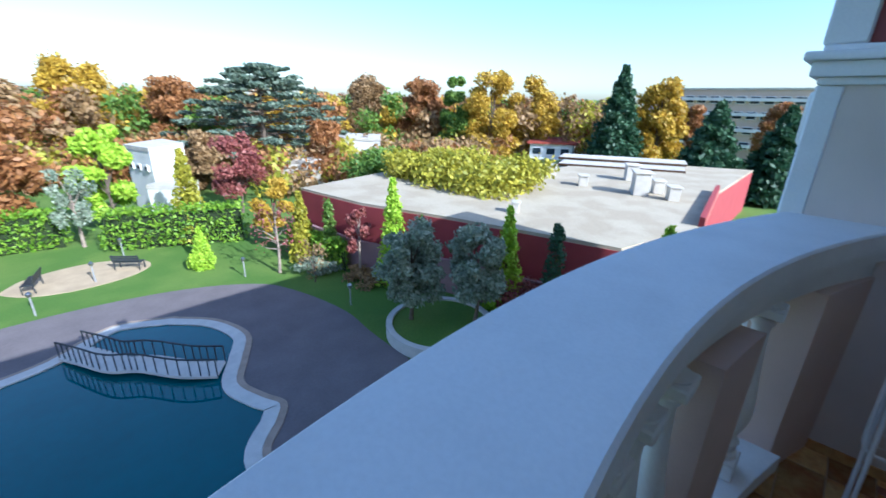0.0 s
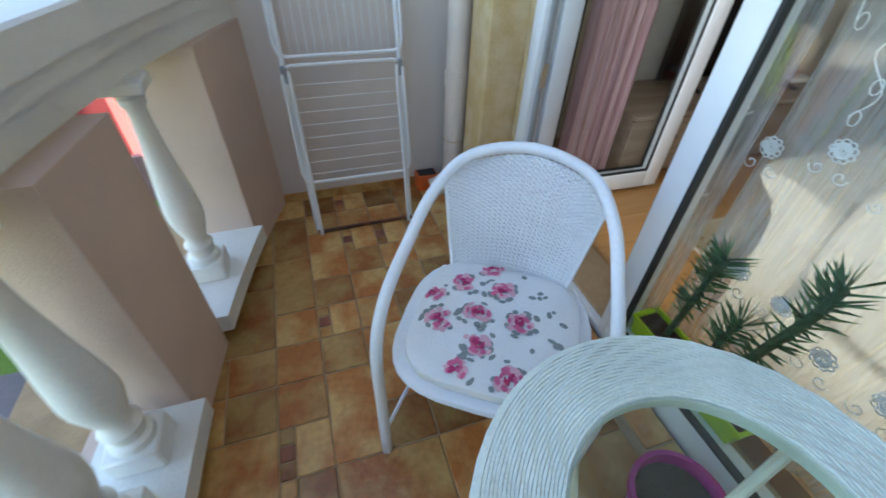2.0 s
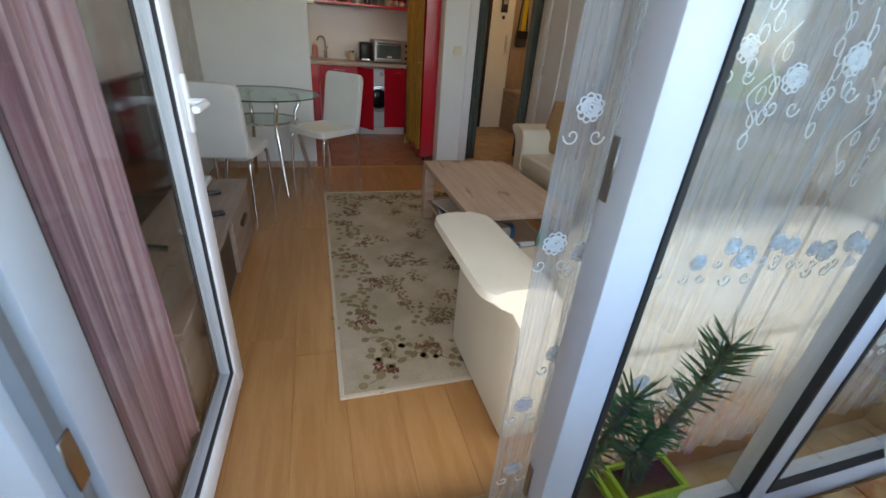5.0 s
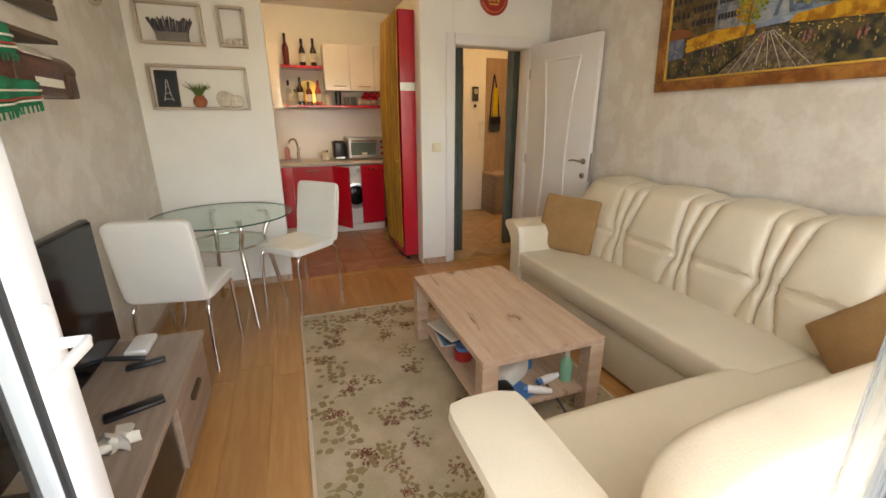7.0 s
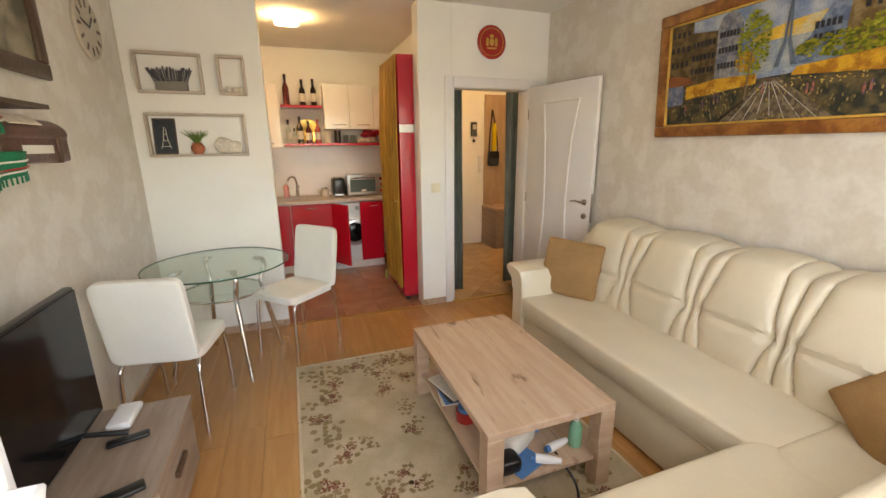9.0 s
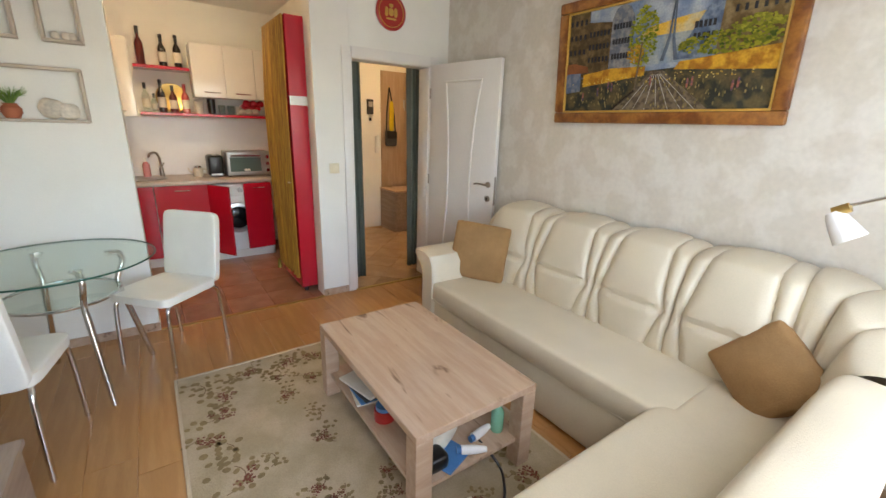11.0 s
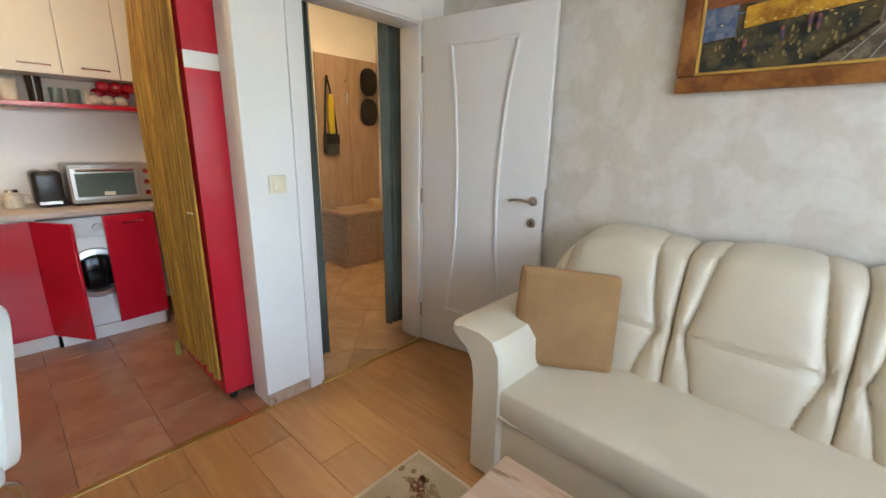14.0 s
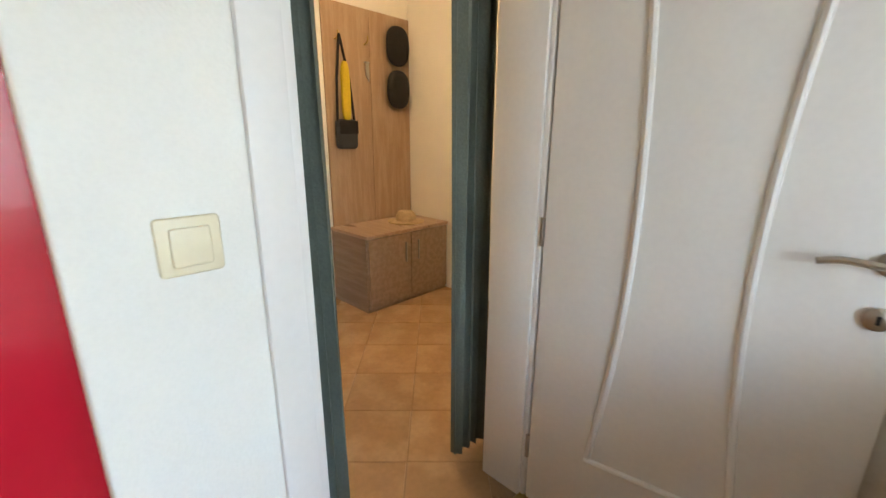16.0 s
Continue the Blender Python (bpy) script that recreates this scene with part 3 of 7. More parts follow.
leaf = thing("balcony_door", pose(0.072, 0.105, 0, 0, 0, 88), "white framed glazed balcony door standing open inwards", "door")
LW = 0.80
for a in ((0, 0, 0.02, 0.085, 0.065, 2.12), (LW - 0.085, 0, 0.02, LW, 0.065, 2.12), (0.085, 0, 0.02, LW - 0.085, 0.065, 0.115), (0.085, 0, 2.03, LW - 0.085, 0.065, 2.12)):
    part("sash", B(*a, 0.006, 2), M["pvc"], leaf)
g = bmesh.new()
for y in (0.008, 0.052):
    for a in ((0.085, y, 0.115, 0.097, y + 0.008, 2.03), (LW - 0.097, y, 0.115, LW - 0.085, y + 0.008, 2.03), (0.085, y, 0.115, LW - 0.085, y + 0.008, 0.127)):
        box(g, *a)
part("gasket", g, M["rubber"], leaf)
p = part("pane", B(0.09, 0.026, 0.12, LW - 0.09, 0.038, 2.03), M["pane"], leaf)
p.visible_shadow = False
h = part("door_handle", B(LW - 0.055, -0.012, 0.95, LW - 0.03, 0.0, 1.10, 0.004), M["white_plastic"], leaf, "white lever handle")
part("lever", T([(LW - 0.043, -0.012, 1.03), (LW - 0.043, -0.05, 1.03), (LW - 0.06, -0.055, 1.03), (LW - 0.16, -0.055, 1.03)], 0.010), M["white_plastic"], h)

# hall door: casing, leaf with bowed beads
case = thing("door_1", pose(1.945, YD, 0), "white painted hall door casing", "door frame", kind="structure")
for a in ((-0.07, -0.016, 0, -0.002, 0, 2.10), (0.778, -0.016, 0, 0.86, 0, 2.10), (0.012, -0.016, 2.018, 0.778, 0, 2.10), (-0.0, 0.0, 0, 0.022, 0.17, 2.035), (0.768, 0.0, 0, 0.79, 0.17, 2.035), (0.022, 0.0, 2.01, 0.768, 0.17, 2.035)):
    part("casing", B(*a, 0.004, 2), M["door_paint"], case)
hang = math.degrees(math.atan2(-0.80, 0.135))
dleaf = thing("hall_door", pose(2.742, YD - 0.022, 0.008, 0, 0, hang), "white painted panel door with curved beads standing open", "door")
part("panel", B(0, -0.02, 0, 0.80, 0.02, 2.022, 0.004, 2), M["door_paint"], dleaf)
for side in (-1,):
    y = side * 0.022
    for curve in ([(0.20, 1.86), (0.235, 1.55), (0.255, 1.1), (0.245, 0.7), (0.20, 0.28)], [(0.61, 1.86), (0.555, 1.55), (0.525, 1.1), (0.535, 0.7), (0.58, 0.28)]):
        part("bead", T(smooth_path([(x, y, z) for x, z in curve]), 0.011, 8), M["door_paint"], dleaf)
    for z, c in ((1.87, 0.0), (0.265, 0.0)):
        part("bead", T([(0.19, y, z), (0.62, y, z)], 0.010, 8), M["door_paint"], dleaf)
    rose = part("handle_rose", shape(LA([(0.0, 0), (0.026, 0), (0.026, 0.008), (0.02, 0.012), (0, 0.012)], n=18), pose(0.745, -0.02, 1.03, 90)), M["nickel"], dleaf, "bronze handle rosette")
    part("lever", T(smooth_path([(0.745, -0.02, 1.03), (0.745, -0.055, 1.03), (0.72, -0.062, 1.032), (0.66, -0.062, 1.036), (0.62, -0.06, 1.028)]), 0.008), M["nickel"], rose)
    lock = part("lock_rose", shape(LA([(0.0, 0), (0.026, 0), (0.026, 0.008), (0.02, 0.012), (0, 0.012)], n=18), pose(0.745, -0.02, 0.91, 90)), M["nickel"], dleaf)
    part("keyhole", B(0.741, -0.034, 0.90, 0.749, -0.031, 0.92), M["black"], lock)
part("latch_plate", B(0.7995, -0.011, 0.86, 0.8025, 0.011, 1.10), M["nickel"], dleaf)
for z in (0.22, 1.0, 1.78):
    part("hinge", T([(-0.006, -0.018, z - 0.045), (-0.006, -0.018, z + 0.045)], 0.008), M["nickel"], dleaf)

# light switch
sw = thing("light_switch", pose(1.781, YD, 1.134), "cream square rocker switch on the white pier", "switch")
part("plate", B(-0.042, -0.010, -0.042, 0.042, 0, 0.042, 0.006, 2), M["cream_plastic"], sw)
part("rocker", B(-0.026, -0.017, -0.028, 0.026, -0.010, 0.028, 0.004, 2), M["cream_plastic"], sw)

# ---- sofa ----
sofa = thing("corner_sofa", pose(2.48, 1.7, 0), "cream leather corner sofa with channelled back cushions", "sofa")
so = Matrix.Translation((-2.48, -1.7, 0))
Y0, Y1 = 0.40, 2.74
part("base", shape(B(2.06, 0.42, 0.015, 2.86, 2.765, 0.30, 0.02, 2), so), M["leather"], sofa)
part("base", shape(B(1.12, 0.42, 0.02, 2.05, 0.98, 0.30, 0.02, 2), so), M["leather"], sofa)
part("piping", shape(T([(2.052, 1.02, 0.305), (2.052, 2.74, 0.305)], 0.012), so), M["leather"], sofa)
sag = lambda p: Vector((p.x, p.y, p.z * (1 - 0.10 * max(0, 1 - (p.x / 0.3) ** 2) * (1 if p.z > 0 else 0))))
part("seat", shape(PAD(2.36, 1.84, 0.365, 0.325, 0.92, 0.075, 0.22, 36, 14, sag), so), M["leather"], sofa)
part("seat", shape(PAD(1.63, 0.82, 0.365, 0.51, 0.22, 0.075, 0.22, 36, 14), so), M["leather"], sofa)
part("seat", shape(PAD(2.32, 0.72, 0.365, 0.34, 0.26, 0.073, 0.22, 30, 12), so), M["leather"], sofa)


def channelled(cy, half, ztop, x0=2.60, ends=(0.0, 0.0)):
    """A back cushion: a broad domed panel with a cross seam, between two narrow pleats pinched at the waist."""
    bm = bmesh.new()
    nu, nv, v0 = 84, 40, 0.36
    up = 1 - 0.18
    rows = []
    for j in range(nv + 1):
        v = j / nv
        s = (abs(v - v0) / (v0 if v < v0 else 1 - v0)) ** 0.75
        e = 0.17 + 0.27 * s
        row = []
        for i in range(nu + 1):
            u = -1 + 2 * i / nu
            a = abs(u)
            if a < 1 - e:
                g = max(0.0, 1 - (a / (1 - e)) ** 5) ** 0.5
                seam = 0.022 * math.exp(-((v - v0) / 0.024) ** 2)
            else:
                w = (a - 1 + e) / e
                g = 0.88 * max(0.0, 4 * w * (1 - w)) ** 0.42
                seam = 0.022 * math.exp(-((v - v0) / 0.09) ** 2)
            du, dv = (a - up) * half, (v - v0) * 0.55
            d = math.hypot(du, dv)
            crease = 0.0045 * math.exp(-d / 0.085) * math.sin(11 * math.atan2(dv, du) + 2 * cy)
            side = ends[1] if u > 0 else ends[0]
            dome = ztop - 0.028 * a ** 2.5 + 0.016 * g - side * max(0, (a - 0.2) / 0.8) ** 2.3
            thick = 0.100 + 0.043 * g - seam + crease
            bulge = math.sin(math.pi * min(1, 0.15 + 0.83 * v)) ** 0.5
            if v < 0.8:
                x, z = x0 + 0.17 * v - thick * bulge, 0.40 + (dome - 0.05 - 0.40) * v / 0.8
            else:
                k = (v - 0.8) / 0.2
                front = x0 + 0.17 * 0.8 - thick * bulge
                x = front + (2.885 - front) * (1 - math.cos(k * math.pi / 2))
                z = dome - 0.05 + 0.05 * math.sin(k * math.pi / 2) - 0.012 * k * k
            row.append((x, cy + u * half, z))
        rows.append(row)
    for r in rows:
        r.append((2.89, r[-1][1], r[-1][2] - 0.004))
        r.insert(0, (2.89, r[0][1], r[0][2] - 0.004))
    ring_grid(bm, rows, close=False)
    return bm


def corner_back():
    """The rounded corner of the back, swept a quarter turn, with broad gathered pleats."""
    rows, nu, nv = [], 60, 24
    for i in range(nu + 1):
        t = i / nu
        a = t * math.pi / 2
        row = []
        lobe = abs(math.sin(t * math.pi * 3)) ** 0.45
        top = 0.975 - 0.20 * t * t + 0.014 * lobe
        for j in range(nv + 1):
            v = j / nv
            fold = 0.004 * math.sin(t * 60 + 5 * v) * math.exp(-((v - 0.3) / 0.2) ** 2)
            thick = (0.075 + 0.05 * lobe) * math.sin(math.pi * min(1, 0.15 + 0.83 * v)) ** 0.5 + fold
            if v < 0.75:
                r, z = 0.27 + 0.13 * v - thick, 0.40 + (top - 0.46) * v / 0.75
            else:
                k = (v - 0.75) / 0.25
                f = 0.27 + 0.0975 - thick
                r, z = f + (0.49 - f) * (1 - math.cos(k * math.pi / 2)), top - 0.06 + 0.06 * math.sin(k * math.pi / 2) - 0.015 * k
            row.append((2.40 + r * math.cos(a), 0.80 - 0.80 * r * math.sin(a), z))
        row.append((row[-1][0], row[-1][1], 0.06))
        rows.append(row)
    return ring_grid(bmesh.new(), rows, close=False)


for cy, half, zt, ends in ((2.49, 0.285, 0.975, (0.0, 0.20)), (1.955, 0.25, 0.975, (0, 0)), (1.475, 0.23, 0.975, (0, 0)), (1.02, 0.225, 0.975, (0, 0))):
    part("back_cushion", shape(channelled(cy, half, zt, ends=ends), so), M["leather"], sofa)
part("corner_cushion", shape(corner_back(), so), M["leather"], sofa)
part("back_frame", shape(B(2.78, 0.80, 0.05, 2.905, 2.74, 0.72, 0.03, 3), so), M["leather"], sofa)
part("short_back", shape(PAD(1.76, 0.50, 0.55, 0.66, 0.105, 0.235, 0.4, 36, 14), so), M["leather"], sofa)


def scroll_arm(length):
    """An upholstered arm that flares outwards at the top."""
    pr = [(0.0, 0.02), (0.0, 0.42), (0.015, 0.50), (0.055, 0.555), (0.10, 0.575), (0.135, 0.60), (0.13, 0.625), (0.08, 0.635), (-0.02, 0.635), (-0.10, 0.615), (-0.14, 0.56), (-0.15, 0.45), (-0.15, 0.02)]
    pr = [(p[0], p[1]) for p in pr]
    rings = []
    for k, s in ((0.0, 0.80), (0.008, 0.87), (0.02, 0.93), (0.04, 0.975), (0.07, 1.0), (length - 0.06, 1.0), (length - 0.03, 0.98), (length, 0.9)):
        cx, cz = -0.03, 0.33
        rings.append([(k, cx + (a - cx) * s, 0.02 + (b - 0.02) * (0.96 + 0.04 * s) if b > 0.1 else b) for a, b in pr])
    return ring_grid(bmesh.new(), rings)


part("arm", shape(scroll_arm(0.83), so @ pose(2.04, 2.77, 0)), M["leather"], sofa)
part("arm", shape(scroll_arm(0.56), so @ pose(0.965, 0.42, 0, 0, 0, 90)), M["leather"], sofa)
for x, y in ((2.12, 2.68), (2.8, 2.68), (1.06, 0.92), (1.06, 0.5), (2.8, 0.5), (2.1, 1.02)):
    part("foot", shape(B(x - 0.03, y - 0.03, 0, x + 0.03, y + 0.03, 0.03), so), M["black"], sofa)


def throw_pillow(m, s):
    pinch = lambda p: Vector((p.x, p.y * (1 - 0.55 * max(abs(p.x), abs(p.z)) ** 3 / s ** 3), p.z))
    return solid("throw_pillow", PAD(0, 0, 0, s, 0.085, s, 0.10, 48, 24, pinch), M["pillow"], "square brown suede cushion leaning on the sofa", "cushion", group="cushions on the sofa", loc=m)


throw_pillow(pose(2.42, 2.58, 0.625, -14, 4, -56), 0.205)
throw_pillow(pose(2.50, 0.80, 0.565, -32, 30, -118), 0.165)

# ---- coffee table on the rug ----
ct = thing("coffee_table", pose(1.465, 1.912, 0.012), "pale oak coffee table with an open shelf", "coffee table")
part("tabletop", B(-0.31, -0.515, 0.385, 0.31, 0.515, 0.42, 0.003), M["oak"], ct)
for x in (-1, 1):
    for y in (-1, 1):
        a, b = sorted((x * 0.31, x * 0.235)), sorted((y * 0.515, y * 0.44))
        part("leg", B(a[0], b[0], 0, a[1], b[1], 0.385, 0.003), M["oak_x"], ct)
part("shelf", B(-0.285, -0.49, 0.125, 0.285, 0.49, 0.145, 0.002), M["oak"], ct)
CT = lambda x, y: (1.465 + x, 1.912 + y, 0.157)
tin = thing("red_tin", pose(*CT(-0.2, -0.05)), "round red tin with a blue lid on the shelf", "tin")
part("body", LA([(0, 0), (0.05, 0), (0.052, 0.03), (0.05, 0.055), (0, 0.055)]), M["red_paint"], tin)
part("lid", LA([(0, 0.055), (0.042, 0.055), (0.042, 0.075), (0, 0.075)]), M["blue"], tin, "blue lid")
for i in range(4):
    solid("magazine", B(-0.09, -0.13, 0, 0.09, 0.13, 0.012, 0.002), [M["label"], M["blue"], M["grey_cloth"], M["label"]][i], "thin magazine in a pile on the shelf", "magazine", group="magazines on the shelf", loc=pose(CT(0, 0)[0] - 0.17, CT(0, 0.2)[1], 0.157 + 0.0125 * i, 0, 0, 8 * i - 10))
solid("magazine", B(-0.08, -0.11, 0, 0.08, 0.11, 0.01, 0.002), M["blue"], "blue and white leaflet on the shelf", "leaflet", loc=pose(*CT(-0.1, -0.37), 0, 0, 20))
solid("paper_bag", PAD(0, 0, 0.055, 0.11, 0.07, 0.055, 0.6, 16, 10), M["label"], "crumpled pale paper bag on the shelf", "bag", loc=pose(*CT(-0.06, -0.30), 0, 0, 30))
solid("blue_box", B(-0.07, -0.04, 0, 0.07, 0.04, 0.075, 0.004), M["blue"], "small blue and white carton", "carton", loc=pose(*CT(0.03, -0.22), 0, 0, -12))
solid("black_case", PAD(0, 0, 0.035, 0.06, 0.05, 0.035, 0.5, 16, 8), M["black"], "small black pouch on the shelf", "pouch", loc=pose(*CT(-0.17, -0.42)))
for x, y, r in ((-0.03, -0.43, 60), (0.06, -0.40, 100)):
    tub = thing("white_tube", pose(*CT(x, y)[:2], 0.177, 90, 0, r), "white cosmetic tube lying on the shelf", "tube", group="tubes on the shelf")
    part("body", LA([(0, 0), (0.02, 0), (0.019, 0.06), (0.012, 0.11), (0, 0.11)], n=14), M["white_plastic"], tub)
    part("cap", LA([(0, -0.02), (0.015, -0.02), (0.015, 0), (0, 0)], n=12), M["blue"], tub)
spray = thing("spray_bottle", pose(*CT(0.2, -0.40)), "translucent green pump bottle with white cap", "bottle")
part("body", LA([(0, 0), (0.028, 0), (0.03, 0.01), (0.03, 0.10), (0.016, 0.125), (0.012, 0.13), (0, 0.13)], n=16), mat("green_liquid", (0.20, 0.45, 0.30), 0.15, 0.05), spray)
part("cap", LA([(0, 0.13), (0.012, 0.13), (0.012, 0.16), (0.006, 0.165), (0.006, 0.185), (0, 0.185)], n=12), M["white_plastic"], spray)
solid("cable", T(smooth_path([(1.55, 1.50, 0.16), (1.57, 1.38, 0.10), (1.56, 1.33, 0.03), (1.5, 1.26, 0.02), (1.52, 1.15, 0.02)]), 0.006), M["black"], "black cable hanging from the shelf", "cable")

# ---- rug ----
rug = thing("rug", pose(1.2, 1.85, 0), "beige floral patterned rug with a pale border", "rug")
part("rug_body", B(-0.75, -1.13, 0.0005, 0.75, 1.13, 0.010, 0.003), mat("rug_pile", (0.50, 0.40, 0.27), 0.98, 0.14, 5, 150, 0.5, second=(0.42, 0.34, 0.215)), rug)
bm = bmesh.new()
for a in ((-0.752, -1.132, -0.735, 1.132), (0.735, -1.132, 0.752, 1.132), (-0.735, -1.132, 0.735, -1.115), (-0.735, 1.115, 0.735, 1.132)):
    box(bm, a[0], a[1], 0.0005, a[2], a[3], 0.0125, 0.002)
part("border", bm, mat("rug_binding", (0.56, 0.46, 0.33), 0.98, 0.1, 5, 150, 0.3), rug)
rr = random.Random(4)


def motif(bm, x, y, s, petals, z=0.0102):
    for k in range(petals):
        a = 2 * math.pi * k / petals + rr.random()
        c, l, w = s * rr.uniform(0.3, 1.0), s * rr.uniform(0.35, 0.6), s * rr.uniform(0.2, 0.36)
        pts = []
        for q in range(7):
            t = 2 * math.pi * q / 7
            px, py = l * math.cos(t) * 0.6, w * math.sin(t)
            pts.append(bm.verts.new((x + c * math.cos(a) + px * math.cos(a) - py * math.sin(a), y + c * math.sin(a) + px * math.sin(a) + py * math.cos(a), z + 0.0004 * (k % 3))))
        bm.faces.new(pts)


pal = [mat("rug_maroon", (0.19, 0.06, 0.035), 0.98, 0.2), mat("rug_moss", (0.27, 0.20, 0.095), 0.98, 0.2), mat("rug_brown", (0.22, 0.14, 0.075), 0.98, 0.2)]
bunches, leaves, twigs = bmesh.new(), bmesh.new(), bmesh.new()
sprays = []
for i in range(13):
    sprays.append((-0.575 + 0.06 * math.sin(i * 1.9), -1.0 + 0.165 * i, 90 + 50 * math.sin(i * 2.3), 1.0))
for i in range(13):
    sprays.append((0.575 + 0.06 * math.sin(i * 1.7), -1.0 + 0.165 * i, 90 + 50 * math.sin(i * 2.9), 1.0))
for i in range(9):
    for y in (-0.99, 0.99):
        sprays.append((-0.48 + 0.12 * i, y * 0.97 + 0.04 * math.sin(i * 2.2), 40 * math.sin(i * 1.3), 0.9))
for i in range(34):
    sprays.append((rr.uniform(-0.44, 0.44), rr.uniform(-0.85, 0.85), rr.uniform(0, 360), rr.uniform(0.5, 0.8)))
for x, y, turn, size in sprays:
    a, L = radians(turn), 0.20 * size
    p = Vector((x, y, 0.0108))
    pts = []
    for k in range(8):
        t = k / 7 - 0.5
        b = a + 1.3 * t
        pts.append(p + Vector((math.cos(b), math.sin(b), 0)) * L * t)
    for k in range(7):
        n = Vector((-(pts[k + 1] - pts[k]).y, (pts[k + 1] - pts[k]).x, 0)).normalized() * 0.0022
        twigs.faces.new([twigs.verts.new(q) for q in (pts[k] - n, pts[k + 1] - n, pts[k + 1] + n, pts[k] + n)])
    for q in pts[::2]:
        motif(leaves, q.x + rr.uniform(-0.03, 0.03), q.y + rr.uniform(-0.03, 0.03), 0.058 * size, 4, 0.0116)
    if rr.random() < 0.7:
        for k in range(7):
            motif(bunches, x + rr.uniform(-0.05, 0.05) * size, y + rr.uniform(-0.04, 0.04) * size, 0.021 * size, 5, 0.0128)
for name, bm, k in (("maroon_pattern", bunches, 0), ("moss_pattern", leaves, 1), ("brown_pattern", twigs, 2)):
    tagged(part(name, bm, pal[k], rug, flat=True), kind="stuff")

# ---- television stand ----
tvs = thing("tv_stand", pose(-0.225, 1.45, 0), "greyish oak low television unit with drawers", "tv stand")
part("top", B(-0.235, -0.75, 0.37, 0.235, 0.74, 0.395, 0.003), M["oak_grey"], tvs)
part("body", B(-0.235, -0.74, 0.03, 0.20, 0.73, 0.37), M["oak_grey"], tvs)
# no real hollow: a flat black plate gives the compartment's inner shade
part("shelf_recess", B(0.199, -0.20, 0.06, 0.203, 0.18, 0.36), M["black"], tvs, "black plate painted as the shade of an open compartment")
for y0, y1 in ((0.20, 0.735), (-0.745, -0.22)):
    d = part("drawer", B(0.20, y0, 0.05, 0.222, y1, 0.36, 0.003), M["oak_grey"], tvs)
    yc = (y0 + y1) / 2 - 0.02
    part("handle", B(0.222, yc - 0.07, 0.24, 0.24, yc + 0.07, 0.265, 0.003), M["dark_frame"], d, "dark bar handle")
tv = thing("television", pose(-0.30, 1.60, 0.396), "flat black television on the oak unit", "television")
part("screen", B(0.0, -0.52, 0.06, 0.006, 0.50, 0.59), M["screen"], tv)
part("bezel", B(-0.035, -0.53, 0.045, -0.001, 0.51, 0.60, 0.006, 2), M["black"], tv)
for y in (-0.36, 0.34):
    part("foot", T([(-0.10, y, 0.012), (-0.015, y, 0.05), (0.13, y + 0.02, 0.012)], 0.011), M["black"], tv)
solid("remote_control", B(-0.024, -0.09, 0, 0.024, 0.09, 0.018, 0.006, 2), M["black"], "long black remote control on the unit", "remote", loc=pose(-0.11, 1.60, 0.396, 0, 0, -68))
solid("remote_control", B(-0.02, -0.07, 0, 0.02, 0.07, 0.016, 0.006, 2), M["black"], "short black remote control on the unit", "remote", loc=pose(-0.16, 1.92, 0.396, 0, 0, -75))
router = thing("white_router", pose(-0.22, 2.09, 0.396), "white flat router box on the unit", "router")
part("body", B(-0.045, -0.09, 0, 0.045, 0.08, 0.03, 0.012, 3), M["white_plastic"], router)
solid("crumpled_tissue", PAD(0, 0, 0.02, 0.05, 0.045, 0.025, 0.8, 14, 9, lambda p: p * (1 + 0.35 * math.sin(9 * p.x / 0.05 + 5 * p.y / 0.04))), M["label"], "crumpled white tissue on the unit", "tissue", loc=pose(-0.10, 1.42, 0.40))

# ---- dining corner ----
dt = thing("glass_dining_table", pose(0.02, 3.25, 0), "round glass dining table with chrome legs", "dining table")
part("tabletop", LA([(0, 0.742), (0.44, 0.742), (0.445, 0.746), (0.44, 0.752), (0, 0.752)], n=48), M["table_glass"], dt).visible_shadow = False
part("rim", LA([(0.4452, 0.742), (0.449, 0.744), (0.449, 0.750), (0.4452, 0.752)], n=48), mat("green_glass_edge", (0.02, 0.09, 0.065), 0.15, 0.05, bump=0), dt, "dark green glass edge")
part("lower_shelf", LA([(0, 0.555), (0.25, 0.555), (0.252, 0.559), (0.25, 0.563), (0, 0.563)], n=36), M["table_glass"], dt).visible_shadow = False
part("ring", T(arc(0, 0, 0.552, 0.255, 0, 360, 36), 0.009), M["chrome"], dt)
for a in (-65, 25, 115, 205):
    c, s = math.cos(radians(a)), math.sin(radians(a))
    part("leg", T(smooth_path([(c * 0.24, s * 0.24, 0.735), (c * 0.29, s * 0.29, 0.72), (c * 0.30, s * 0.30, 0.66), (c * 0.26, s * 0.26, 0.55), (c * 0.30, s * 0.30, 0.33), (c * 0.37, s * 0.37, 0.0)]), 0.016, 10), M["chrome"], dt)
    part("glass_pad", LA([(0, 0.735), (0.03, 0.735), (0.03, 0.742), (0, 0.742)], c * 0.25, s * 0.25, n=14), M["chrome"], dt)


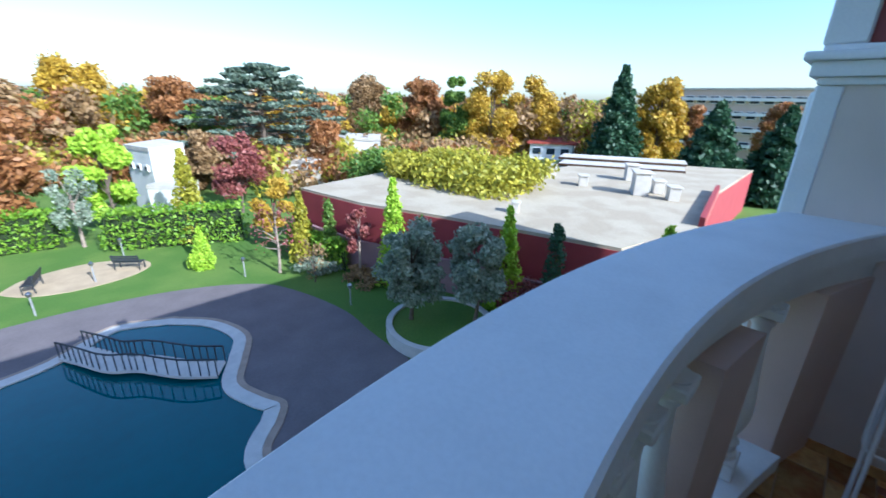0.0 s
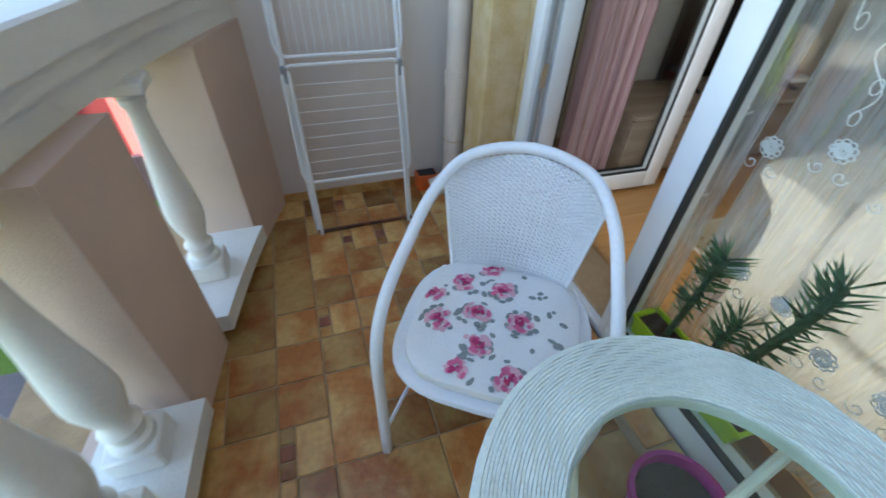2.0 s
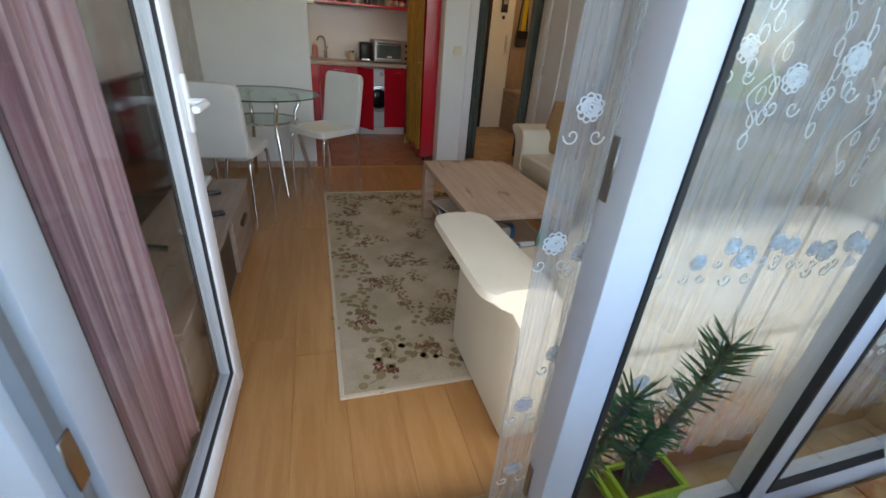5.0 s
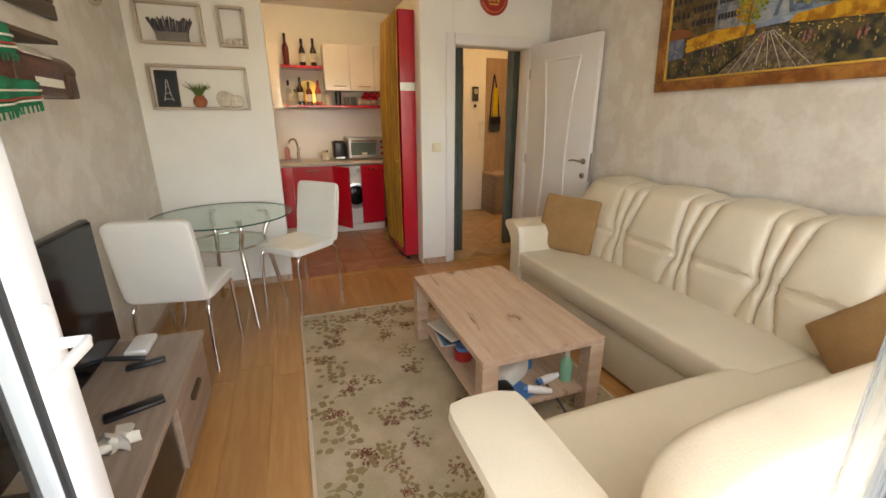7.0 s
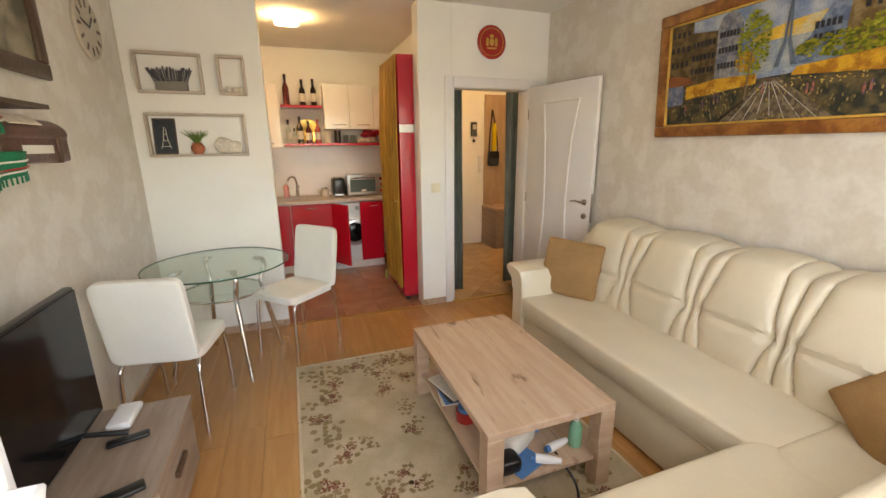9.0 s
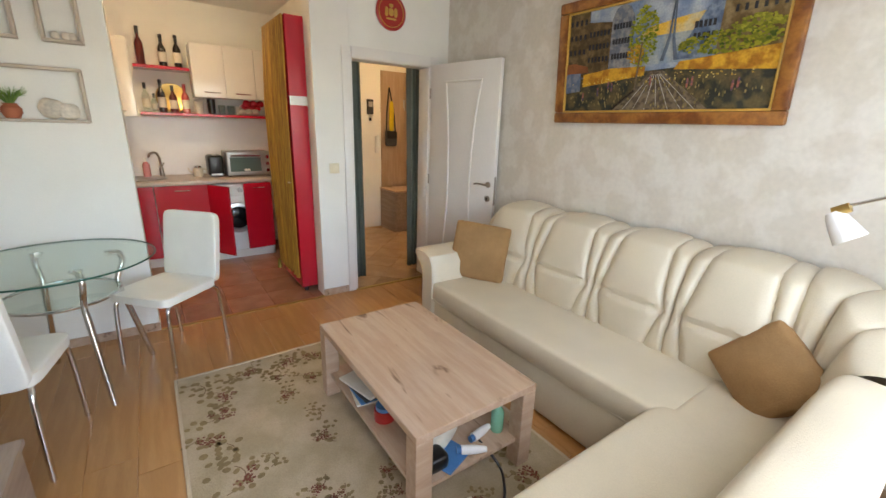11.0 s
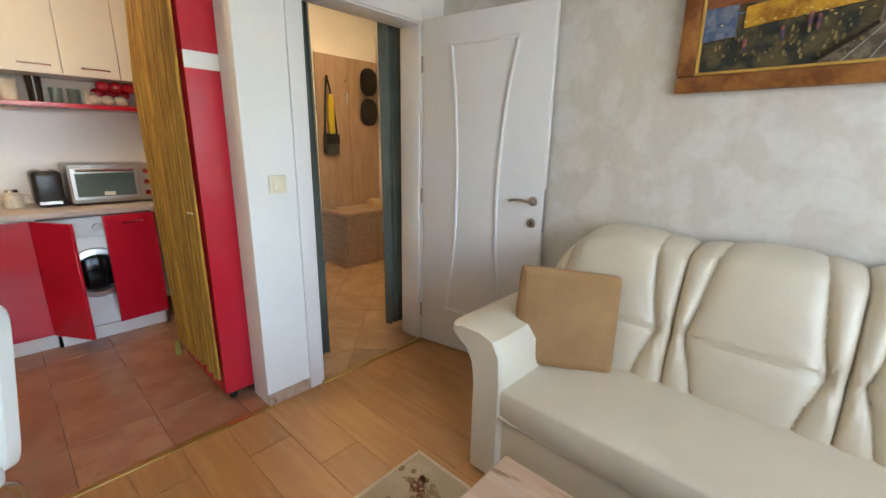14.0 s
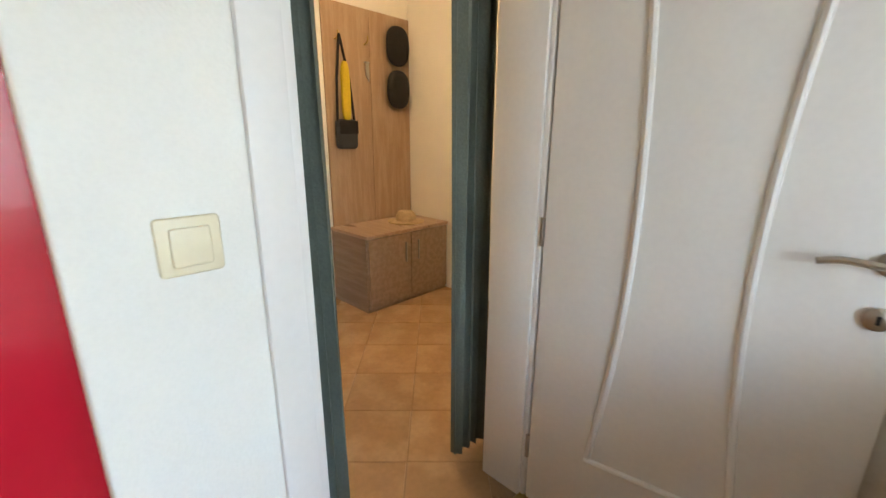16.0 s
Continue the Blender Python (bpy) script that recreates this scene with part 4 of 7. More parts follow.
def dining_chair(m):
    ch = thing("dining_chair", m, "white leather dining chair with chrome tube legs", "chair", group="chairs round the glass table")
    part("seat", PAD(0, 0, 0.455, 0.21, 0.215, 0.032, 0.25, 32, 12), M["chair_leather"], ch)
    back = PAD(0, 0, 0.225, 0.205, 0.026, 0.235, 0.2, 32, 18)
    part("backrest", shape(back, pose(0, -0.215, 0.45, 9)), M["chair_leather"], ch)
    for x in (-1, 1):
        part("leg", T(smooth_path([(x * 0.17, -0.16, 0.425), (x * 0.185, -0.20, 0.41), (x * 0.19, -0.225, 0.34), (x * 0.195, -0.25, 0.0)]), 0.0125, 10), M["chrome"], ch)
        part("leg", T(smooth_path([(x * 0.17, 0.13, 0.425), (x * 0.185, 0.17, 0.41), (x * 0.19, 0.185, 0.34), (x * 0.195, 0.20, 0.0)]), 0.0125, 10), M["chrome"], ch)
        part("side_rail", T([(x * 0.175, -0.18, 0.42), (x * 0.175, 0.15, 0.42)], 0.010), M["chrome"], ch)
    return ch


first = dining_chair(pose(-0.16, 2.72, 0, 0, 0, -10))
copy_thing(first, pose(0.48, 3.36, 0, 0, 0, 133))

# ---- floor lamp ----
fl = thing("floor_lamp", pose(2.46, 0.36, 0), "slim reading lamp with white glass shades", "floor lamp")
part("base", LA([(0, 0), (0.12, 0), (0.12, 0.012), (0.03, 0.025), (0, 0.025)], n=28), M["brass"], fl)
part("pole", T([(0, 0, 0.02), (0, 0, 1.42)], 0.011), M["brass"], fl)
part("arm", T(smooth_path([(0, 0, 1.40), (0.02, 0.10, 1.40), (0.05, 0.24, 1.34), (0.06, 0.36, 1.28)]), 0.006), M["chrome"], fl)
part("socket", shape(T([(0, 0, 0), (0, 0, 0.05)], 0.018, 12), pose(0.06, 0.40, 1.248, 58)), M["brass"], fl)
part("shade", shape(LA([(0.022, 0.0), (0.032, -0.02), (0.042, -0.06), (0.052, -0.11), (0.049, -0.11), (0.038, -0.06), (0.02, -0.01)], n=24), pose(0.06, 0.40, 1.248, -38)), M["lamp_glass"], fl, "white glass bell shade")

# ---- kitchen ----
CF, CB = 5.31, 5.92


def handle(parent, x, z, y, w=0.10):
    part("handle", T([(x - w / 2, y, z), (x - w / 2, y - 0.022, z), (x + w / 2, y - 0.022, z), (x + w / 2, y, z)], 0.005), M["chrome"], parent, "thin chrome bar handle")


def base_unit(x0, x1, label, door=True):
    c = thing("base_cabinet", pose(x0, CF, 0), label, "kitchen cabinet", "kitchen base cabinets")
    w = x1 - x0
    part("body", B(0, 0.022, 0.10, w, 0.60, 0.845), M["white_gloss"], c)
    part("plinth", B(0, 0.05, 0, w, 0.07, 0.10), M["white_gloss"], c)
    if door:
        d = part("door", B(0.003, 0, 0.105, w - 0.003, 0.02, 0.84, 0.002), M["red_gloss"], c, "glossy red door")
        handle(d, w / 2, 0.79, 0, min(0.14, w * 0.5))
    return c


base_unit(-0.45, 0.10, "glossy red kitchen cabinet with chrome handle")
base_unit(0.10, 0.50, "narrow glossy red kitchen cabinet under the sink")
base_unit(0.50, 0.98, "glossy red kitchen cabinet beside the washer")
wc = thing("washer_housing", pose(0.98, CF, 0), "red cabinet housing with its doors open", "kitchen cabinet")
part("side_panel", B(0.0, 0.02, 0.0, 0.016, 0.60, 0.845), M["white_gloss"], wc)
part("side_panel", B(0.60, 0.02, 0.0, 0.616, 0.60, 0.845), M["white_gloss"], wc)
part("plinth", B(0.0, 0.02, 0, 0.616, 0.04, 0.085), M["white_gloss"], wc)
d = part("door", shape(B(0, -0.02, 0.105, 0.30, 0, 0.84, 0.002), pose(0.0, 0, 0, 0, 0, -58)), M["red_gloss"], wc, "red door swung open")
d = part("door", shape(B(-0.29, -0.02, 0.105, 0, 0, 0.84, 0.002), pose(0.612, 0.0, 0, 0, 0, 6)), M["red_gloss"], wc, "red door ajar")
part("handle", shape(T([(-0.2, -0.02, 0.79), (-0.2, -0.042, 0.79), (-0.08, -0.042, 0.79), (-0.08, -0.02, 0.79)], 0.005), pose(0.612, 0.0, 0, 0, 0, 6)), M["chrome"], d)
wm = thing("washing_machine", pose(1.28, CF + 0.05, 0), "white front loading washing machine under the worktop", "washing machine")
part("body", B(-0.28, 0, 0.0, 0.28, 0.50, 0.83, 0.012, 2), M["white_plastic"], wm)
part("control_panel", B(-0.27, -0.008, 0.70, 0.27, 0.0, 0.82, 0.004), M["white_plastic"], wm)
part("dial", shape(LA([(0, 0), (0.028, 0), (0.024, 0.02), (0, 0.02)], n=16), pose(0.0, -0.008, 0.76, 90)), M["steel"], wm)
rim = part("door_rim", shape(LA([(0.12, 0), (0.165, 0.0), (0.172, 0.012), (0.165, 0.03), (0.13, 0.035), (0.12, 0.02)], n=32), pose(-0.04, 0, 0.455, 90)), M["steel"], wm)
part("door_glass", shape(LA([(0, 0.03), (0.08, 0.026), (0.125, 0.01), (0.125, 0.0), (0, 0)], n=28), pose(-0.04, 0, 0.455, 90)), M["screen"], rim)
solid("worktop", B(XL + 0.01, CF - 0.02, 0.848, 1.89, CB - 0.002, 0.886, 0.006, 2), M["worktop"], "pale beige kitchen worktop over the cabinets", "worktop")
S("splashback", B(XL + 0.005, CB - 0.008, 0.887, 1.895, CB, 1.50), M["splash"], "plain glossy white splashback", "splashback")
sink = thing("sink", pose(0.42, 5.60, 0.886), "round dark steel sink set in the worktop", "sink")
part("rim", LA([(0.15, 0.001), (0.215, 0.001), (0.218, 0.006), (0.212, 0.010), (0.19, 0.008), (0.17, 0.004)], n=36), M["steel"], sink)
part("bowl", LA([(0, 0.0008), (0.17, 0.0012), (0.185, 0.006), (0.188, 0.006), (0.18, 0.0)], n=30), M["steel"], sink)
tap = thing("kitchen_tap", pose(0.60, 5.74, 0.886), "dark metal kitchen tap with a swan neck", "tap")
part("column", LA([(0, 0), (0.026, 0), (0.026, 0.012), (0.02, 0.02), (0.02, 0.10), (0, 0.10)], n=16), M["nickel"], tap)
part("spout", T(smooth_path([(0, 0, 0.09), (-0.005, -0.005, 0.2), (-0.03, -0.03, 0.255), (-0.08, -0.07, 0.25), (-0.10, -0.09, 0.215)]), 0.011), M["nickel"], tap)
part("lever", T([(0.0, 0, 0.10), (0.03, -0.02, 0.15)], 0.007), M["nickel"], tap)
soap = thing("soap_bottle", pose(0.47, 5.78, 0.886), "pink washing up liquid bottle by the sink", "bottle")
part("body", LA([(0, 0), (0.032, 0), (0.034, 0.02), (0.032, 0.13), (0.014, 0.16), (0, 0.16)], n=16), mat("pink_liquid", (0.62, 0.25, 0.26), 0.25, 0.04), soap)
part("cap", LA([(0, 0.16), (0.012, 0.16), (0.010, 0.20), (0, 0.20)], n=12), M["white_plastic"], soap)
jar = thing("glass_teapot", pose(0.93, 5.66, 0.886), "small pale teapot on the worktop", "teapot")
part("jar_body", LA([(0, 0), (0.045, 0), (0.052, 0.02), (0.05, 0.08), (0.035, 0.10), (0, 0.10)], n=18), M["shell"], jar)
part("spout", T(smooth_path([(-0.045, 0, 0.04), (-0.075, 0, 0.06), (-0.09, 0, 0.095)]), 0.010, 8, 0.006), M["shell"], jar)
part("handle", T(smooth_path([(0.045, 0, 0.08), (0.08, 0, 0.075), (0.08, 0, 0.035), (0.048, 0, 0.03)]), 0.006, 8), M["shell"], jar)
part("lid", LA([(0, 0.10), (0.036, 0.10), (0.03, 0.118), (0, 0.12)], n=16), M["chrome"], jar)
kt = thing("toaster", pose(1.10, 5.66, 0.886), "black toaster beside the mini oven", "toaster")
part("body", B(-0.075, -0.13, 0.008, 0.075, 0.13, 0.235, 0.03, 3), M["black"], kt)
part("trim", B(-0.055, -0.134, 0.02, 0.055, -0.129, 0.04), M["steel"], kt)
part("slot", B(-0.02, -0.10, 0.232, 0.02, 0.10, 0.2365), M["steel"], kt)
ov = thing("mini_oven", pose(1.43, 5.66, 0.886), "silver and black countertop mini oven", "oven")
part("body", B(-0.235, -0.17, 0.012, 0.235, 0.18, 0.275, 0.012, 2), M["steel"], ov)
dr = part("door", B(-0.225, -0.182, 0.035, 0.145, -0.17, 0.255, 0.006), M["steel"], ov)
part("window", B(-0.20, -0.186, 0.06, 0.12, -0.181, 0.215), mat("oven_glass", (0.10, 0.14, 0.13), 0.08, 0.05, bump=0), dr, "dark greenish oven glass")
part("handle", T([(-0.19, -0.182, 0.235), (-0.19, -0.215, 0.235), (0.11, -0.215, 0.235), (0.11, -0.182, 0.235)], 0.009), M["chrome"], dr)
part("sticker", B(-0.06, -0.1875, 0.066, 0.0, -0.186, 0.09), M["label"], dr)
for z in (0.07, 0.145, 0.22):
    part("knob", shape(LA([(0, 0), (0.02, 0), (0.018, 0.02), (0, 0.02)], n=14), pose(0.19, -0.17, z, 90)), M["chrome"], ov)
for x in (-0.2, 0.2):
    part("foot", LA([(0, 0), (0.014, 0), (0.014, 0.014), (0, 0.014)], x, -0.1, n=10), M["black"], ov)

# wall units and shelves
def wall_unit(x0, x1, z0, z1, doors):
    c = thing("wall_cabinet", pose(x0, 5.60, z0), "glossy white wall cabinet with chrome handles", "wall cabinet", "kitchen wall cabinets")
    w = x1 - x0
    part("body", B(0, 0.02, 0, w, 0.32, z1 - z0), M["white_gloss"], c)
    for k in range(doors):
        a, b = w * k / doors, w * (k + 1) / doors
        d = part("door", B(a + 0.002, 0, 0.0, b - 0.002, 0.019, z1 - z0, 0.002), M["white_gloss"], c)
        handle(d, (a + b) / 2 + 0.02, 0.05, 0, min(0.16, (b - a) * 0.5))


wall_unit(0.10, 0.475, 1.50, 2.22, 1)
wall_unit(0.99, 1.59, 1.72, 2.24, 2)
wall_unit(1.59, 1.89, 1.72, 2.24, 1)


def shelf(x0, x1, z, label):
    solid("wall_shelf", B(x0, 5.64, z, x1, 5.915, z + 0.03, 0.003), M["red_gloss"], label, "shelf", group="red kitchen shelves")


shelf(0.50, 0.975, 1.965, "short red gloss shelf with three bottles")
shelf(0.50, 1.89, 1.52, "long red gloss shelf with bottles and glasses")


def bottle(x, z, h, glass, label, y=5.75, r=0.036, lab=True):
    b = thing("wine_bottle", pose(x, y, z), label, "bottle", "bottles on the kitchen shelves")
    part("glass", LA([(0, 0), (r, 0), (r, 0.55 * h), (r * 0.85, 0.62 * h), (r * 0.36, 0.74 * h), (r * 0.34, 0.97 * h), (r * 0.42, 0.975 * h), (r * 0.42, h), (0, h)], n=16), glass, b)
    if lab:
        part("label", LA([(r * 1.015, 0.15 * h), (r * 1.02, 0.152 * h), (r * 1.02, 0.46 * h), (r * 1.015, 0.462 * h)], n=16), M["label"], b)
    part("capsule", LA([(r * 0.40, 0.80 * h), (r * 0.41, 0.80 * h), (r * 0.46, h * 1.002), (0, h * 1.003)], n=12), M["black"] if glass is not M["bottle_rose"] else M["red_paint"], b)


bottle(0.575, 1.995, 0.35, M["bottle_red"], "tall brown bottle on the upper shelf", lab=False)
bottle(0.76, 1.995, 0.30, M["bottle_dark"], "dark wine bottle with a pale label")
bottle(0.89, 1.995, 0.31, M["bottle_dark"], "dark wine bottle with a brown label")
bottle(0.565, 1.55, 0.28, M["bottle_clear"], "clear spirit bottle on the long shelf", r=0.034)
bottle(0.70, 1.55, 0.32, M["bottle_dark"], "dark wine bottle on the long shelf")
bottle(0.80, 1.55, 0.27, M["bottle_red"], "dark red bottle on the long shelf")
bottle(0.91, 1.55, 0.29, M["bottle_rose"], "rose wine bottle on the long shelf")
bottle(0.63, 1.55, 0.18, M["bottle_clear"], "small clear bottle on the shelf", 5.70, 0.026)
solid("brass_tray", shape(LA([(0, 0), (0.13, 0), (0.15, 0.012), (0.145, 0.014), (0.12, 0.006), (0, 0.006)], n=32), pose(0, 0, 0, 78)), M["brass"], "round brass tray leaning behind the bottles", "tray", loc=pose(0.80, 5.86, 1.70))
for x, r, h, mm, lab in ((1.03, 0.045, 0.13, "label", "small pale mug on the shelf"), (1.15, 0.042, 0.16, "bottle_dark", "dark tin on the shelf"), (1.25, 0.038, 0.10, "bottle_clear", "small clear drinking glass on the shelf"), (1.34, 0.038, 0.10, "bottle_clear", "small clear drinking glass on the shelf"), (1.42, 0.034, 0.09, "shell", "small striped cup on the shelf")):
    solid("cup", LA([(0, 0), (r * 0.85, 0), (r, h), (r * 0.9, h), (r * 0.78, 0.008), (0, 0.008)], n=16), M[mm], lab, "cup", group="cups on the kitchen shelf", loc=pose(x, 5.76, 1.55))
fruit = thing("red_flowers", pose(1.55, 5.75, 1.55), "bunch of red artificial flowers on the shelf", "flowers")
for k in range(9):
    part("flower", PAD(0.22 * (k / 9 - 0.45), 0.04 * math.sin(k * 2.1), 0.04 + 0.045 * (k % 3), 0.042, 0.038, 0.036, 0.9, 10, 7), M["red_gloss"] if k % 3 else M["shell"], fruit)

# tall cabinet with bamboo blind
tall = thing("tall_cabinet", pose(1.50, 3.955, 0), "tall red gloss larder with a bamboo blind", "tall cabinet")
part("body", B(0.0, 0.0, 0.05, 0.38, 0.62, 2.29, 0.002), M["red_gloss"], tall)
part("white_band", B(0.0, -0.003, 1.63, 0.15, 0.0, 1.70), M["white_gloss"], tall, "white stripe")
for y in (0.05, 0.57):
    part("foot", LA([(0, 0), (0.02, 0), (0.016, 0.05), (0, 0.05)], 0.05, y, n=12), M["black"], tall)
blind = thing("bamboo_blind", pose(1.488, 3.965, 0.10), "yellow brown bamboo slat blind over the larder front", "blind")
rb = random.Random(9)
for k in range(34):
    y = 0.006 + 0.019 * k
    w = rb.uniform(0.006, 0.0085)
    bow = -0.012 - 0.05 * (k / 34) ** 1.5
    part("slat", T([(-0.006, y, 0.02 + 0.05 * rb.random()), (-0.006 + bow * 0.35, y, 0.8), (-0.006 + bow * 0.5, y, 1.5), (-0.004, y, 2.19)], w, 5), M["bamboo"], blind)
for y in (0.03, 0.6):
    part("tie", T([(-0.02, y, 0.9), (-0.03, y + 0.03, 0.9)], 0.005), M["straw"], blind)
part("tassel", LA([(0, 0), (0.02, 0.0), (0.012, 0.09), (0, 0.1)], -0.03, 0.62, -0.04, n=10), mat("green_tassel", (0.25, 0.25, 0.05), 0.9, 0.1), blind)

kl = thing("ceiling_light", pose(0.633, 4.60, ZC), "lit square frosted glass ceiling light", "ceiling light")
part("base", B(-0.09, -0.09, -0.02, 0.09, 0.09, 0, 0.01), M["white_plastic"], kl)
part("shade", PAD(0, 0, -0.045, 0.105, 0.105, 0.028, 0.45, 28, 10), glow("lit_opal_glass", (1.0, 0.72, 0.38), 6.5), kl, "glowing warm glass shade")

# ---- hall ----
panel = thing("coat_panel", pose(3.33, 5.98, 0), "oak coloured coat panel on the hall wall", "coat rack")
for k in range(2):
    part("board", B(0.41 * k, 0, 0, 0.41 * k + 0.408, 0.018, 2.23, 0.002), M["panel_wood"], panel)
for x in (0.10, 0.36, 0.64):
    part("hook", T(smooth_path([(x, 0, 1.98), (x, -0.03, 1.985), (x, -0.05, 2.01), (x, -0.045, 2.03)]), 0.006), M["brass"], panel)
shoe = thing("shoe_cabinet", pose(3.30, 5.50, 0), "greyish oak shoe cabinet with two doors", "shoe cabinet")
part("body", B(0, 0.02, 0.0, 0.84, 0.47, 0.575), M["oak_grey"], shoe)
part("top", B(-0.005, -0.005, 0.575, 0.84, 0.475, 0.60, 0.002), M["oak"], shoe)
for k in range(2):
    d = part("door", B(0.015 + 0.41 * k, 0, 0.03, 0.42 + 0.41 * k, 0.019, 0.57, 0.002), M["oak_grey"], shoe)
    part("handle", B(0.36 + 0.13 * k, -0.015, 0.34, 0.37 + 0.13 * k, 0, 0.50, 0.002), M["steel"], d)
hat = thing("straw_hat", pose(3.86, 5.72, 0.60), "pale straw hat lying on the shoe cabinet", "hat")
part("brim", LA([(0.06, 0.0), (0.15, 0.004), (0.155, 0.012), (0.07, 0.02)], n=28), M["straw"], hat)
part("crown", LA([(0.085, 0.01), (0.085, 0.06), (0.06, 0.095), (0, 0.10)], n=24), M["straw"], hat)
for z, lab in ((2.02, "black felt cap hanging on a hook"), (1.69, "dark grey brimmed hat hanging on the panel")):
    solid("hanging_hat", PAD(0, 0, 0, 0.11, 0.05, 0.15, 0.8, 20, 14), M["felt"], lab, "hat", group="hats on the coat panel", loc=pose(3.98, 5.925, z - 0.02))
bag = thing("shoulder_bag", pose(3.43, 5.93, 1.21), "small grey shoulder bag with a yellow scarf", "bag")
part("pouch", PAD(0.03, 0, 0.10, 0.085, 0.035, 0.11, 0.3, 20, 12), M["grey_cloth"], bag)
part("flap", B(-0.05, -0.040, 0.10, 0.11, -0.034, 0.20, 0.006), M["felt"], bag)
for x in (-0.045, 0.105):
    part("strap", T([(x, 0, 0.19), (x * 0.7, 0.0, 0.5), (0.005, 0.0, 0.80)], 0.010), M["felt"], bag)
part("scarf", PAD(0.03, -0.015, 0.40, 0.036, 0.02, 0.22, 0.6, 14, 12), M["yellow_cloth"], bag, "yellow folded scarf")
keyr = thing("key_ring", pose(3.69, 5.955, 1.85), "bunch of keys hanging on a hook", "keys")
part("ring", T(arc(0, 0, 0, 0.02, 0, 360, 14), 0.003), M["steel"], keyr)
for k in range(3):
    part("key", B(-0.012 + 0.01 * k, -0.004, -0.10 - 0.02 * k, -0.002 + 0.01 * k, 0.004, 0.0), M["steel"], keyr)
ic = thing("intercom", pose(3.155, 5.985, 1.735), "grey wall intercom with a hanging cord", "intercom")
part("body", B(-0.045, -0.03, -0.10, 0.045, 0.012, 0.10, 0.008, 2), M["grey_cloth"], ic)
part("screen", B(-0.03, -0.034, 0.0, 0.03, -0.029, 0.07), M["steel"], ic)
part("pendant", LA([(0, 0), (0.02, 0.01), (0.018, 0.04), (0, 0.05)], 0, -0.01, -0.19, n=10), M["felt"], ic)
phone = thing("door_phone", pose(3.26, 5.985, 1.22), "white door phone handset on the wall", "door phone")
part("cradle", B(-0.03, -0.03, -0.12, 0.03, 0.012, 0.12, 0.008, 2), M["white_plastic"], phone)
part("handset", B(-0.022, -0.055, -0.11, 0.022, -0.03, 0.13, 0.01, 2), M["white_plastic"], phone)
edoor = thing("entrance_door", pose(2.08, 5.985, 0), "dark brown panelled entrance door", "door", kind="structure")
part("leaf", B(0.0, -0.02, 0.0, 0.88, 0.012, 2.10, 0.004), M["dark_door"], edoor)
for z0, z1 in ((0.15, 0.95), (1.1, 1.95)):
    part("raised_panel", B(0.13, -0.03, z0, 0.75, -0.019, z1, 0.008), M["dark_door"], edoor)
part("handle", T([(0.80, -0.02, 1.02), (0.80, -0.06, 1.02), (0.70, -0.06, 1.02)], 0.009), M["nickel"], edoor)
# unseen glowing block under the ceiling, added to warm and brighten the hall
S("ceiling_lamp_glow", B(2.9, 4.8, ZC - 0.05, 3.1, 5.0, ZC - 0.001, 0.01), glow("hall_fill_emitter", (1.0, 0.66, 0.33), 7.5), "unseen warm glowing block added to brighten the hall", "ceiling light")


def drape(x0, x1, y, z0, z1, folds, amp, material, name, label, lean=0.0, gather=0.0, cat="curtain", m=None):
    """A hanging cloth with rounded folds."""
    n, rows = folds * 8, []
    for j in range(15):
        v = j / 14
        row = []
        for i in range(n + 1):
            u = i / n
            g = 1 - gather * math.sin(math.pi * min(1, (1 - v) * 1.0)) ** 2
            xx = x0 + (x1 - x0) * (0.5 + (u - 0.5) * g) + lean * (1 - v)
            a = amp * (0.75 + 0.35 * math.sin(u * 23.0)) * (0.7 + 0.3 * v)
            row.append((xx + 0.25 * a * math.sin(u * folds * 4 * math.pi + 1), y + a * math.sin(u * folds * 2 * math.pi + 0.6 * math.sin(v * 3 + u * 9)), z0 + (z1 - z0) * v))
        rows.append(row)
    bm = ring_grid(bmesh.new(), rows, close=False)
    ob = solid(name, bm, material, label, cat, group="")
    if m is not None:
        ob.matrix_world = m
    sol = ob.modifiers.new("cloth", "SOLIDIFY")
    sol.thickness = 0.002
    return ob


drape(1.99, 2.13, 4.03, 0.02, 2.55, 4, 0.03, M["curtain_green"], "door_curtain", "green hanging door curtain drawn aside", 0.03)
drape(2.65, 2.82, 4.06, 0.03, 2.55, 4, 0.035, M["curtain_green"], "door_curtain", "green door curtain gathered by the hinge side", 0.02)
rod = thing("curtain_rod", pose(2.4, 4.04, 2.56), "thin metal curtain rod over the hall door", "curtain rod")
part("bar", T([(-0.38, 0, 0), (0.75, 0, 0)], 0.008), M["nickel"], rod)
for x in (-0.36, 0.7):
    part("bracket", T([(x, -0.09, 0), (x, 0, 0)], 0.006), M["nickel"], rod)

# ---- window curtains ----
drape(0.94, 2.60, 0.225, 0.03, 2.55, 15, 0.022, M["sheer"], "sheer_curtain", "white embroidered sheer curtain behind the window")
drape(0.80, 0.95, 0.16, 0.03, 2.55, 3, 0.016, M["sheer"], "sheer_curtain", "white embroidered sheer curtain beside the door", 0.0)
drape(-0.15, 0.15, 0.0, 0.03, 2.55, 6, 0.035, M["curtain_mauve"], "mauve_curtain", "striped mauve curtain gathered beside the door", m=pose(0.0, 0.44, 0, 0, 0, 84))
cr = thing("curtain_rail", pose(1.2, 0.30, 2.56), "white curtain rail above the window", "curtain rail")
part("rail", B(-1.65, -0.03, 0, 1.6, 0.06, 0.03, 0.004), M["pvc"], cr)
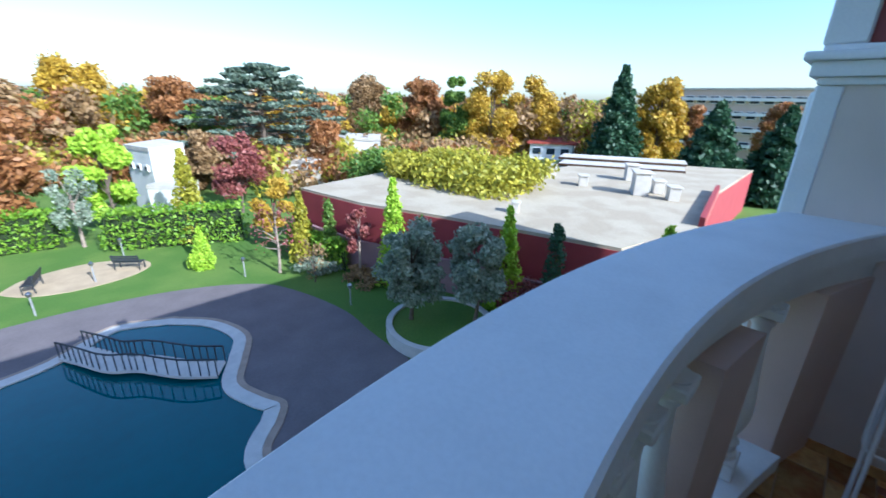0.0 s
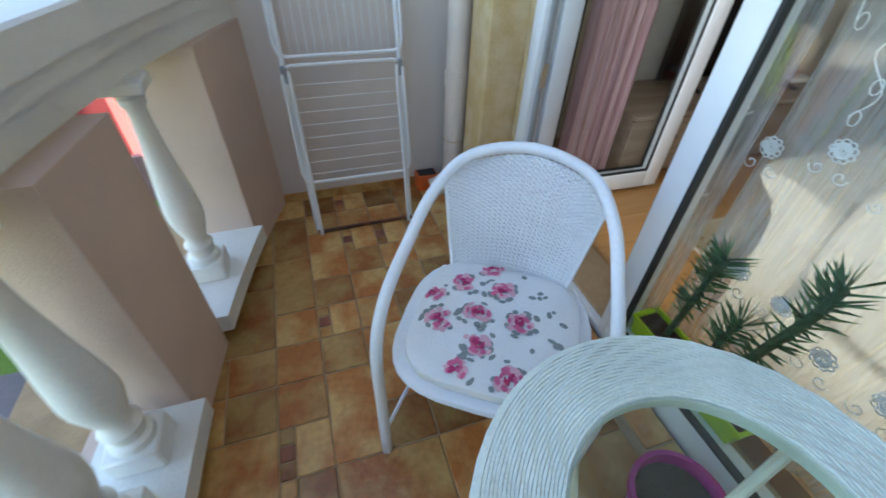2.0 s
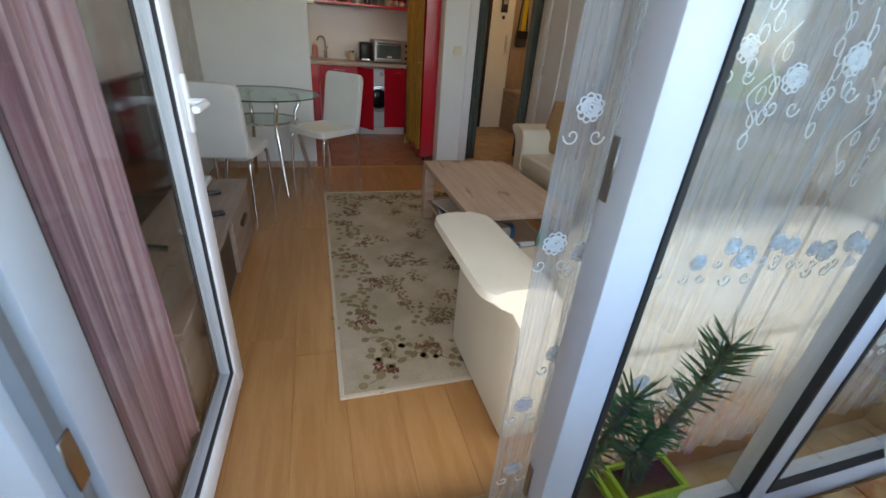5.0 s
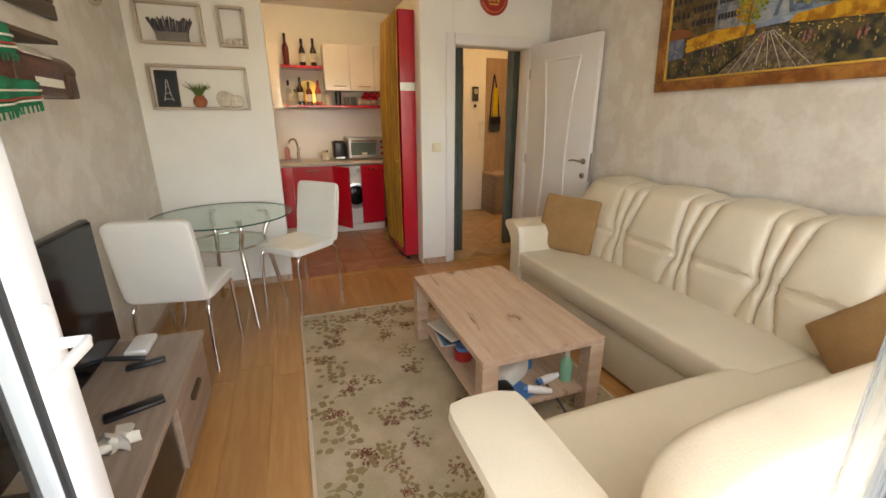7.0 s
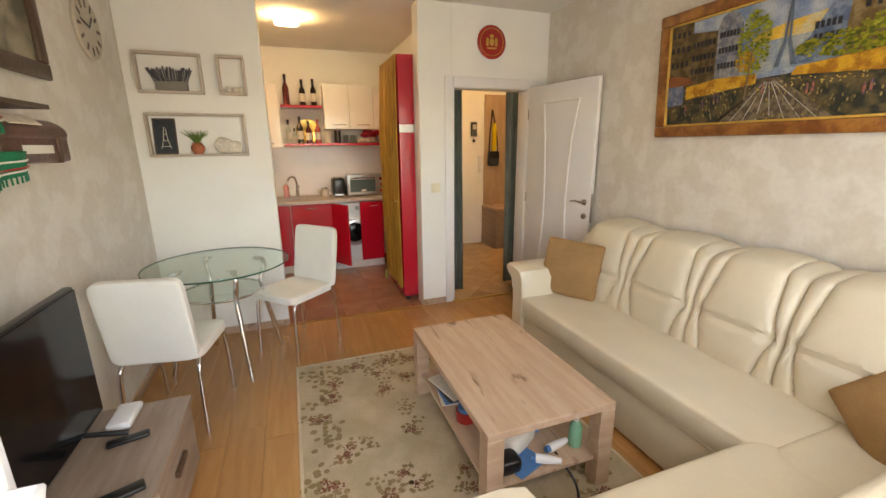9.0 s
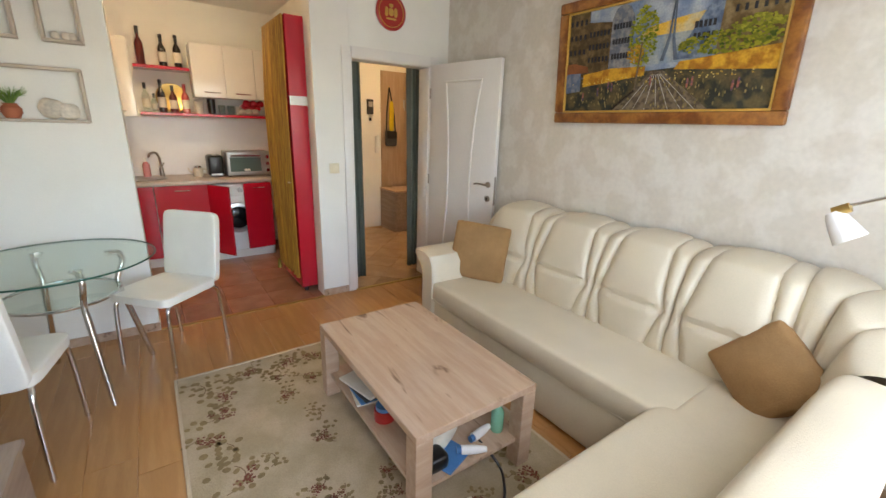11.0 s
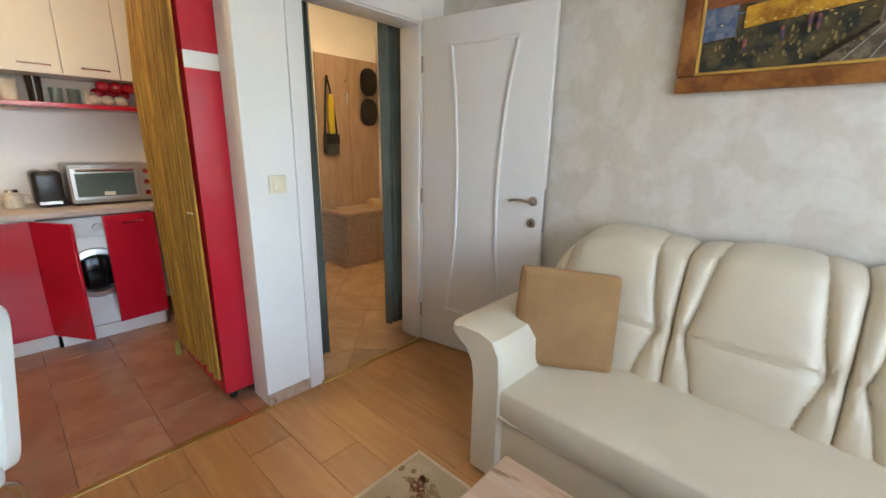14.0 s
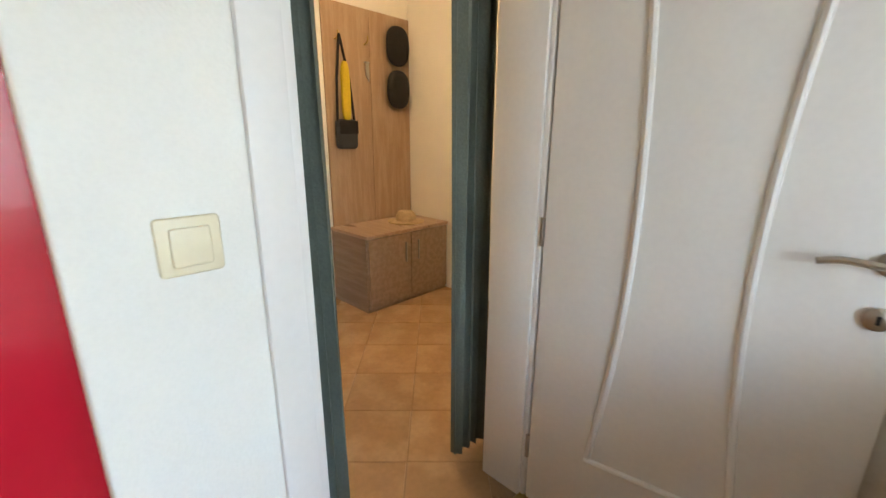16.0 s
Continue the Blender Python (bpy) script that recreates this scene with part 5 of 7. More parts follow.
part("mount", B(-1.6, -0.05, 0.03, 1.55, 0.02, 0.05), M["pvc"], cr)


def lace_rose(x, y, z, s):
    """An embroidered rose: a tight coil inside ruffled petals, with two curled tendrils."""
    bm = bmesh.new()
    tube(bm, [(x + s * 0.036 * k / 30 * math.cos(k * 0.75), y - 0.002, z + s * 0.034 * k / 30 * math.sin(k * 0.75)) for k in range(3, 31)], 0.0042 * s, 5)
    for p in range(9):
        a = p * 0.698 + x * 40
        tube(bm, [(x + s * (0.034 * math.cos(a) + 0.013 * math.cos(t)), y, z + s * (0.032 * math.sin(a) + 0.012 * math.sin(t))) for t in [0.9 * n for n in range(8)]], 0.0034 * s, 4)
    for d in (-1, 1):
        tube(bm, [(x + d * s * (0.045 + 0.030 * math.cos(a * 0.6) * (1 - a / 14)), y, z - s * (0.085 + 0.030 * math.sin(a * 0.6) * (1 - a / 14))) for a in range(12)], 0.0028 * s, 5)
    return bm


embroidery = thing("lace_roses", pose(0, 0, 0), "white embroidered roses on the sheer curtain", "embroidery")
rl = random.Random(3)
for k in range(44):
    x = 0.97 + 1.55 * ((k * 0.6180) % 1.0)
    z = (0.80, 0.42, 0.84, 1.22, 1.62)[k % 5] + rl.uniform(-0.04, 0.04)
    part("rose", lace_rose(x, 0.198, z, rl.uniform(0.5, 0.72)), M["lace"], embroidery)
for x, z in ((0.82, 1.38), (0.89, 1.36), (0.82, 0.92), (0.88, 0.90), (0.83, 0.52), (0.88, 0.66), (0.83, 1.15), (0.84, 0.3)):
    part("rose", lace_rose(x, 0.14, z, 0.5), M["lace"], embroidery)
for k in range(34):
    x, z = 0.98 + 1.5 * ((k * 0.377) % 1.0), rl.uniform(0.9, 1.75)
    w, l = rl.uniform(-0.03, 0.03), rl.uniform(0.10, 0.2)
    vine = T(smooth_path([(x, 0.20, z), (x + w, 0.20, z + l * 0.3), (x - w, 0.20, z + l * 0.65), (x + w, 0.20, z + l)]), 0.0016, 5)
    for q in (0.0, 0.35, 0.7):
        tube(vine, [(x + 0.012 + 0.010 * math.cos(t), 0.20, z + l * q + 0.016 * math.sin(t)) for t in [0.7 * n for n in range(10)]], 0.0014, 4)
    part("vine", vine, M["lace"], embroidery)

# ---- wall decor ----
def frame_bars(th, w, h, t, d, material, m=Matrix()):
    """Four mitred bars round a w by h opening, in the plane x, z."""
    for a in ((-w / 2 - t, -d, -h / 2 - t, w / 2 + t, 0, -h / 2), (-w / 2 - t, -d, h / 2, w / 2 + t, 0, h / 2 + t), (-w / 2 - t, -d, -h / 2, -w / 2, 0, h / 2), (w / 2, -d, -h / 2, w / 2 + t, 0, h / 2)):
        part("frame_bar", shape(B(*a, min(t, d) * 0.3, 2), m), material, th)


# city street painting in a bronze frame, tipped forward
pa = thing("street_painting", pose(2.905, 1.745, 1.555, -4, 0, 90) @ pose(0, 0, 0, 0, 0, 180), "oil painting of a wet city boulevard in bronze frame", "painting")
pa.matrix_world = pose(2.915, 1.745, 1.56, 0, 0, -90) @ pose(0, 0, 0, 3.5)
W2, H2 = 1.20, 0.60
up = Matrix.Translation((0, 0, H2 / 2 + 0.06))
frame_bars(pa, W2, H2, 0.065, 0.035, M["gold_frame"], up)
frame_bars(pa, W2 - 0.024, H2 - 0.024, 0.012, 0.026, M["gold_paint"], up)
col = lambda n, c, c2=None, s=14: mat("paint_" + n, c, 0.55, 0.25, s, 90, 0.3, second=c2, spec=0.25)
PX = lambda u: -W2 / 2 + W2 * u
PZ = lambda v: 0.06 + H2 * v


def patch(name, pts, material, depth):
    bm = bmesh.new()
    y = -0.010 - 0.0012 * depth
    ring_grid(bm, [[(PX(u), -0.004, PZ(v)) for u, v in pts], [(PX(u), y, PZ(v)) for u, v in pts]])
    part(name, bm, material, pa, flat=True)


patch("painted_sky", [(0, 0), (1, 0), (1, 1), (0, 1)], col("sky", (0.17, 0.24, 0.38), (0.42, 0.46, 0.50), 6), 0)
patch("painted_sunset", [(0.40, 0.66), (0.74, 0.66), (0.72, 0.80), (0.60, 0.78), (0.46, 0.74)], col("sunset", (0.72, 0.44, 0.06), (0.62, 0.52, 0.28)), 1)
patch("painted_haze", [(0.40, 0.42), (0.72, 0.42), (0.70, 0.66), (0.42, 0.66)], col("haze", (0.24, 0.31, 0.38), (0.40, 0.42, 0.40)), 1)
patch("painted_street", [(0, 0), (1, 0), (1, 0.40), (0, 0.34)], col("wet", (0.035, 0.038, 0.03), (0.13, 0.10, 0.045), 16), 2)
patch("painted_lane", [(0.30, 0), (0.78, 0), (0.55, 0.36), (0.49, 0.36)], col("lane", (0.10, 0.075, 0.05), (0.22, 0.17, 0.11), 40), 3)
bld = col("stone", (0.085, 0.055, 0.022), (0.17, 0.115, 0.05), 26)
patch("painted_house", [(0, 0.34), (0.13, 0.36), (0.13, 0.98), (0, 1.0)], bld, 4)
patch("painted_house", [(0.12, 0.38), (0.29, 0.40), (0.29, 0.84), (0.12, 0.88)], bld, 5)
patch("painted_tower", [(0.265, 0.40), (0.38, 0.40), (0.38, 0.86), (0.355, 0.95), (0.32, 0.98), (0.285, 0.95), (0.265, 0.86)], col("tower", (0.13, 0.15, 0.19), (0.27, 0.27, 0.27), 30), 6)
patch("painted_house", [(0.74, 0.42), (1, 0.40), (1, 1.0), (0.83, 1.0), (0.76, 0.86)], col("warm_stone", (0.15, 0.095, 0.035), (0.27, 0.19, 0.09), 24), 4)
patch("painted_house", [(0.59, 0.44), (0.76, 0.44), (0.77, 0.96), (0.745, 0.94)], col("blue_stone", (0.09, 0.13, 0.21), (0.22, 0.27, 0.34), 24), 5)
iron = col("iron", (0.12, 0.15, 0.19))
patch("painted_iron_tower", [(0.53, 0.44), (0.545, 0.44), (0.563, 0.60), (0.567, 0.90), (0.571, 0.90), (0.575, 0.60), (0.593, 0.44), (0.608, 0.44), (0.582, 0.64), (0.573, 0.94), (0.565, 0.94), (0.556, 0.64)], iron, 6)
awn = col("awning", (0.62, 0.34, 0.03), (0.36, 0.15, 0.015), 20)
patch("painted_awning", [(0.12, 0.26), (0.46, 0.33), (0.46, 0.41), (0.28, 0.42), (0.12, 0.38)], awn, 7)
patch("painted_awning", [(0, 0.40), (0.15, 0.40), (0.14, 0.46), (0.06, 0.50), (0, 0.50)], col("red_awning", (0.24, 0.085, 0.03)), 8)
patch("painted_wall", [(0, 0.20), (0.10, 0.22), (0.10, 0.40), (0, 0.40)], col("blue_shop", (0.09, 0.13, 0.22), (0.20, 0.22, 0.28), 30), 8)
patch("painted_awning", [(0.60, 0.36), (1, 0.30), (1, 0.48), (0.62, 0.42)], awn, 7)
rt = random.Random(12)


def dabs(name, cx, cz, rx, rz, n, material, s, depth, tall=0.7):
    bm = bmesh.new()
    for _ in range(n):
        a, r = rt.uniform(0, 6.28), math.sqrt(rt.random())
        x, z, w = PX(cx) + rx * r * math.cos(a), PZ(cz) + rz * r * math.sin(a), s * rt.uniform(0.6, 1.3)
        x = min(max(x, -W2 / 2 + 0.02), W2 / 2 - 0.02)
        y = -0.0105 - 0.0012 * depth - 0.003 * rt.random()
        t = rt.uniform(0, 3.14)
        bm.faces.new([bm.verts.new((x + w * math.cos(t + k), y, z + w * tall * math.sin(t + k))) for k in (0, 1.2, 2.5, 3.6, 5.0)])
    tagged(part(name, bm, material, pa, flat=True), kind="stuff")


dabs("painted_tree", 0.44, 0.66, 0.085, 0.16, 330, leafy("paint_tree_green", (0.09, 0.13, 0.008), (0.42, 0.42, 0.03)), 0.009, 9)
dabs("painted_tree", 0.41, 0.52, 0.05, 0.05, 90, leafy("paint_tree_orange", (0.36, 0.16, 0.01), (0.60, 0.36, 0.03)), 0.008, 10)
dabs("painted_foliage", 0.80, 0.54, 0.23, 0.05, 330, leafy("paint_tree_olive", (0.05, 0.09, 0.008), (0.38, 0.35, 0.02)), 0.010, 9)
dabs("painted_foliage", 0.90, 0.64, 0.11, 0.035, 120, leafy("paint_tree_light", (0.16, 0.17, 0.01), (0.45, 0.42, 0.04)), 0.010, 9)
dabs("painted_glow", 0.5, 0.30, 0.55, 0.02, 90, leafy("paint_lights", (0.45, 0.27, 0.03), (0.80, 0.62, 0.20)), 0.005, 10)
dabs("painted_shimmer", 0.5, 0.15, 0.56, 0.075, 170, leafy("paint_shimmer", (0.10, 0.085, 0.03), (0.36, 0.27, 0.10)), 0.004, 10, 2.2)
part("painted_trunk", T([(PX(0.425), -0.026, PZ(0.20)), (PX(0.432), -0.026, PZ(0.40)), (PX(0.44), -0.026, PZ(0.62))], 0.004, 5), col("trunk", (0.16, 0.11, 0.06)), pa)
part("painted_shadow", T([(PX(0.31), -0.024, PZ(0.03)), (PX(0.425), -0.024, PZ(0.20))], 0.006, 5), col("shadow", (0.03, 0.02, 0.012)), pa)
for u in (0.36, 0.42, 0.48, 0.54, 0.60, 0.66, 0.72):
    part("painted_joint", T([(PX(u), -0.0155, PZ(0.01)), (PX(0.52 + (u - 0.54) * 0.12), -0.0155, PZ(0.33))], 0.0016, 4), M["concrete"], pa)
bm = bmesh.new()
for x0, x1, z0, z1, nx, nz in ((0.01, 0.125, 0.54, 0.96, 4, 3), (0.135, 0.26, 0.46, 0.82, 6, 3), (0.80, 0.99, 0.70, 0.96, 6, 2), (0.275, 0.37, 0.46, 0.86, 6, 3), (0.66, 0.75, 0.56, 0.74, 5, 2)):
    for i in range(nx):
        for j in range(nz):
            u, v = x0 + (x1 - x0) * (i + 0.5) / nx, z0 + (z1 - z0) * (j + 0.5) / nz
            box(bm, PX(u) - 0.006, -0.021, PZ(v) - 0.015, PX(u) + 0.006, -0.012, PZ(v) + 0.015)
tagged(part("painted_window_pattern", bm, col("window", (0.035, 0.035, 0.04)), pa), kind="stuff")
bm = bmesh.new()
for u, v in ((0.13, 0.16), (0.28, 0.26), (0.30, 0.24), (0.50, 0.28), (0.67, 0.24), (0.69, 0.25), (0.85, 0.2), (0.87, 0.22), (0.22, 0.2)):
    pad(bm, PX(u), -0.024, PZ(v), 0.006, 0.002, 0.028, 0.8, 8, 6)
tagged(part("brush_pattern", bm, col("strokes", (0.42, 0.14, 0.09), (0.05, 0.06, 0.12), 40), pa), kind="stuff")

# red and gold wall plate
pl = thing("wall_plate", pose(2.32, YD, 2.395), "round red and gold crest plate on the wall", "plate")
part("disc", shape(LA([(0, 0.0), (0.135, 0.0), (0.14, 0.012), (0.125, 0.02), (0.10, 0.014), (0, 0.012)], n=40), pose(0, 0, 0, 90)), M["red_paint"], pl)
part("ring", shape(T(arc(0, 0, 0.018, 0.113, 0, 360, 40), 0.003, 6), pose(0, 0, 0, 90)), M["gold_paint"], pl)
bm = bmesh.new()
for x, z, sx, sz in ((0, 0.0, 0.022, 0.03), (-0.042, 0.0, 0.016, 0.036), (0.042, 0.0, 0.016, 0.036), (0, 0.048, 0.02, 0.014), (0, -0.05, 0.05, 0.008)):
    pad(bm, x, -0.016, z, sx, 0.005, sz, 0.7, 12, 8)
part("crest", bm, M["gold_paint"], pl, "gold relief crest")


def box_frame(xc, zc, w, h):
    f = thing("box_frame", pose(xc, YD, zc), "pale limed wood box frame on the white wall", "box frame", "box frames on the wall")
    frame_bars(f, w - 0.036, h - 0.036, 0.018, 0.055, M["pale_frame"])
    return f


box_frame(-0.195, 2.023, 0.41, 0.27)
box_frame(0.20, 2.023, 0.185, 0.27)
box_frame(-0.07, 1.603, 0.645, 0.305)
lav = thing("lavender_planter", pose(-0.19, YD - 0.03, 1.907), "dried lavender in a grey trough", "dried flowers")
part("trough", B(-0.10, -0.022, 0, 0.10, 0.022, 0.06, 0.008, 2), mat("grey_trough", (0.22, 0.20, 0.17), 0.8, 0.1), lav)
for k in range(32):
    x = -0.10 + 0.2 * k / 31
    part("stalk", T([(x, 0, 0.05), (x * 1.35 + rt.uniform(-0.01, 0.01), rt.uniform(-0.012, 0.012), 0.13 + 0.03 * rt.random())], 0.0025, 5, 0.006), mat("lavender", (0.10, 0.09, 0.10), 0.9, 0.2) if k == 0 else bpy.data.materials["lavender"], lav)
for k, x in enumerate((0.17, 0.215, 0.245)):
    solid("small_shell", PAD(0, 0, 0.02, 0.022, 0.014, 0.022, 0.8, 14, 9), M["shell"], "small pale shell in the box frame", "shell", group="shells in the frame", loc=pose(x, YD - 0.03, 1.907))
ch = thing("chalkboard", pose(-0.285, YD - 0.03, 1.469, -8), "small framed chalkboard with a chalk tower drawing", "chalkboard")
part("board", B(-0.07, -0.006, 0, 0.07, 0.006, 0.25, 0.002), M["chalk"], ch)
frame_bars(ch, 0.128, 0.238, 0.008, 0.012, M["dark_frame"], Matrix.Translation((0, 0.0, 0.125)))
bm = bmesh.new()
for d in (-1, 1):
    tube(bm, [(d * 0.03, -0.008, 0.04), (d * 0.014, -0.008, 0.10), (d * 0.004, -0.008, 0.19)], 0.0018, 5)
for z, w in ((0.055, 0.026), (0.095, 0.015), (0.14, 0.009)):
    tube(bm, [(-w, -0.008, z), (w, -0.008, z)], 0.0018, 5)
part("chalk_drawing", bm, M["label"], ch)
pot = thing("small_plant", pose(-0.085, YD - 0.035, 1.469), "small grassy plant in a clay pot", "plant")
part("pot", LA([(0, 0), (0.03, 0), (0.046, 0.03), (0.045, 0.055), (0.03, 0.072), (0.034, 0.08), (0, 0.08)], n=20), M["clay"], pot)
bm = bmesh.new()
for k in range(70):
    a, t = rt.uniform(0, 6.28), rt.uniform(0.2, 1)
    tube(bm, [(0.01 * math.cos(a), 0.01 * math.sin(a), 0.075), (0.05 * t * math.cos(a), 0.025 * t * math.sin(a), 0.12), (0.10 * t * math.cos(a), 0.035 * t * math.sin(a), 0.125 + 0.05 * rt.random())], 0.0028, 4, 0.001)
part("leaves", bm, L_["green"], pot)
sh = thing("large_shell", pose(0.10, YD - 0.03, 1.469), "large spiral sea shell in the frame", "shell")
part("whorl", shape(LA([(0, -0.055), (0.03, -0.05), (0.055, -0.02), (0.06, 0.01), (0.04, 0.04), (0.02, 0.06), (0, 0.07)], n=20), pose(-0.02, 0, 0.06, 0, 65, 0) @ Matrix.Diagonal((1, 0.45, 1, 1))), M["shell"], sh)
part("lip", shape(PAD(0, 0, 0, 0.05, 0.02, 0.045, 0.7), pose(0.06, 0, 0.046)), M["shell"], sh)

# left wall: picture, clock, wooden model with cloth
pc = thing("dark_framed_picture", pose(XL, 2.22, 2.10, 0, 0, 90), "sepia picture in a wide dark wooden frame", "picture")
frame_bars(pc, 0.86, 0.42, 0.07, 0.03, M["dark_frame"])
part("picture", B(-0.43, -0.012, -0.21, 0.43, -0.002, 0.21), mat("sepia_print", (0.30, 0.26, 0.18), 0.5, 0.1, 4, 30, 0, second=(0.10, 0.09, 0.06), mix=(0.5, 0.62)), pc)
ck = thing("wall_clock", pose(XL, 3.29, 2.18, 0, 0, 90), "round cream wall clock with dark numerals", "clock")
part("face", shape(LA([(0, 0), (0.165, 0), (0.17, 0.012), (0.165, 0.02), (0, 0.02)], n=40), pose(0, 0, 0, 90)), mat("clock_face", (0.52, 0.46, 0.36), 0.6, 0.1), ck)
for k in range(12):
    a = radians(30 * k)
    part("numeral", shape(B(-0.008, -0.022, -0.022, 0.008, -0.0195, 0.022), pose(0.125 * math.sin(a), 0, 0.125 * math.cos(a), 0, math.degrees(a))), M["dark_frame"], ck)
for a, l in ((40, 0.08), (-75, 0.11)):
    part("clock_hand", shape(B(-0.004, -0.026, 0, 0.004, -0.023, l), pose(0, 0, 0, 0, a)), M["black"], ck)
ws = thing("wall_shelf_board", pose(XL, 2.2, 1.665, 0, 0, 90), "narrow dark wooden wall shelf", "shelf")
part("board", B(-0.5, -0.16, 0, 0.10, 0, 0.018, 0.002), M["dark_frame"], ws)
chest_wood = mat("red_brown_carved_wood", (0.085, 0.024, 0.015), 0.35, 0.25, 8, 60, 0.2)
chest = thing("carved_wooden_box", pose(XL + 0.085, 1.95, 1.545), "red brown carved wooden box ornament on the wall", "ornament")
part("body", B(-0.075, -0.45, -0.08, 0.075, 0.44, 0.03, 0.012, 2), chest_wood, chest)
part("lid", shape(LA([(0, -0.46), (0.072, -0.455), (0.080, -0.43), (0.080, 0.42), (0.072, 0.45), (0, 0.455)], n=24, squash=0.7), pose(0, 0, 0.028, -90)), chest_wood, chest, "rounded lid")
for y in (-0.36, -0.02, 0.34):
    part("strap", B(-0.077, y, -0.083, 0.079, y + 0.025, 0.034, 0.003), M["dark_frame"], chest)
part("pale_lettering_bar", B(0.0755, 0.10, -0.045, 0.079, 0.30, -0.015), M["label"], chest)
part("metal_plate", shape(B(-0.026, -0.1, 0.0, 0.026, 0.1, 0.004), pose(0.055, 0.16, 0.073, 0, 40)), M["shell"], chest)
part("bracket", B(-0.085, -0.3, -0.02, -0.07, 0.3, 0.02), M["dark_frame"], chest)
cl = thing("green_cloth", pose(XL + 0.10, 1.86, 1.47), "green striped woven cloth hanging over the box", "cloth")
stripe_mats = (M["label"], M["red_paint"], M["label"])
for y0, y1, z0, z1, skew in ((-0.26, 0.10, 0.10, 0.20, 0.03), (-0.24, 0.20, -0.07, 0.04, 0.06)):
    def cloth_at(u, v, lift=0.0):
        return (0.075 + lift + 0.010 * math.sin(u * 15 + v * 2), y0 + (y1 - y0) * (0.06 + 0.94 * u) - skew * (1 - v), z0 + (z1 - z0) * v + skew * (u - 0.4) * (1 - v))
    fold = part("cloth_fold", ring_grid(bmesh.new(), [[cloth_at(i / 20, j / 8) for i in range(21)] for j in range(9)], close=False), M["green_cloth"], cl)
    sol = fold.modifiers.new("cloth", "SOLIDIFY")
    sol.thickness = 0.003
    for v, sm in zip((0.22, 0.34, 0.62), stripe_mats):
        part("stripe", T([cloth_at(i / 20, v, 0.004) for i in range(21)], 0.0035, 5), sm, cl)
    fringe = bmesh.new()
    for i in range(24):
        a = Vector(cloth_at((i + 0.5) / 24, 0))
        tube(fringe, [a, a + Vector((0, 0.004 * math.sin(i * 3), -0.022))], 0.003, 4)
    tagged(part("fringe", fringe, M["green_cloth"], cl), kind="stuff")

# ---- balcony furniture ----
def wicker_chair(m):
    ch = thing("wicker_armchair", m, "white woven garden armchair with a floral cushion", "armchair")
    # bent tube: front foot, arm, over the back, arm, front foot
    half = [(0.255, 0.24, 0.0), (0.262, 0.225, 0.25), (0.272, 0.20, 0.47), (0.275, 0.12, 0.575), (0.265, -0.02, 0.64), (0.235, -0.16, 0.725), (0.16, -0.26, 0.795), (0.0, -0.305, 0.82)]
    loop = smooth_path(half + [(-x, y, z) for x, y, z in half[-2::-1]], 6)
    part("frame_tube", T(loop, 0.0165, 10), M["wicker"], ch)
    for x in (-1, 1):
        part("rear_leg", T(smooth_path([(x * 0.20, -0.19, 0.42), (x * 0.205, -0.21, 0.25), (x * 0.215, -0.25, 0.0)]), 0.013, 8), M["wicker"], ch)
        part("stretcher", T([(x * 0.258, 0.22, 0.10), (x * 0.212, -0.24, 0.10)], 0.007, 6), M["wicker"], ch)
    seat = bmesh.new()
    pts = [(0.25 * math.copysign(abs(math.cos(a)) ** 0.6, math.cos(a)), 0.02 + 0.235 * math.copysign(abs(math.sin(a)) ** 0.6, math.sin(a))) for a in [2 * math.pi * k / 32 for k in range(32)]]
    extrude_xy(seat, pts, 0.415, 0.437)
    part("seat", seat, M["wicker"], ch, "woven white seat")
    part("seat_rim", T([(x, y, 0.426) for x, y in pts + pts[:1]], 0.012, 6), M["wicker"], ch)
    # woven back: upright canes and cross strands
    R = lambda u, v: Vector((u * (0.17 + 0.062 * v), -0.205 - 0.085 * v + 0.035 * u * u * (1 - 0.4 * v), 0.44 + v * (0.365 - 0.085 * u * u)))
    canes = bmesh.new()
    for k in range(27):
        u = -1 + 2 * k / 26
        tube(canes, [R(u, v / 6) for v in range(7)], 0.0042, 5)
    tagged(part("upright_canes", canes, M["wicker"], ch), kind="stuff")
    weave = bmesh.new()
    for j in range(56):
        v = (j + 0.5) / 56
        tube(weave, [R(-1 + 2 * i / 52, v) + Vector((0, 0.0042 * (1 if (i + j) % 2 else -1), 0)) for i in range(53)], 0.0050, 5)
    tagged(part("woven_strands", weave, M["wicker"], ch), kind="stuff")
    for d in (-1, 1):
        part("back_edge", T([R(d, v / 6) for v in range(7)], 0.008, 6), M["wicker"], ch)
    return ch


CH = pose(0.975, -0.50, BZ, 0, 0, -124)
wicker_chair(CH)
CZ = BZ + 0.452
cush = thing("floral_cushion", Matrix.Translation((0, 0, 0.452)) @ CH, "round white cushion printed with pink roses", "cushion")
part("pad", PAD(0, 0.02, 0.0, 0.222, 0.218, 0.026, 0.5, 40, 12), mat("white_cotton", (0.76, 0.75, 0.74), 0.9, 0.04, 8, 120, 0.2), cush)
rf = random.Random(21)
top = lambda x, y: 0.0262 * max(0.05, 1 - (math.hypot(x, y) / 0.226) ** 4) ** 0.3


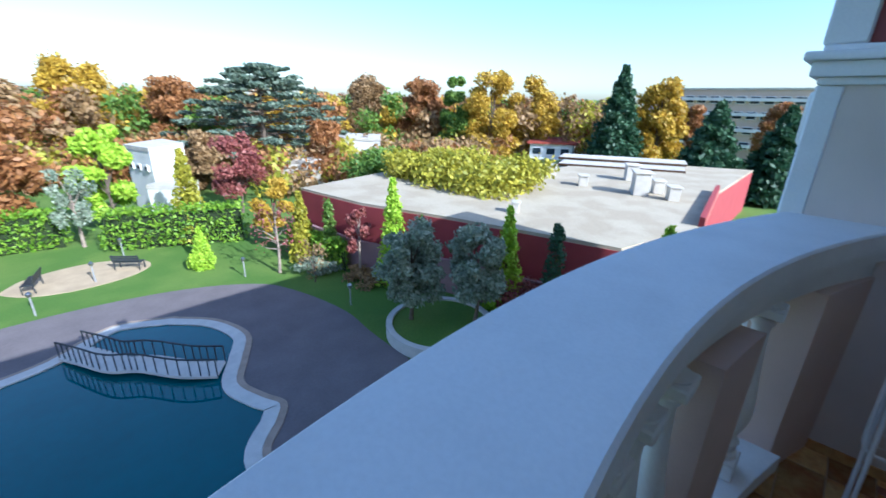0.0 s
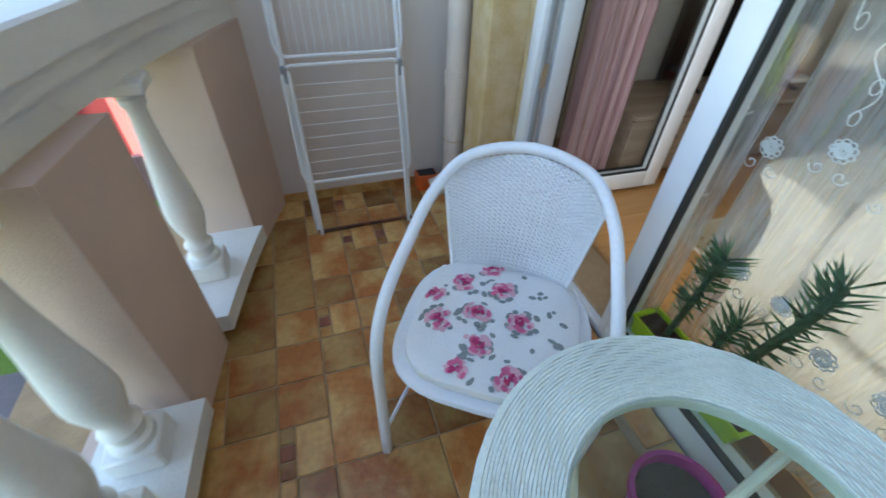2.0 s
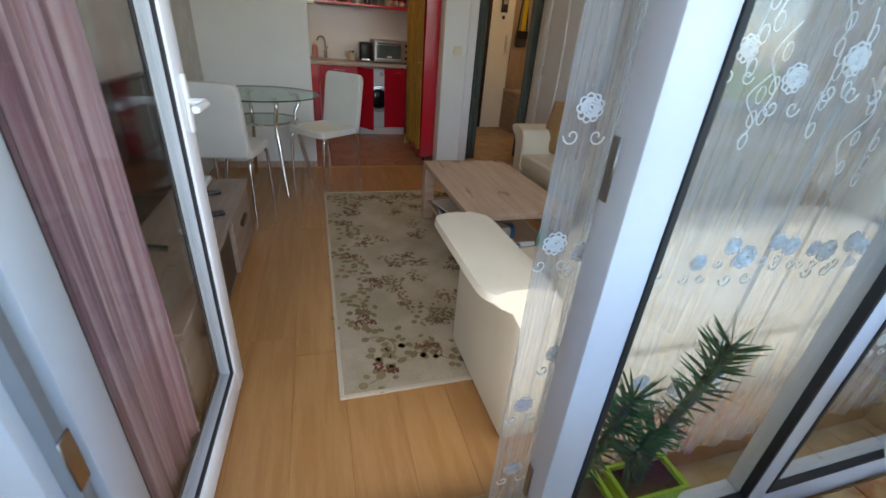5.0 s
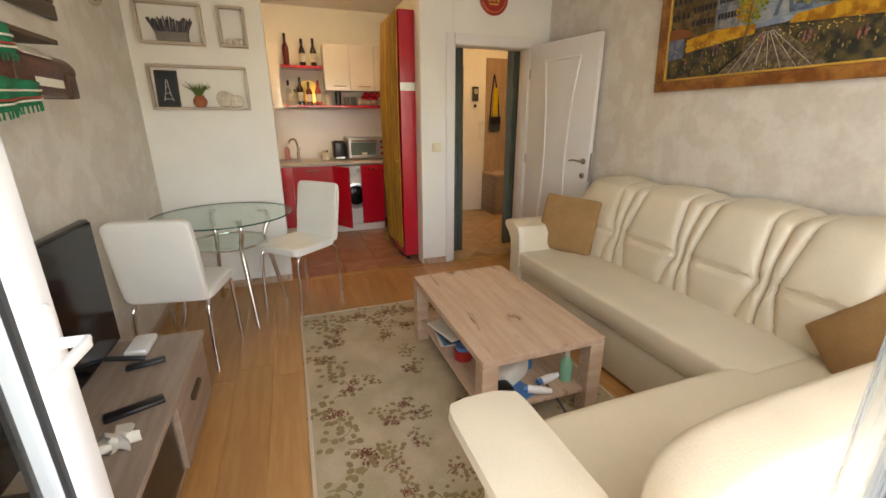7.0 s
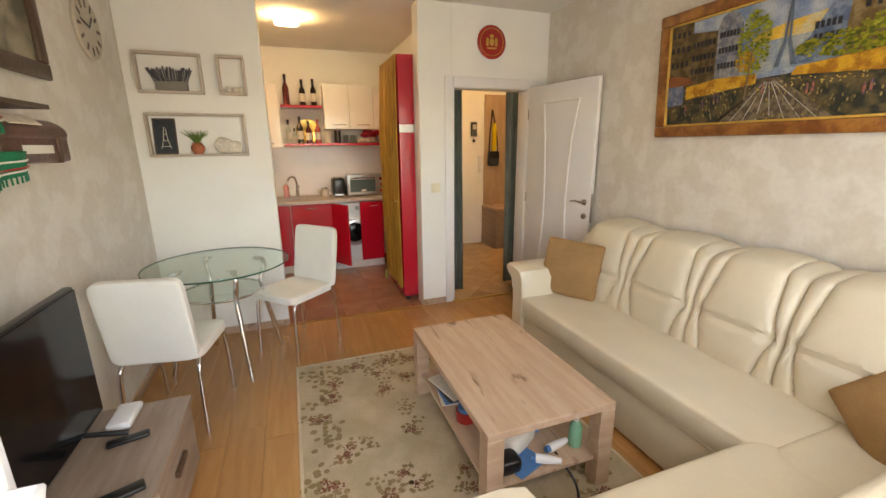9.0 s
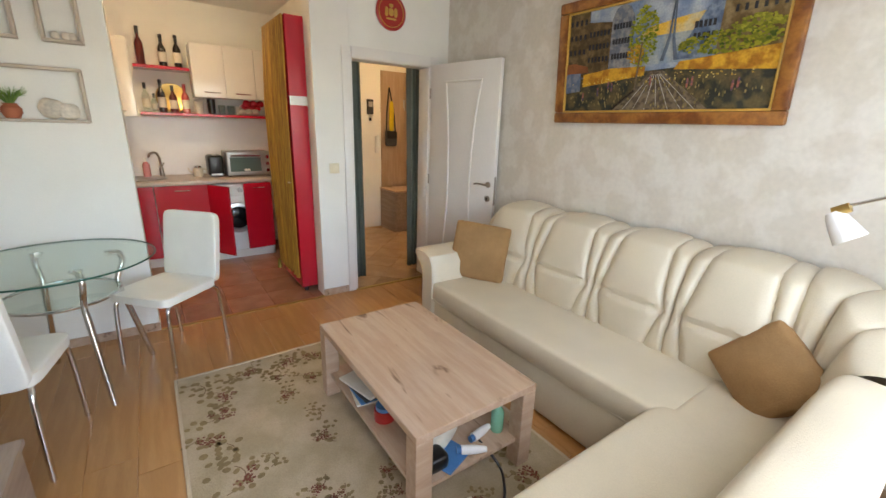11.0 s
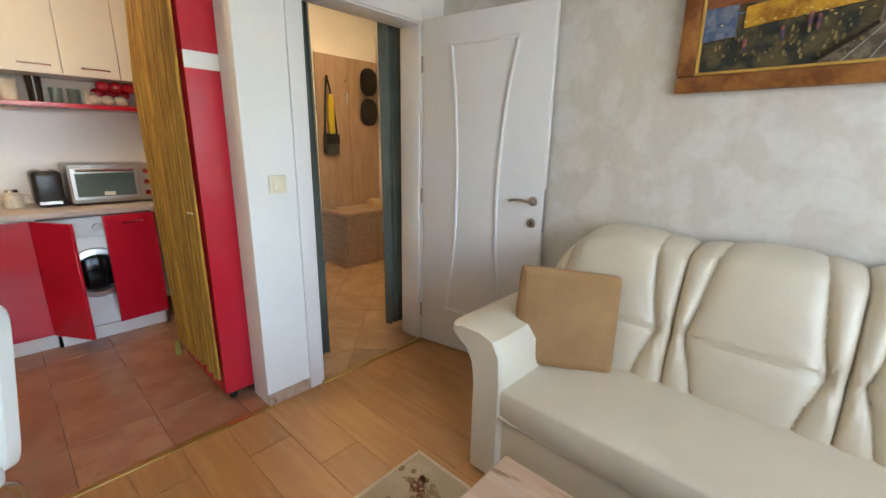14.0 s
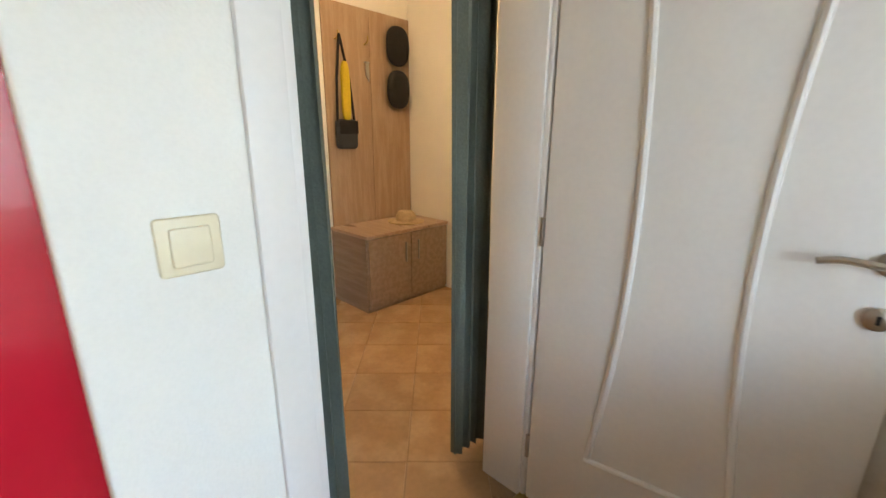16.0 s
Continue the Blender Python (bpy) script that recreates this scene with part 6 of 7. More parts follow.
def bloom(bm, x, y, s, n, r0, r1, lift):
    for k in range(n):
        a, c = rf.uniform(0, 6.28), s * rf.uniform(r0, r1)
        px, py = x + c * math.cos(a), y + c * math.sin(a)
        if math.hypot(px, py) > 0.207:
            continue
        l, w = s * rf.uniform(0.14, 0.26), s * rf.uniform(0.18, 0.40)
        pts = [(px + l * math.cos(t) * math.cos(a) - w * math.sin(t) * math.sin(a), py + l * math.cos(t) * math.sin(a) + w * math.sin(t) * math.cos(a)) for t in [6.28 * q / 7 for q in range(7)]]
        bm.faces.new([bm.verts.new((u, v + 0.02, top(u, v) + lift + 0.0003 * (k % 4))) for u, v in pts])


spots = []
while len(spots) < 13:
    x, y = rf.uniform(-0.2, 0.2), rf.uniform(-0.2, 0.2)
    if math.hypot(x, y) < 0.205 and all(math.hypot(x - a, y - b) > 0.088 for a, b in spots):
        spots.append((x, y))
cols = {"pink": mat("print_pink", (0.62, 0.13, 0.25), 0.9, 0.1), "rose": mat("print_rose", (0.42, 0.03, 0.12), 0.9, 0.1), "leaf": mat("print_grey_green", (0.24, 0.27, 0.26), 0.9, 0.1), "pale": mat("print_pale_pink", (0.72, 0.40, 0.46), 0.9, 0.1)}
for key, n, r0, r1, lift, s in (("leaf", 11, 0.85, 1.6, 0.0012, 0.036), ("pale", 16, 0.4, 1.0, 0.0024, 0.036), ("pink", 12, 0.3, 0.95, 0.0036, 0.032), ("rose", 7, 0.0, 0.6, 0.0048, 0.026)):
    bm = bmesh.new()
    for i, (x, y) in enumerate(spots):
        if key == "leaf" or i % 5:
            bloom(bm, x, y, s, n, r0, r1, lift)
    tagged(part("printed_flowers" if key != "leaf" else "printed_leaves", bm, cols[key], cush, flat=True), kind="stuff")

# round balcony table with a glass middle
bt = thing("round_balcony_table", pose(1.60, -0.47, BZ), "round pale green woven table with a glass top", "garden table")
part("woven_ring", LA([(0.215, 0.685), (0.335, 0.685), (0.35, 0.693), (0.35, 0.705), (0.335, 0.712), (0.215, 0.712)], n=48), M["table_weave"], bt)
bm = bmesh.new()
for k in range(21):
    tube(bm, [(x, y, z + 0.0022 * math.sin(i * 1.57 + k * 1.57)) for i, (x, y, z) in enumerate(arc(0, 0, 0.713, 0.222 + 0.0058 * k, 0, 360, 120))], 0.0034, 4)
tagged(part("woven_strands", bm, M["table_weave"], bt), kind="stuff")
part("glass_top", LA([(0, 0.706), (0.226, 0.706), (0.228, 0.709), (0.226, 0.712), (0, 0.712)], n=48), M["table_glass"], bt).visible_shadow = False
part("lower_ring", T(arc(0, 0, 0.32, 0.15, 0, 360, 28), 0.009, 6), M["cream_metal"], bt)
for a in (20, 110, 200, 290):
    c, s = math.cos(radians(a)), math.sin(radians(a))
    part("leg", T(smooth_path([(c * 0.26, s * 0.26, 0.69), (c * 0.19, s * 0.19, 0.45), (c * 0.15, s * 0.15, 0.32), (c * 0.18, s * 0.18, 0.15), (c * 0.25, s * 0.25, 0.0)]), 0.011, 8), M["cream_metal"], bt)
    part("scroll", T([(c * (0.06 + 0.04 * math.cos(t * 0.5)), s * (0.06 + 0.04 * math.cos(t * 0.5)), 0.32 + 0.04 * math.sin(t * 0.5)) for t in range(13)], 0.005, 5), M["cream_metal"], bt)

for k in range(12):
    a = radians(30 * k)
    part("lattice_loop", T(arc(0.085 * math.cos(a), 0.085 * math.sin(a), 0.325, 0.062, 0, 360, 18), 0.005, 5), M["cream_metal"], bt)

# folded drying rack leaning on the side wall
dr = thing("drying_rack", pose(-0.13, -0.705, BZ), "white folded clothes drying rack leaning on the wall", "drying rack")
LX = lambda z: -0.005 - 0.235 * z
RZ = lambda z, d=0.0: (LX(z) + d, z)


def rack_frame(y0, y1, z0, z1, d, r, name):
    pts = [(y0, z0 + 0.05), (y0, z1 - 0.04), (y0 + 0.012, z1 - 0.01), (y0 + 0.04, z1), (y1 - 0.04, z1), (y1 - 0.012, z1 - 0.01), (y1, z1 - 0.04), (y1, z0 + 0.05), (y1 - 0.012, z0 + 0.012), (y1 - 0.04, z0), (y0 + 0.04, z0), (y0 + 0.012, z0 + 0.012), (y0, z0 + 0.05)]
    part(name, T([(LX(z) + d, y, z) for y, z in pts], r, 8), M["wire_white"], dr)


rack_frame(-0.26, 0.26, 0.26, 0.76, 0.012, 0.008, "lower_wing")
rack_frame(-0.27, 0.27, 0.79, 1.29, 0.0, 0.008, "upper_wing")
for y in (-0.25, 0.25):
    part("leg", T([(LX(1.28) - 0.0, y * 1.02, 1.26), (LX(0.78), y, 0.78), (LX(0.0), y * 0.97, 0.0)], 0.009, 8), M["wire_white"], dr)
    part("leg", T([(LX(0.76) + 0.02, y * 0.93, 0.74), (LX(0.0) + 0.03, y * 0.90, 0.0)], 0.008, 8), M["wire_white"], dr)
    part("hinge", B(LX(0.76) - 0.008, y - 0.014, 0.69, LX(0.76) + 0.026, y + 0.014, 0.76, 0.004), M["pvc_grey"], dr, "grey plastic joint")
part("foot_bar", T([(LX(0.0) + 0.012, -0.245, 0.010), (LX(0.0) + 0.012, 0.245, 0.010)], 0.009, 8), M["rust"], dr, "rusty foot tube")
for k in range(15):
    z = 0.30 + 0.055 * k
    if k < 8:
        part("wire", T([(LX(z) + 0.012, -0.255, z), (LX(z) + 0.012, 0.255, z)], 0.0018, 5), M["wire_white"], dr)
    y = -0.245 + 0.035 * k
    part("wire", T([(LX(0.80), y, 0.80), (LX(1.28), y, 1.28)], 0.0018, 5), M["wire_white"], dr)

# drain pipe in the corner
dp = thing("drain_pipe", pose(-0.31, -0.17, BZ), "beige plastic drain pipe with a bent foot", "drain pipe")
part("pipe", T([(0, 0, 0.16), (0, 0, 4.3)], 0.055, 16), M["pipe"], dp)
part("elbow", T(smooth_path([(0, 0, 0.17), (0.0, -0.01, 0.10), (-0.01, -0.06, 0.055), (-0.02, -0.11, 0.03)]), 0.056, 16), M["pipe"], dp)
for z in (0.62, 1.5):
    part("collar", T([(0, 0, z), (0, 0, z + 0.07)], 0.062, 16), M["pipe"], dp)
part("wire_tie", T(arc(0, 0, 0.34, 0.058, 0, 360, 20), 0.003, 5), M["straw"], dp)
tub = thing("orange_tub", pose(-0.40, -0.30, BZ), "small orange plastic tub in the corner", "tub")
part("wall", B(-0.04, -0.06, 0, 0.05, 0.06, 0.10, 0.01, 2), M["orange_plastic"], tub)
# tub is solid; a black plate on top stands for its shaded inside
part("opening", B(-0.03, -0.05, 0.0985, 0.04, 0.05, 0.1015), M["black"], tub)

# plants behind the window glass
def spiny(bm, pts, r):
    line = smooth_path(pts, 7)
    tube(bm, line, r, 9, r * 0.8)


def spiny_plant(x, y, stems, label):
    p = thing("spiny_plant", pose(x, y, 0.004), label, "potted plant", "potted plants behind the window")
    part("planter", ring_grid(bmesh.new(), [[(a * s, b * s2, z) for a, b in ((-0.10, -0.05), (0.10, -0.05), (0.10, 0.05), (-0.10, 0.05))] for s, s2, z in ((0.85, 0.85, 0), (1.0, 1.0, 0.12), (1.08, 1.12, 0.121), (1.08, 1.12, 0.135), (0.95, 0.95, 0.135), (0.95, 0.95, 0.11))]), M["lime"], p, "lime green plastic planter")
    part("soil", B(-0.094, -0.046, 0.10, 0.094, 0.046, 0.118), M["soil"], p)
    for line, r in stems:
        pts = smooth_path(line, 7)
        part("stem", T(pts, r, 9, r * 0.85), M["cactus"], p)
        bm = bmesh.new()
        n = len(pts)
        for i in range(n // 3, n):
            t = (i - n // 3) / (n - n // 3)
            for k in range(9):
                a = rf.uniform(0, 6.28)
                l = (0.06 + 0.03 * t) * rf.uniform(0.8, 1.2)
                d = Vector((math.cos(a), math.sin(a), 0.15 + 0.8 * t)).normalized()
                s = d.orthogonal().normalized() * 0.0032
                o = Vector(pts[i])
                b = [bm.verts.new(v) for v in (o + s, o - s, o + d * l * 0.6 - s * 0.9, o + d * l, o + d * l * 0.6 + s * 0.9)]
                bm.faces.new(b)
        part("leaf_whorl", bm, M["spine"], p, "narrow dark green leaves")
    return p


spiny_plant(1.04, 0.125, [([(0.0, 0, 0.11), (0.01, 0.0, 0.25), (0.03, -0.02, 0.42), (0.045, -0.03, 0.52)], 0.012)], "short spiny leaved plant in a lime planter")
spiny_plant(1.285, 0.125, [([(-0.03, 0, 0.11), (-0.02, 0.0, 0.30), (0.02, -0.02, 0.52), (0.03, -0.03, 0.64)], 0.014), ([(-0.07, 0, 0.11), (-0.10, -0.01, 0.26), (-0.08, -0.02, 0.38)], 0.010)], "tall spiny leaved plant in a lime planter")
mp = thing("magenta_pot", pose(1.46, -0.17, BZ), "magenta plastic plant pot with dry soil", "plant pot")
part("pot", LA([(0, 0), (0.085, 0), (0.115, 0.17), (0.125, 0.172), (0.125, 0.195), (0.112, 0.195), (0.105, 0.16), (0, 0.16)], n=28), M["magenta"], mp)
part("soil", LA([(0, 0.16), (0.105, 0.16), (0.09, 0.172), (0, 0.176)], n=20), M["soil"], mp)
solid("bundled_cloth", PAD(0, 0, 0.09, 0.13, 0.10, 0.09, 0.7, 22, 12, lambda p: p * (1 + 0.12 * math.sin(6 * math.atan2(p.y, p.x)))), mat("printed_bundle", (0.55, 0.40, 0.42), 0.9, 0.2, 30, 90, 0.2, second=(0.35, 0.06, 0.12)), "bundled printed cushion on the balcony floor", "cushion", loc=pose(1.80, -0.20, BZ))

# ---- garden and distance ----
def polar(b, d):
    """Plan place at bearing b (degrees, anticlockwise from +y) and d metres from the balcony."""
    return 1.97 - math.sin(radians(b)) * d, -1.29 + math.cos(radians(b)) * d


S("ground", B(-3000, -3000, GZ - 0.3, 3000, 3000, GZ), M["grass"], "mown green lawn reaching into the distance", "ground")
patio = [(-6.0, -0.2), (-6.3, -6.0), (-6.45, -12.8), (-6.7, -15.7), (-6.1, -19.0), (-4.9, -21.2), (-1.5, -23.0), (3.5, -23.6), (10, -22.6), (16, -18), (20, -10), (20, -0.2)]
S("patio", extrude_xy(bmesh.new(), [(p.x, p.y) for p in smooth_path([(x, y, 0) for x, y in patio], 5)], GZ - 0.1, GZ + 0.02), M["patio"], "dark grey paved pool terrace", "pavement")
edge = smooth_path([(x, y, 0) for x, y in ((-1.1, -20.1), (-2.4, -18.6), (-2.9, -16.6), (-2.2, -15.0), (-1.6, -13.8), (-1.85, -12.7), (-2.15, -11.9), (-1.75, -11.2), (-0.95, -10.3), (-0.9, -8.8), (0.2, -6.8), (3.5, -5.6), (8.5, -6.8), (11, -11.5), (9, -16.5), (5.2, -18.9), (3.0, -19.6), (0.9, -20.9), (-1.1, -20.1))], 6)[:-1]


def inset(line, d):
    n, out = len(line), []
    for i, p in enumerate(line):
        t = (line[(i + 1) % n] - line[i - 1]).normalized()
        out.append(p + Vector((t.y, -t.x, 0)) * d)
    return out


def band(bm, a, b, z0, z1):
    n = len(a)
    rings = [[(p.x, p.y, z) for p, z in ((a[i % n], z0), (a[i % n], z1), (b[i % n], z1), (b[i % n], z0))] for i in range(n + 1)]
    return ring_grid(bm, rings, caps=False)


e1, e2 = inset(edge, 0.22), inset(edge, 0.66)
pool = thing("pool", pose(0, 0, 0), "curved swimming pool with pale stone coping", "pool", kind="structure")
part("tan_coping", band(bmesh.new(), edge, e1, GZ, GZ + 0.06), M["tan_stone"], pool)
part("pale_coping", band(bmesh.new(), e1, e2, GZ, GZ + 0.09), M["pale_stone"], pool)
part("water", extrude_xy(bmesh.new(), [(p.x, p.y) for p in inset(edge, 0.64)], GZ + 0.021, GZ + 0.035), M["water"], pool, "still teal pool water")
br = thing("pool_footbridge", pose(0.5, -16.7, GZ), "low curved footbridge with dark iron railings", "footbridge")
curve = smooth_path([(-1.75, 1.9, 0.12), (-0.9, 1.25, 0.2), (0.0, 0.0, 0.22), (0.7, -0.6, 0.22), (1.2, -1.6, 0.2), (1.7, -2.7, 0.12)], 8)
for s in (-1, 1):
    side = []
    for i, p in enumerate(curve):
        t = (curve[min(i + 1, len(curve) - 1)] - curve[max(i - 1, 0)]).normalized()
        side.append(p + Vector((-t.y, t.x, 0)) * 0.4 * s)
    part("handrail", T([p + Vector((0, 0, 0.68)) for p in side], 0.035, 6), M["iron"], br)
    part("edge_beam", T([p for p in side], 0.06, 6), M["pale_stone"], br)
    for p in side[::2]:
        part("baluster", T([p, p + Vector((0, 0, 0.68))], 0.022, 5), M["iron"], br)
rows = []
for i, p in enumerate(curve):
    t = (curve[min(i + 1, len(curve) - 1)] - curve[max(i - 1, 0)]).normalized()
    o = Vector((-t.y, t.x, 0)) * 0.45
    rows.append([p - o, p + o, p + o + Vector((0, 0, 0.06)), p - o + Vector((0, 0, 0.06))])
part("deck", ring_grid(bmesh.new(), rows), M["pale_stone"], br)
S("sand_bed", extrude_xy(bmesh.new(), [(p.x, p.y) for p in smooth_path([(x, y, 0) for x, y in ((4.2, -27.8), (3.2, -26.6), (1.5, -26.0), (-0.6, -26.3), (-1.8, -27.4), (-1.4, -28.8), (0.6, -29.8), (3.0, -29.3), (4.2, -27.8))], 5)[:-1]], GZ - 0.1, GZ + 0.015), M["sand"], "pale sandy seating area in the lawn", "gravel")


def bench(m):
    b = thing("garden_bench", m, "dark iron garden bench on the sand", "bench", "garden benches")
    for k in range(4):
        part("seat_slat", B(-0.7, -0.2 + 0.11 * k, 0.42, 0.7, -0.11 + 0.11 * k, 0.45), M["iron"], b)
    for k in range(3):
        part("back_slat", B(-0.7, 0.24 + 0.03 * k, 0.52 + 0.12 * k, 0.7, 0.27 + 0.03 * k, 0.61 + 0.12 * k), M["iron"], b)
    for x in (-0.62, 0.62):
        part("end_frame", T([(x, -0.2, 0), (x, -0.2, 0.44), (x, 0.24, 0.44), (x, 0.32, 0.88)], 0.03, 6), M["iron"], b)
        part("leg", T([(x, 0.26, 0), (x, 0.22, 0.44)], 0.03, 6), M["iron"], b)
    return b


bn = bench(pose(2.95, -27.5, GZ + 0.015, 0, 0, 75))
copy_thing(bn, pose(-0.9, -27.5, GZ + 0.015, 0, 0, -40))


def lawn_lamp(x, y):
    l = thing("garden_lamp", pose(x, y, GZ), "short green grey garden lamp post", "garden lamp", "garden lamps")
    part("post", T([(0, 0, 0), (0, 0, 0.9)], 0.035, 8), M["pvc_grey"], l)
    part("head", LA([(0, 0.88), (0.09, 0.9), (0.11, 1.02), (0.05, 1.1), (0, 1.12)], n=12), M["steel"], l)
    return l


l0 = lawn_lamp(-4.95, -22.4)
for x, y in ((3.0, -24.1), (-7.2, -16.0), (0.7, -26.6), (-1.0, -30.0)):
    copy_thing(l0, pose(x, y, GZ))


def foliage(clumps, per, size, seed, flat=1.0):
    """Many small leaves in the shells of the clumps (x, y, z, radius, height)."""
    r = np.random.default_rng(seed)
    V, F = [], []
    for cx, cy, cz, rad, hz in clumps:
        n = per
        d = r.normal(size=(n, 3))
        d /= np.linalg.norm(d, axis=1)[:, None]
        c = d * (r.random(n)[:, None] ** 0.45) * (rad, rad, hz) * (0.85 + 0.3 * r.random((n, 1))) + (cx, cy, cz)
        a, b = r.normal(size=(n, 3)), r.normal(size=(n, 3))
        a[:, 2] *= flat
        b[:, 2] *= flat
        a /= np.linalg.norm(a, axis=1)[:, None]
        b -= a * (a * b).sum(1)[:, None]
        b /= np.linalg.norm(b, axis=1)[:, None]
        s = size * (0.6 + 0.8 * r.random((n, 1)))
        q = np.stack([c - a * s, c - b * s * 0.55, c + a * s, c + b * s * 0.55], 1)
        F.append(np.arange(4 * n).reshape(-1, 4) + sum(len(v) for v in V))
        V.append(q.reshape(-1, 3))
    return np.concatenate(V), np.concatenate(F)


def leaf_part(name, clumps, per, size, seed, material, parent, flat=1.0):
    V, F = foliage(clumps, per, size, seed, flat)
    me = bpy.data.meshes.new(name)
    me.from_pydata(V.tolist(), [], F.tolist())
    me.materials.append(material)
    ob = new(name, me)
    ob.parent = parent
    return ob


def tree(name, x, y, h, r, key, label, seed, bare=0.3, n=16, per=260, size=0.16, bark="bark", z=GZ, rise=1.0):
    """A broad tree: tapered trunk, limbs and a crown of leafy clumps."""
    q = random.Random(seed)
    t = thing(name, pose(x, y, z), label, "tree", "trees in the garden")
    part("trunk", T(smooth_path([(0, 0, 0), (0.04 * h * q.uniform(-.3, .3), 0.02 * h, h * bare), (0, 0.03 * h * q.uniform(-1, 1), h * 0.75)]), h * 0.022, 8, h * 0.006), M[bark], t)
    cl = []
    for k in range(n):
        a, v = k * 2.4 + q.random(), q.random()
        rad = r * (0.35 + 0.55 * math.sin(math.pi * min(1, 0.25 + 0.7 * v))) * q.uniform(0.7, 1.0)
        c = (rad * 0.8 * math.cos(a), rad * 0.8 * math.sin(a), h * (bare + (0.92 - bare) * v))
        cl.append((*c, r * q.uniform(0.22, 0.42), r * q.uniform(0.18, 0.38) * rise))
        if k < 9:
            part("limb", T([(0, 0, h * bare * 0.9 + 0.3 * v * h), (c[0] * 0.5, c[1] * 0.5, c[2] * 0.92), c], h * 0.008, 5, h * 0.002), M[bark], t)
    if per:
        leaf_part("crown", cl, per, size, seed, L_[key], t)
    return t


def conifer(name, x, y, h, r, key, label, seed, tiers=12, per=210, size=0.13, z=GZ, columnar=False):
    q = random.Random(seed)
    t = thing(name, pose(x, y, z), label, "tree", "conifers in the garden")
    part("trunk", T([(0, 0, 0), (0, 0, h * 0.95)], h * 0.018, 7, h * 0.003), M["bark"], t)
    cl = []
    for k in range(tiers):
        v = (k + 0.3) / tiers
        rr_ = r * ((1 - v) ** 0.8 if not columnar else math.sin(math.pi * (0.12 + 0.86 * v)) ** 0.6)
        m = max(3, int(7 * (1 - v)))
        for j in range(m):
            a = j * 2 * math.pi / m + k * 1.3
            cl.append((rr_ * 0.62 * math.cos(a), rr_ * 0.62 * math.sin(a), h * (0.04 + 0.93 * v) + q.uniform(-0.1, 0.1), rr_ * 0.5 + 0.05, h / tiers * 0.75))
    leaf_part("crown", cl, max(20, per * 12 // len(cl)), size, seed, L_[key], t)
    return t


tree("bare_tree", -6.5, -21.7, 4.3, 1.6, "wine", "small leafless tree on the lawn", 1, 0.35, 26, 10, 0.08, "pale_bark")
tree("wine_red_tree", *polar(146.4, 20.6), 3.85, 0.75, "wine", "small dark red leaved tree by the wall", 2, 0.4, 12, 130, 0.10, "pale_bark")
tree("bare_shrub", -7.3, -19.4, 2.3, 0.9, "brown", "small bare reddish shrub on the lawn", 3, 0.15, 16, 16, 0.08)
conifer("golden_cypress", *polar(141.4, 19.4), 5.65, 0.95, "lime", "bright golden green conical cypress", 4, 14, 330, 0.10)
conifer("golden_cypress", *polar(124.6, 16.6), 5.1, 0.85, "lime", "bright green conical cypress by the red wall", 5, 13, 320, 0.10)
conifer("dark_cypress", *polar(117.8, 15.6), 4.8, 0.42, "dark", "slim dark green columnar cypress", 6, 12, 260, 0.08, columnar=True)
conifer("dark_cypress", *polar(150.4, 22.4), 3.95, 0.36, "green", "slim green columnar cypress on the lawn", 7, 12, 240, 0.08, columnar=True)
conifer("golden_cypress", *polar(137.3, 18.9), 3.85, 0.40, "green", "narrow green cypress by the wall", 17, 12, 240, 0.08)
conifer("round_conifer", -8.4, -22.6, 4.1, 0.85, "mixed", "yellow green conifer by the wall", 8, 10, 320, 0.11)
conifer("golden_cypress", -4.9, -30.5, 6.0, 1.3, "mixed", "yellow green cypress behind the hedge", 9, 12, 320, 0.13)
conifer("small_thuja", -4.2, -26.6, 1.9, 0.5, "lime", "small bright conical thuja on the lawn", 10, 8, 240, 0.08)
conifer("small_thuja", *polar(104.2, 15.0), 5.45, 0.9, "lime", "bright green conical thuja by the wall", 30, 10, 240, 0.1)
tree("lime_tree", *polar(174.0, 36), 7.2, 2.1, "lime", "bright yellow green broad tree", 11, 0.2, 20, 330, 0.2)
tree("grey_green_tree", 0.4, -33.3, 4.8, 1.6, "olive", "grey green young tree in front of the hedge", 12, 0.35, 14, 120, 0.11, "pale_bark")
tree("russet_tree", 4.2, -38, 9.5, 4.2, "rust", "large russet leaved tree", 13, 0.2, 24, 420, 0.2)
tree("russet_tree", 9.5, -37, 9.0, 4.0, "rust", "large russet leaved tree beside the hedge", 33, 0.2, 22, 420, 0.2)
tree("plum_tree", *polar(161, 36), 6.0, 2.4, "wine", "reddish brown leaved tree behind the hedge", 14, 0.3, 18, 260, 0.15)
tree("golden_bush_tree", -8.3, -25.9, 4.4, 1.3, "gold", "orange yellow leaved tree by the wall", 15, 0.25, 14, 200, 0.13)


def bush(name, x, y, z, rx, h, key, label, seed, n=12, per=160, size=0.09):
    q = random.Random(seed)
    t = thing(name, pose(x, y, z), label, "shrub", "garden shrubs")
    leaf_part("leaves", [(rx * 0.7 * q.uniform(-1, 1), rx * 0.7 * q.uniform(-1, 1), h * q.uniform(0.15, 0.75), rx * 0.45, h * 0.3) for _ in range(n)], per, size, seed, L_[key], t)
    part("stem", T([(0, 0, 0), (0, 0, h * 0.5)], 0.05, 6), M["bark"], t)


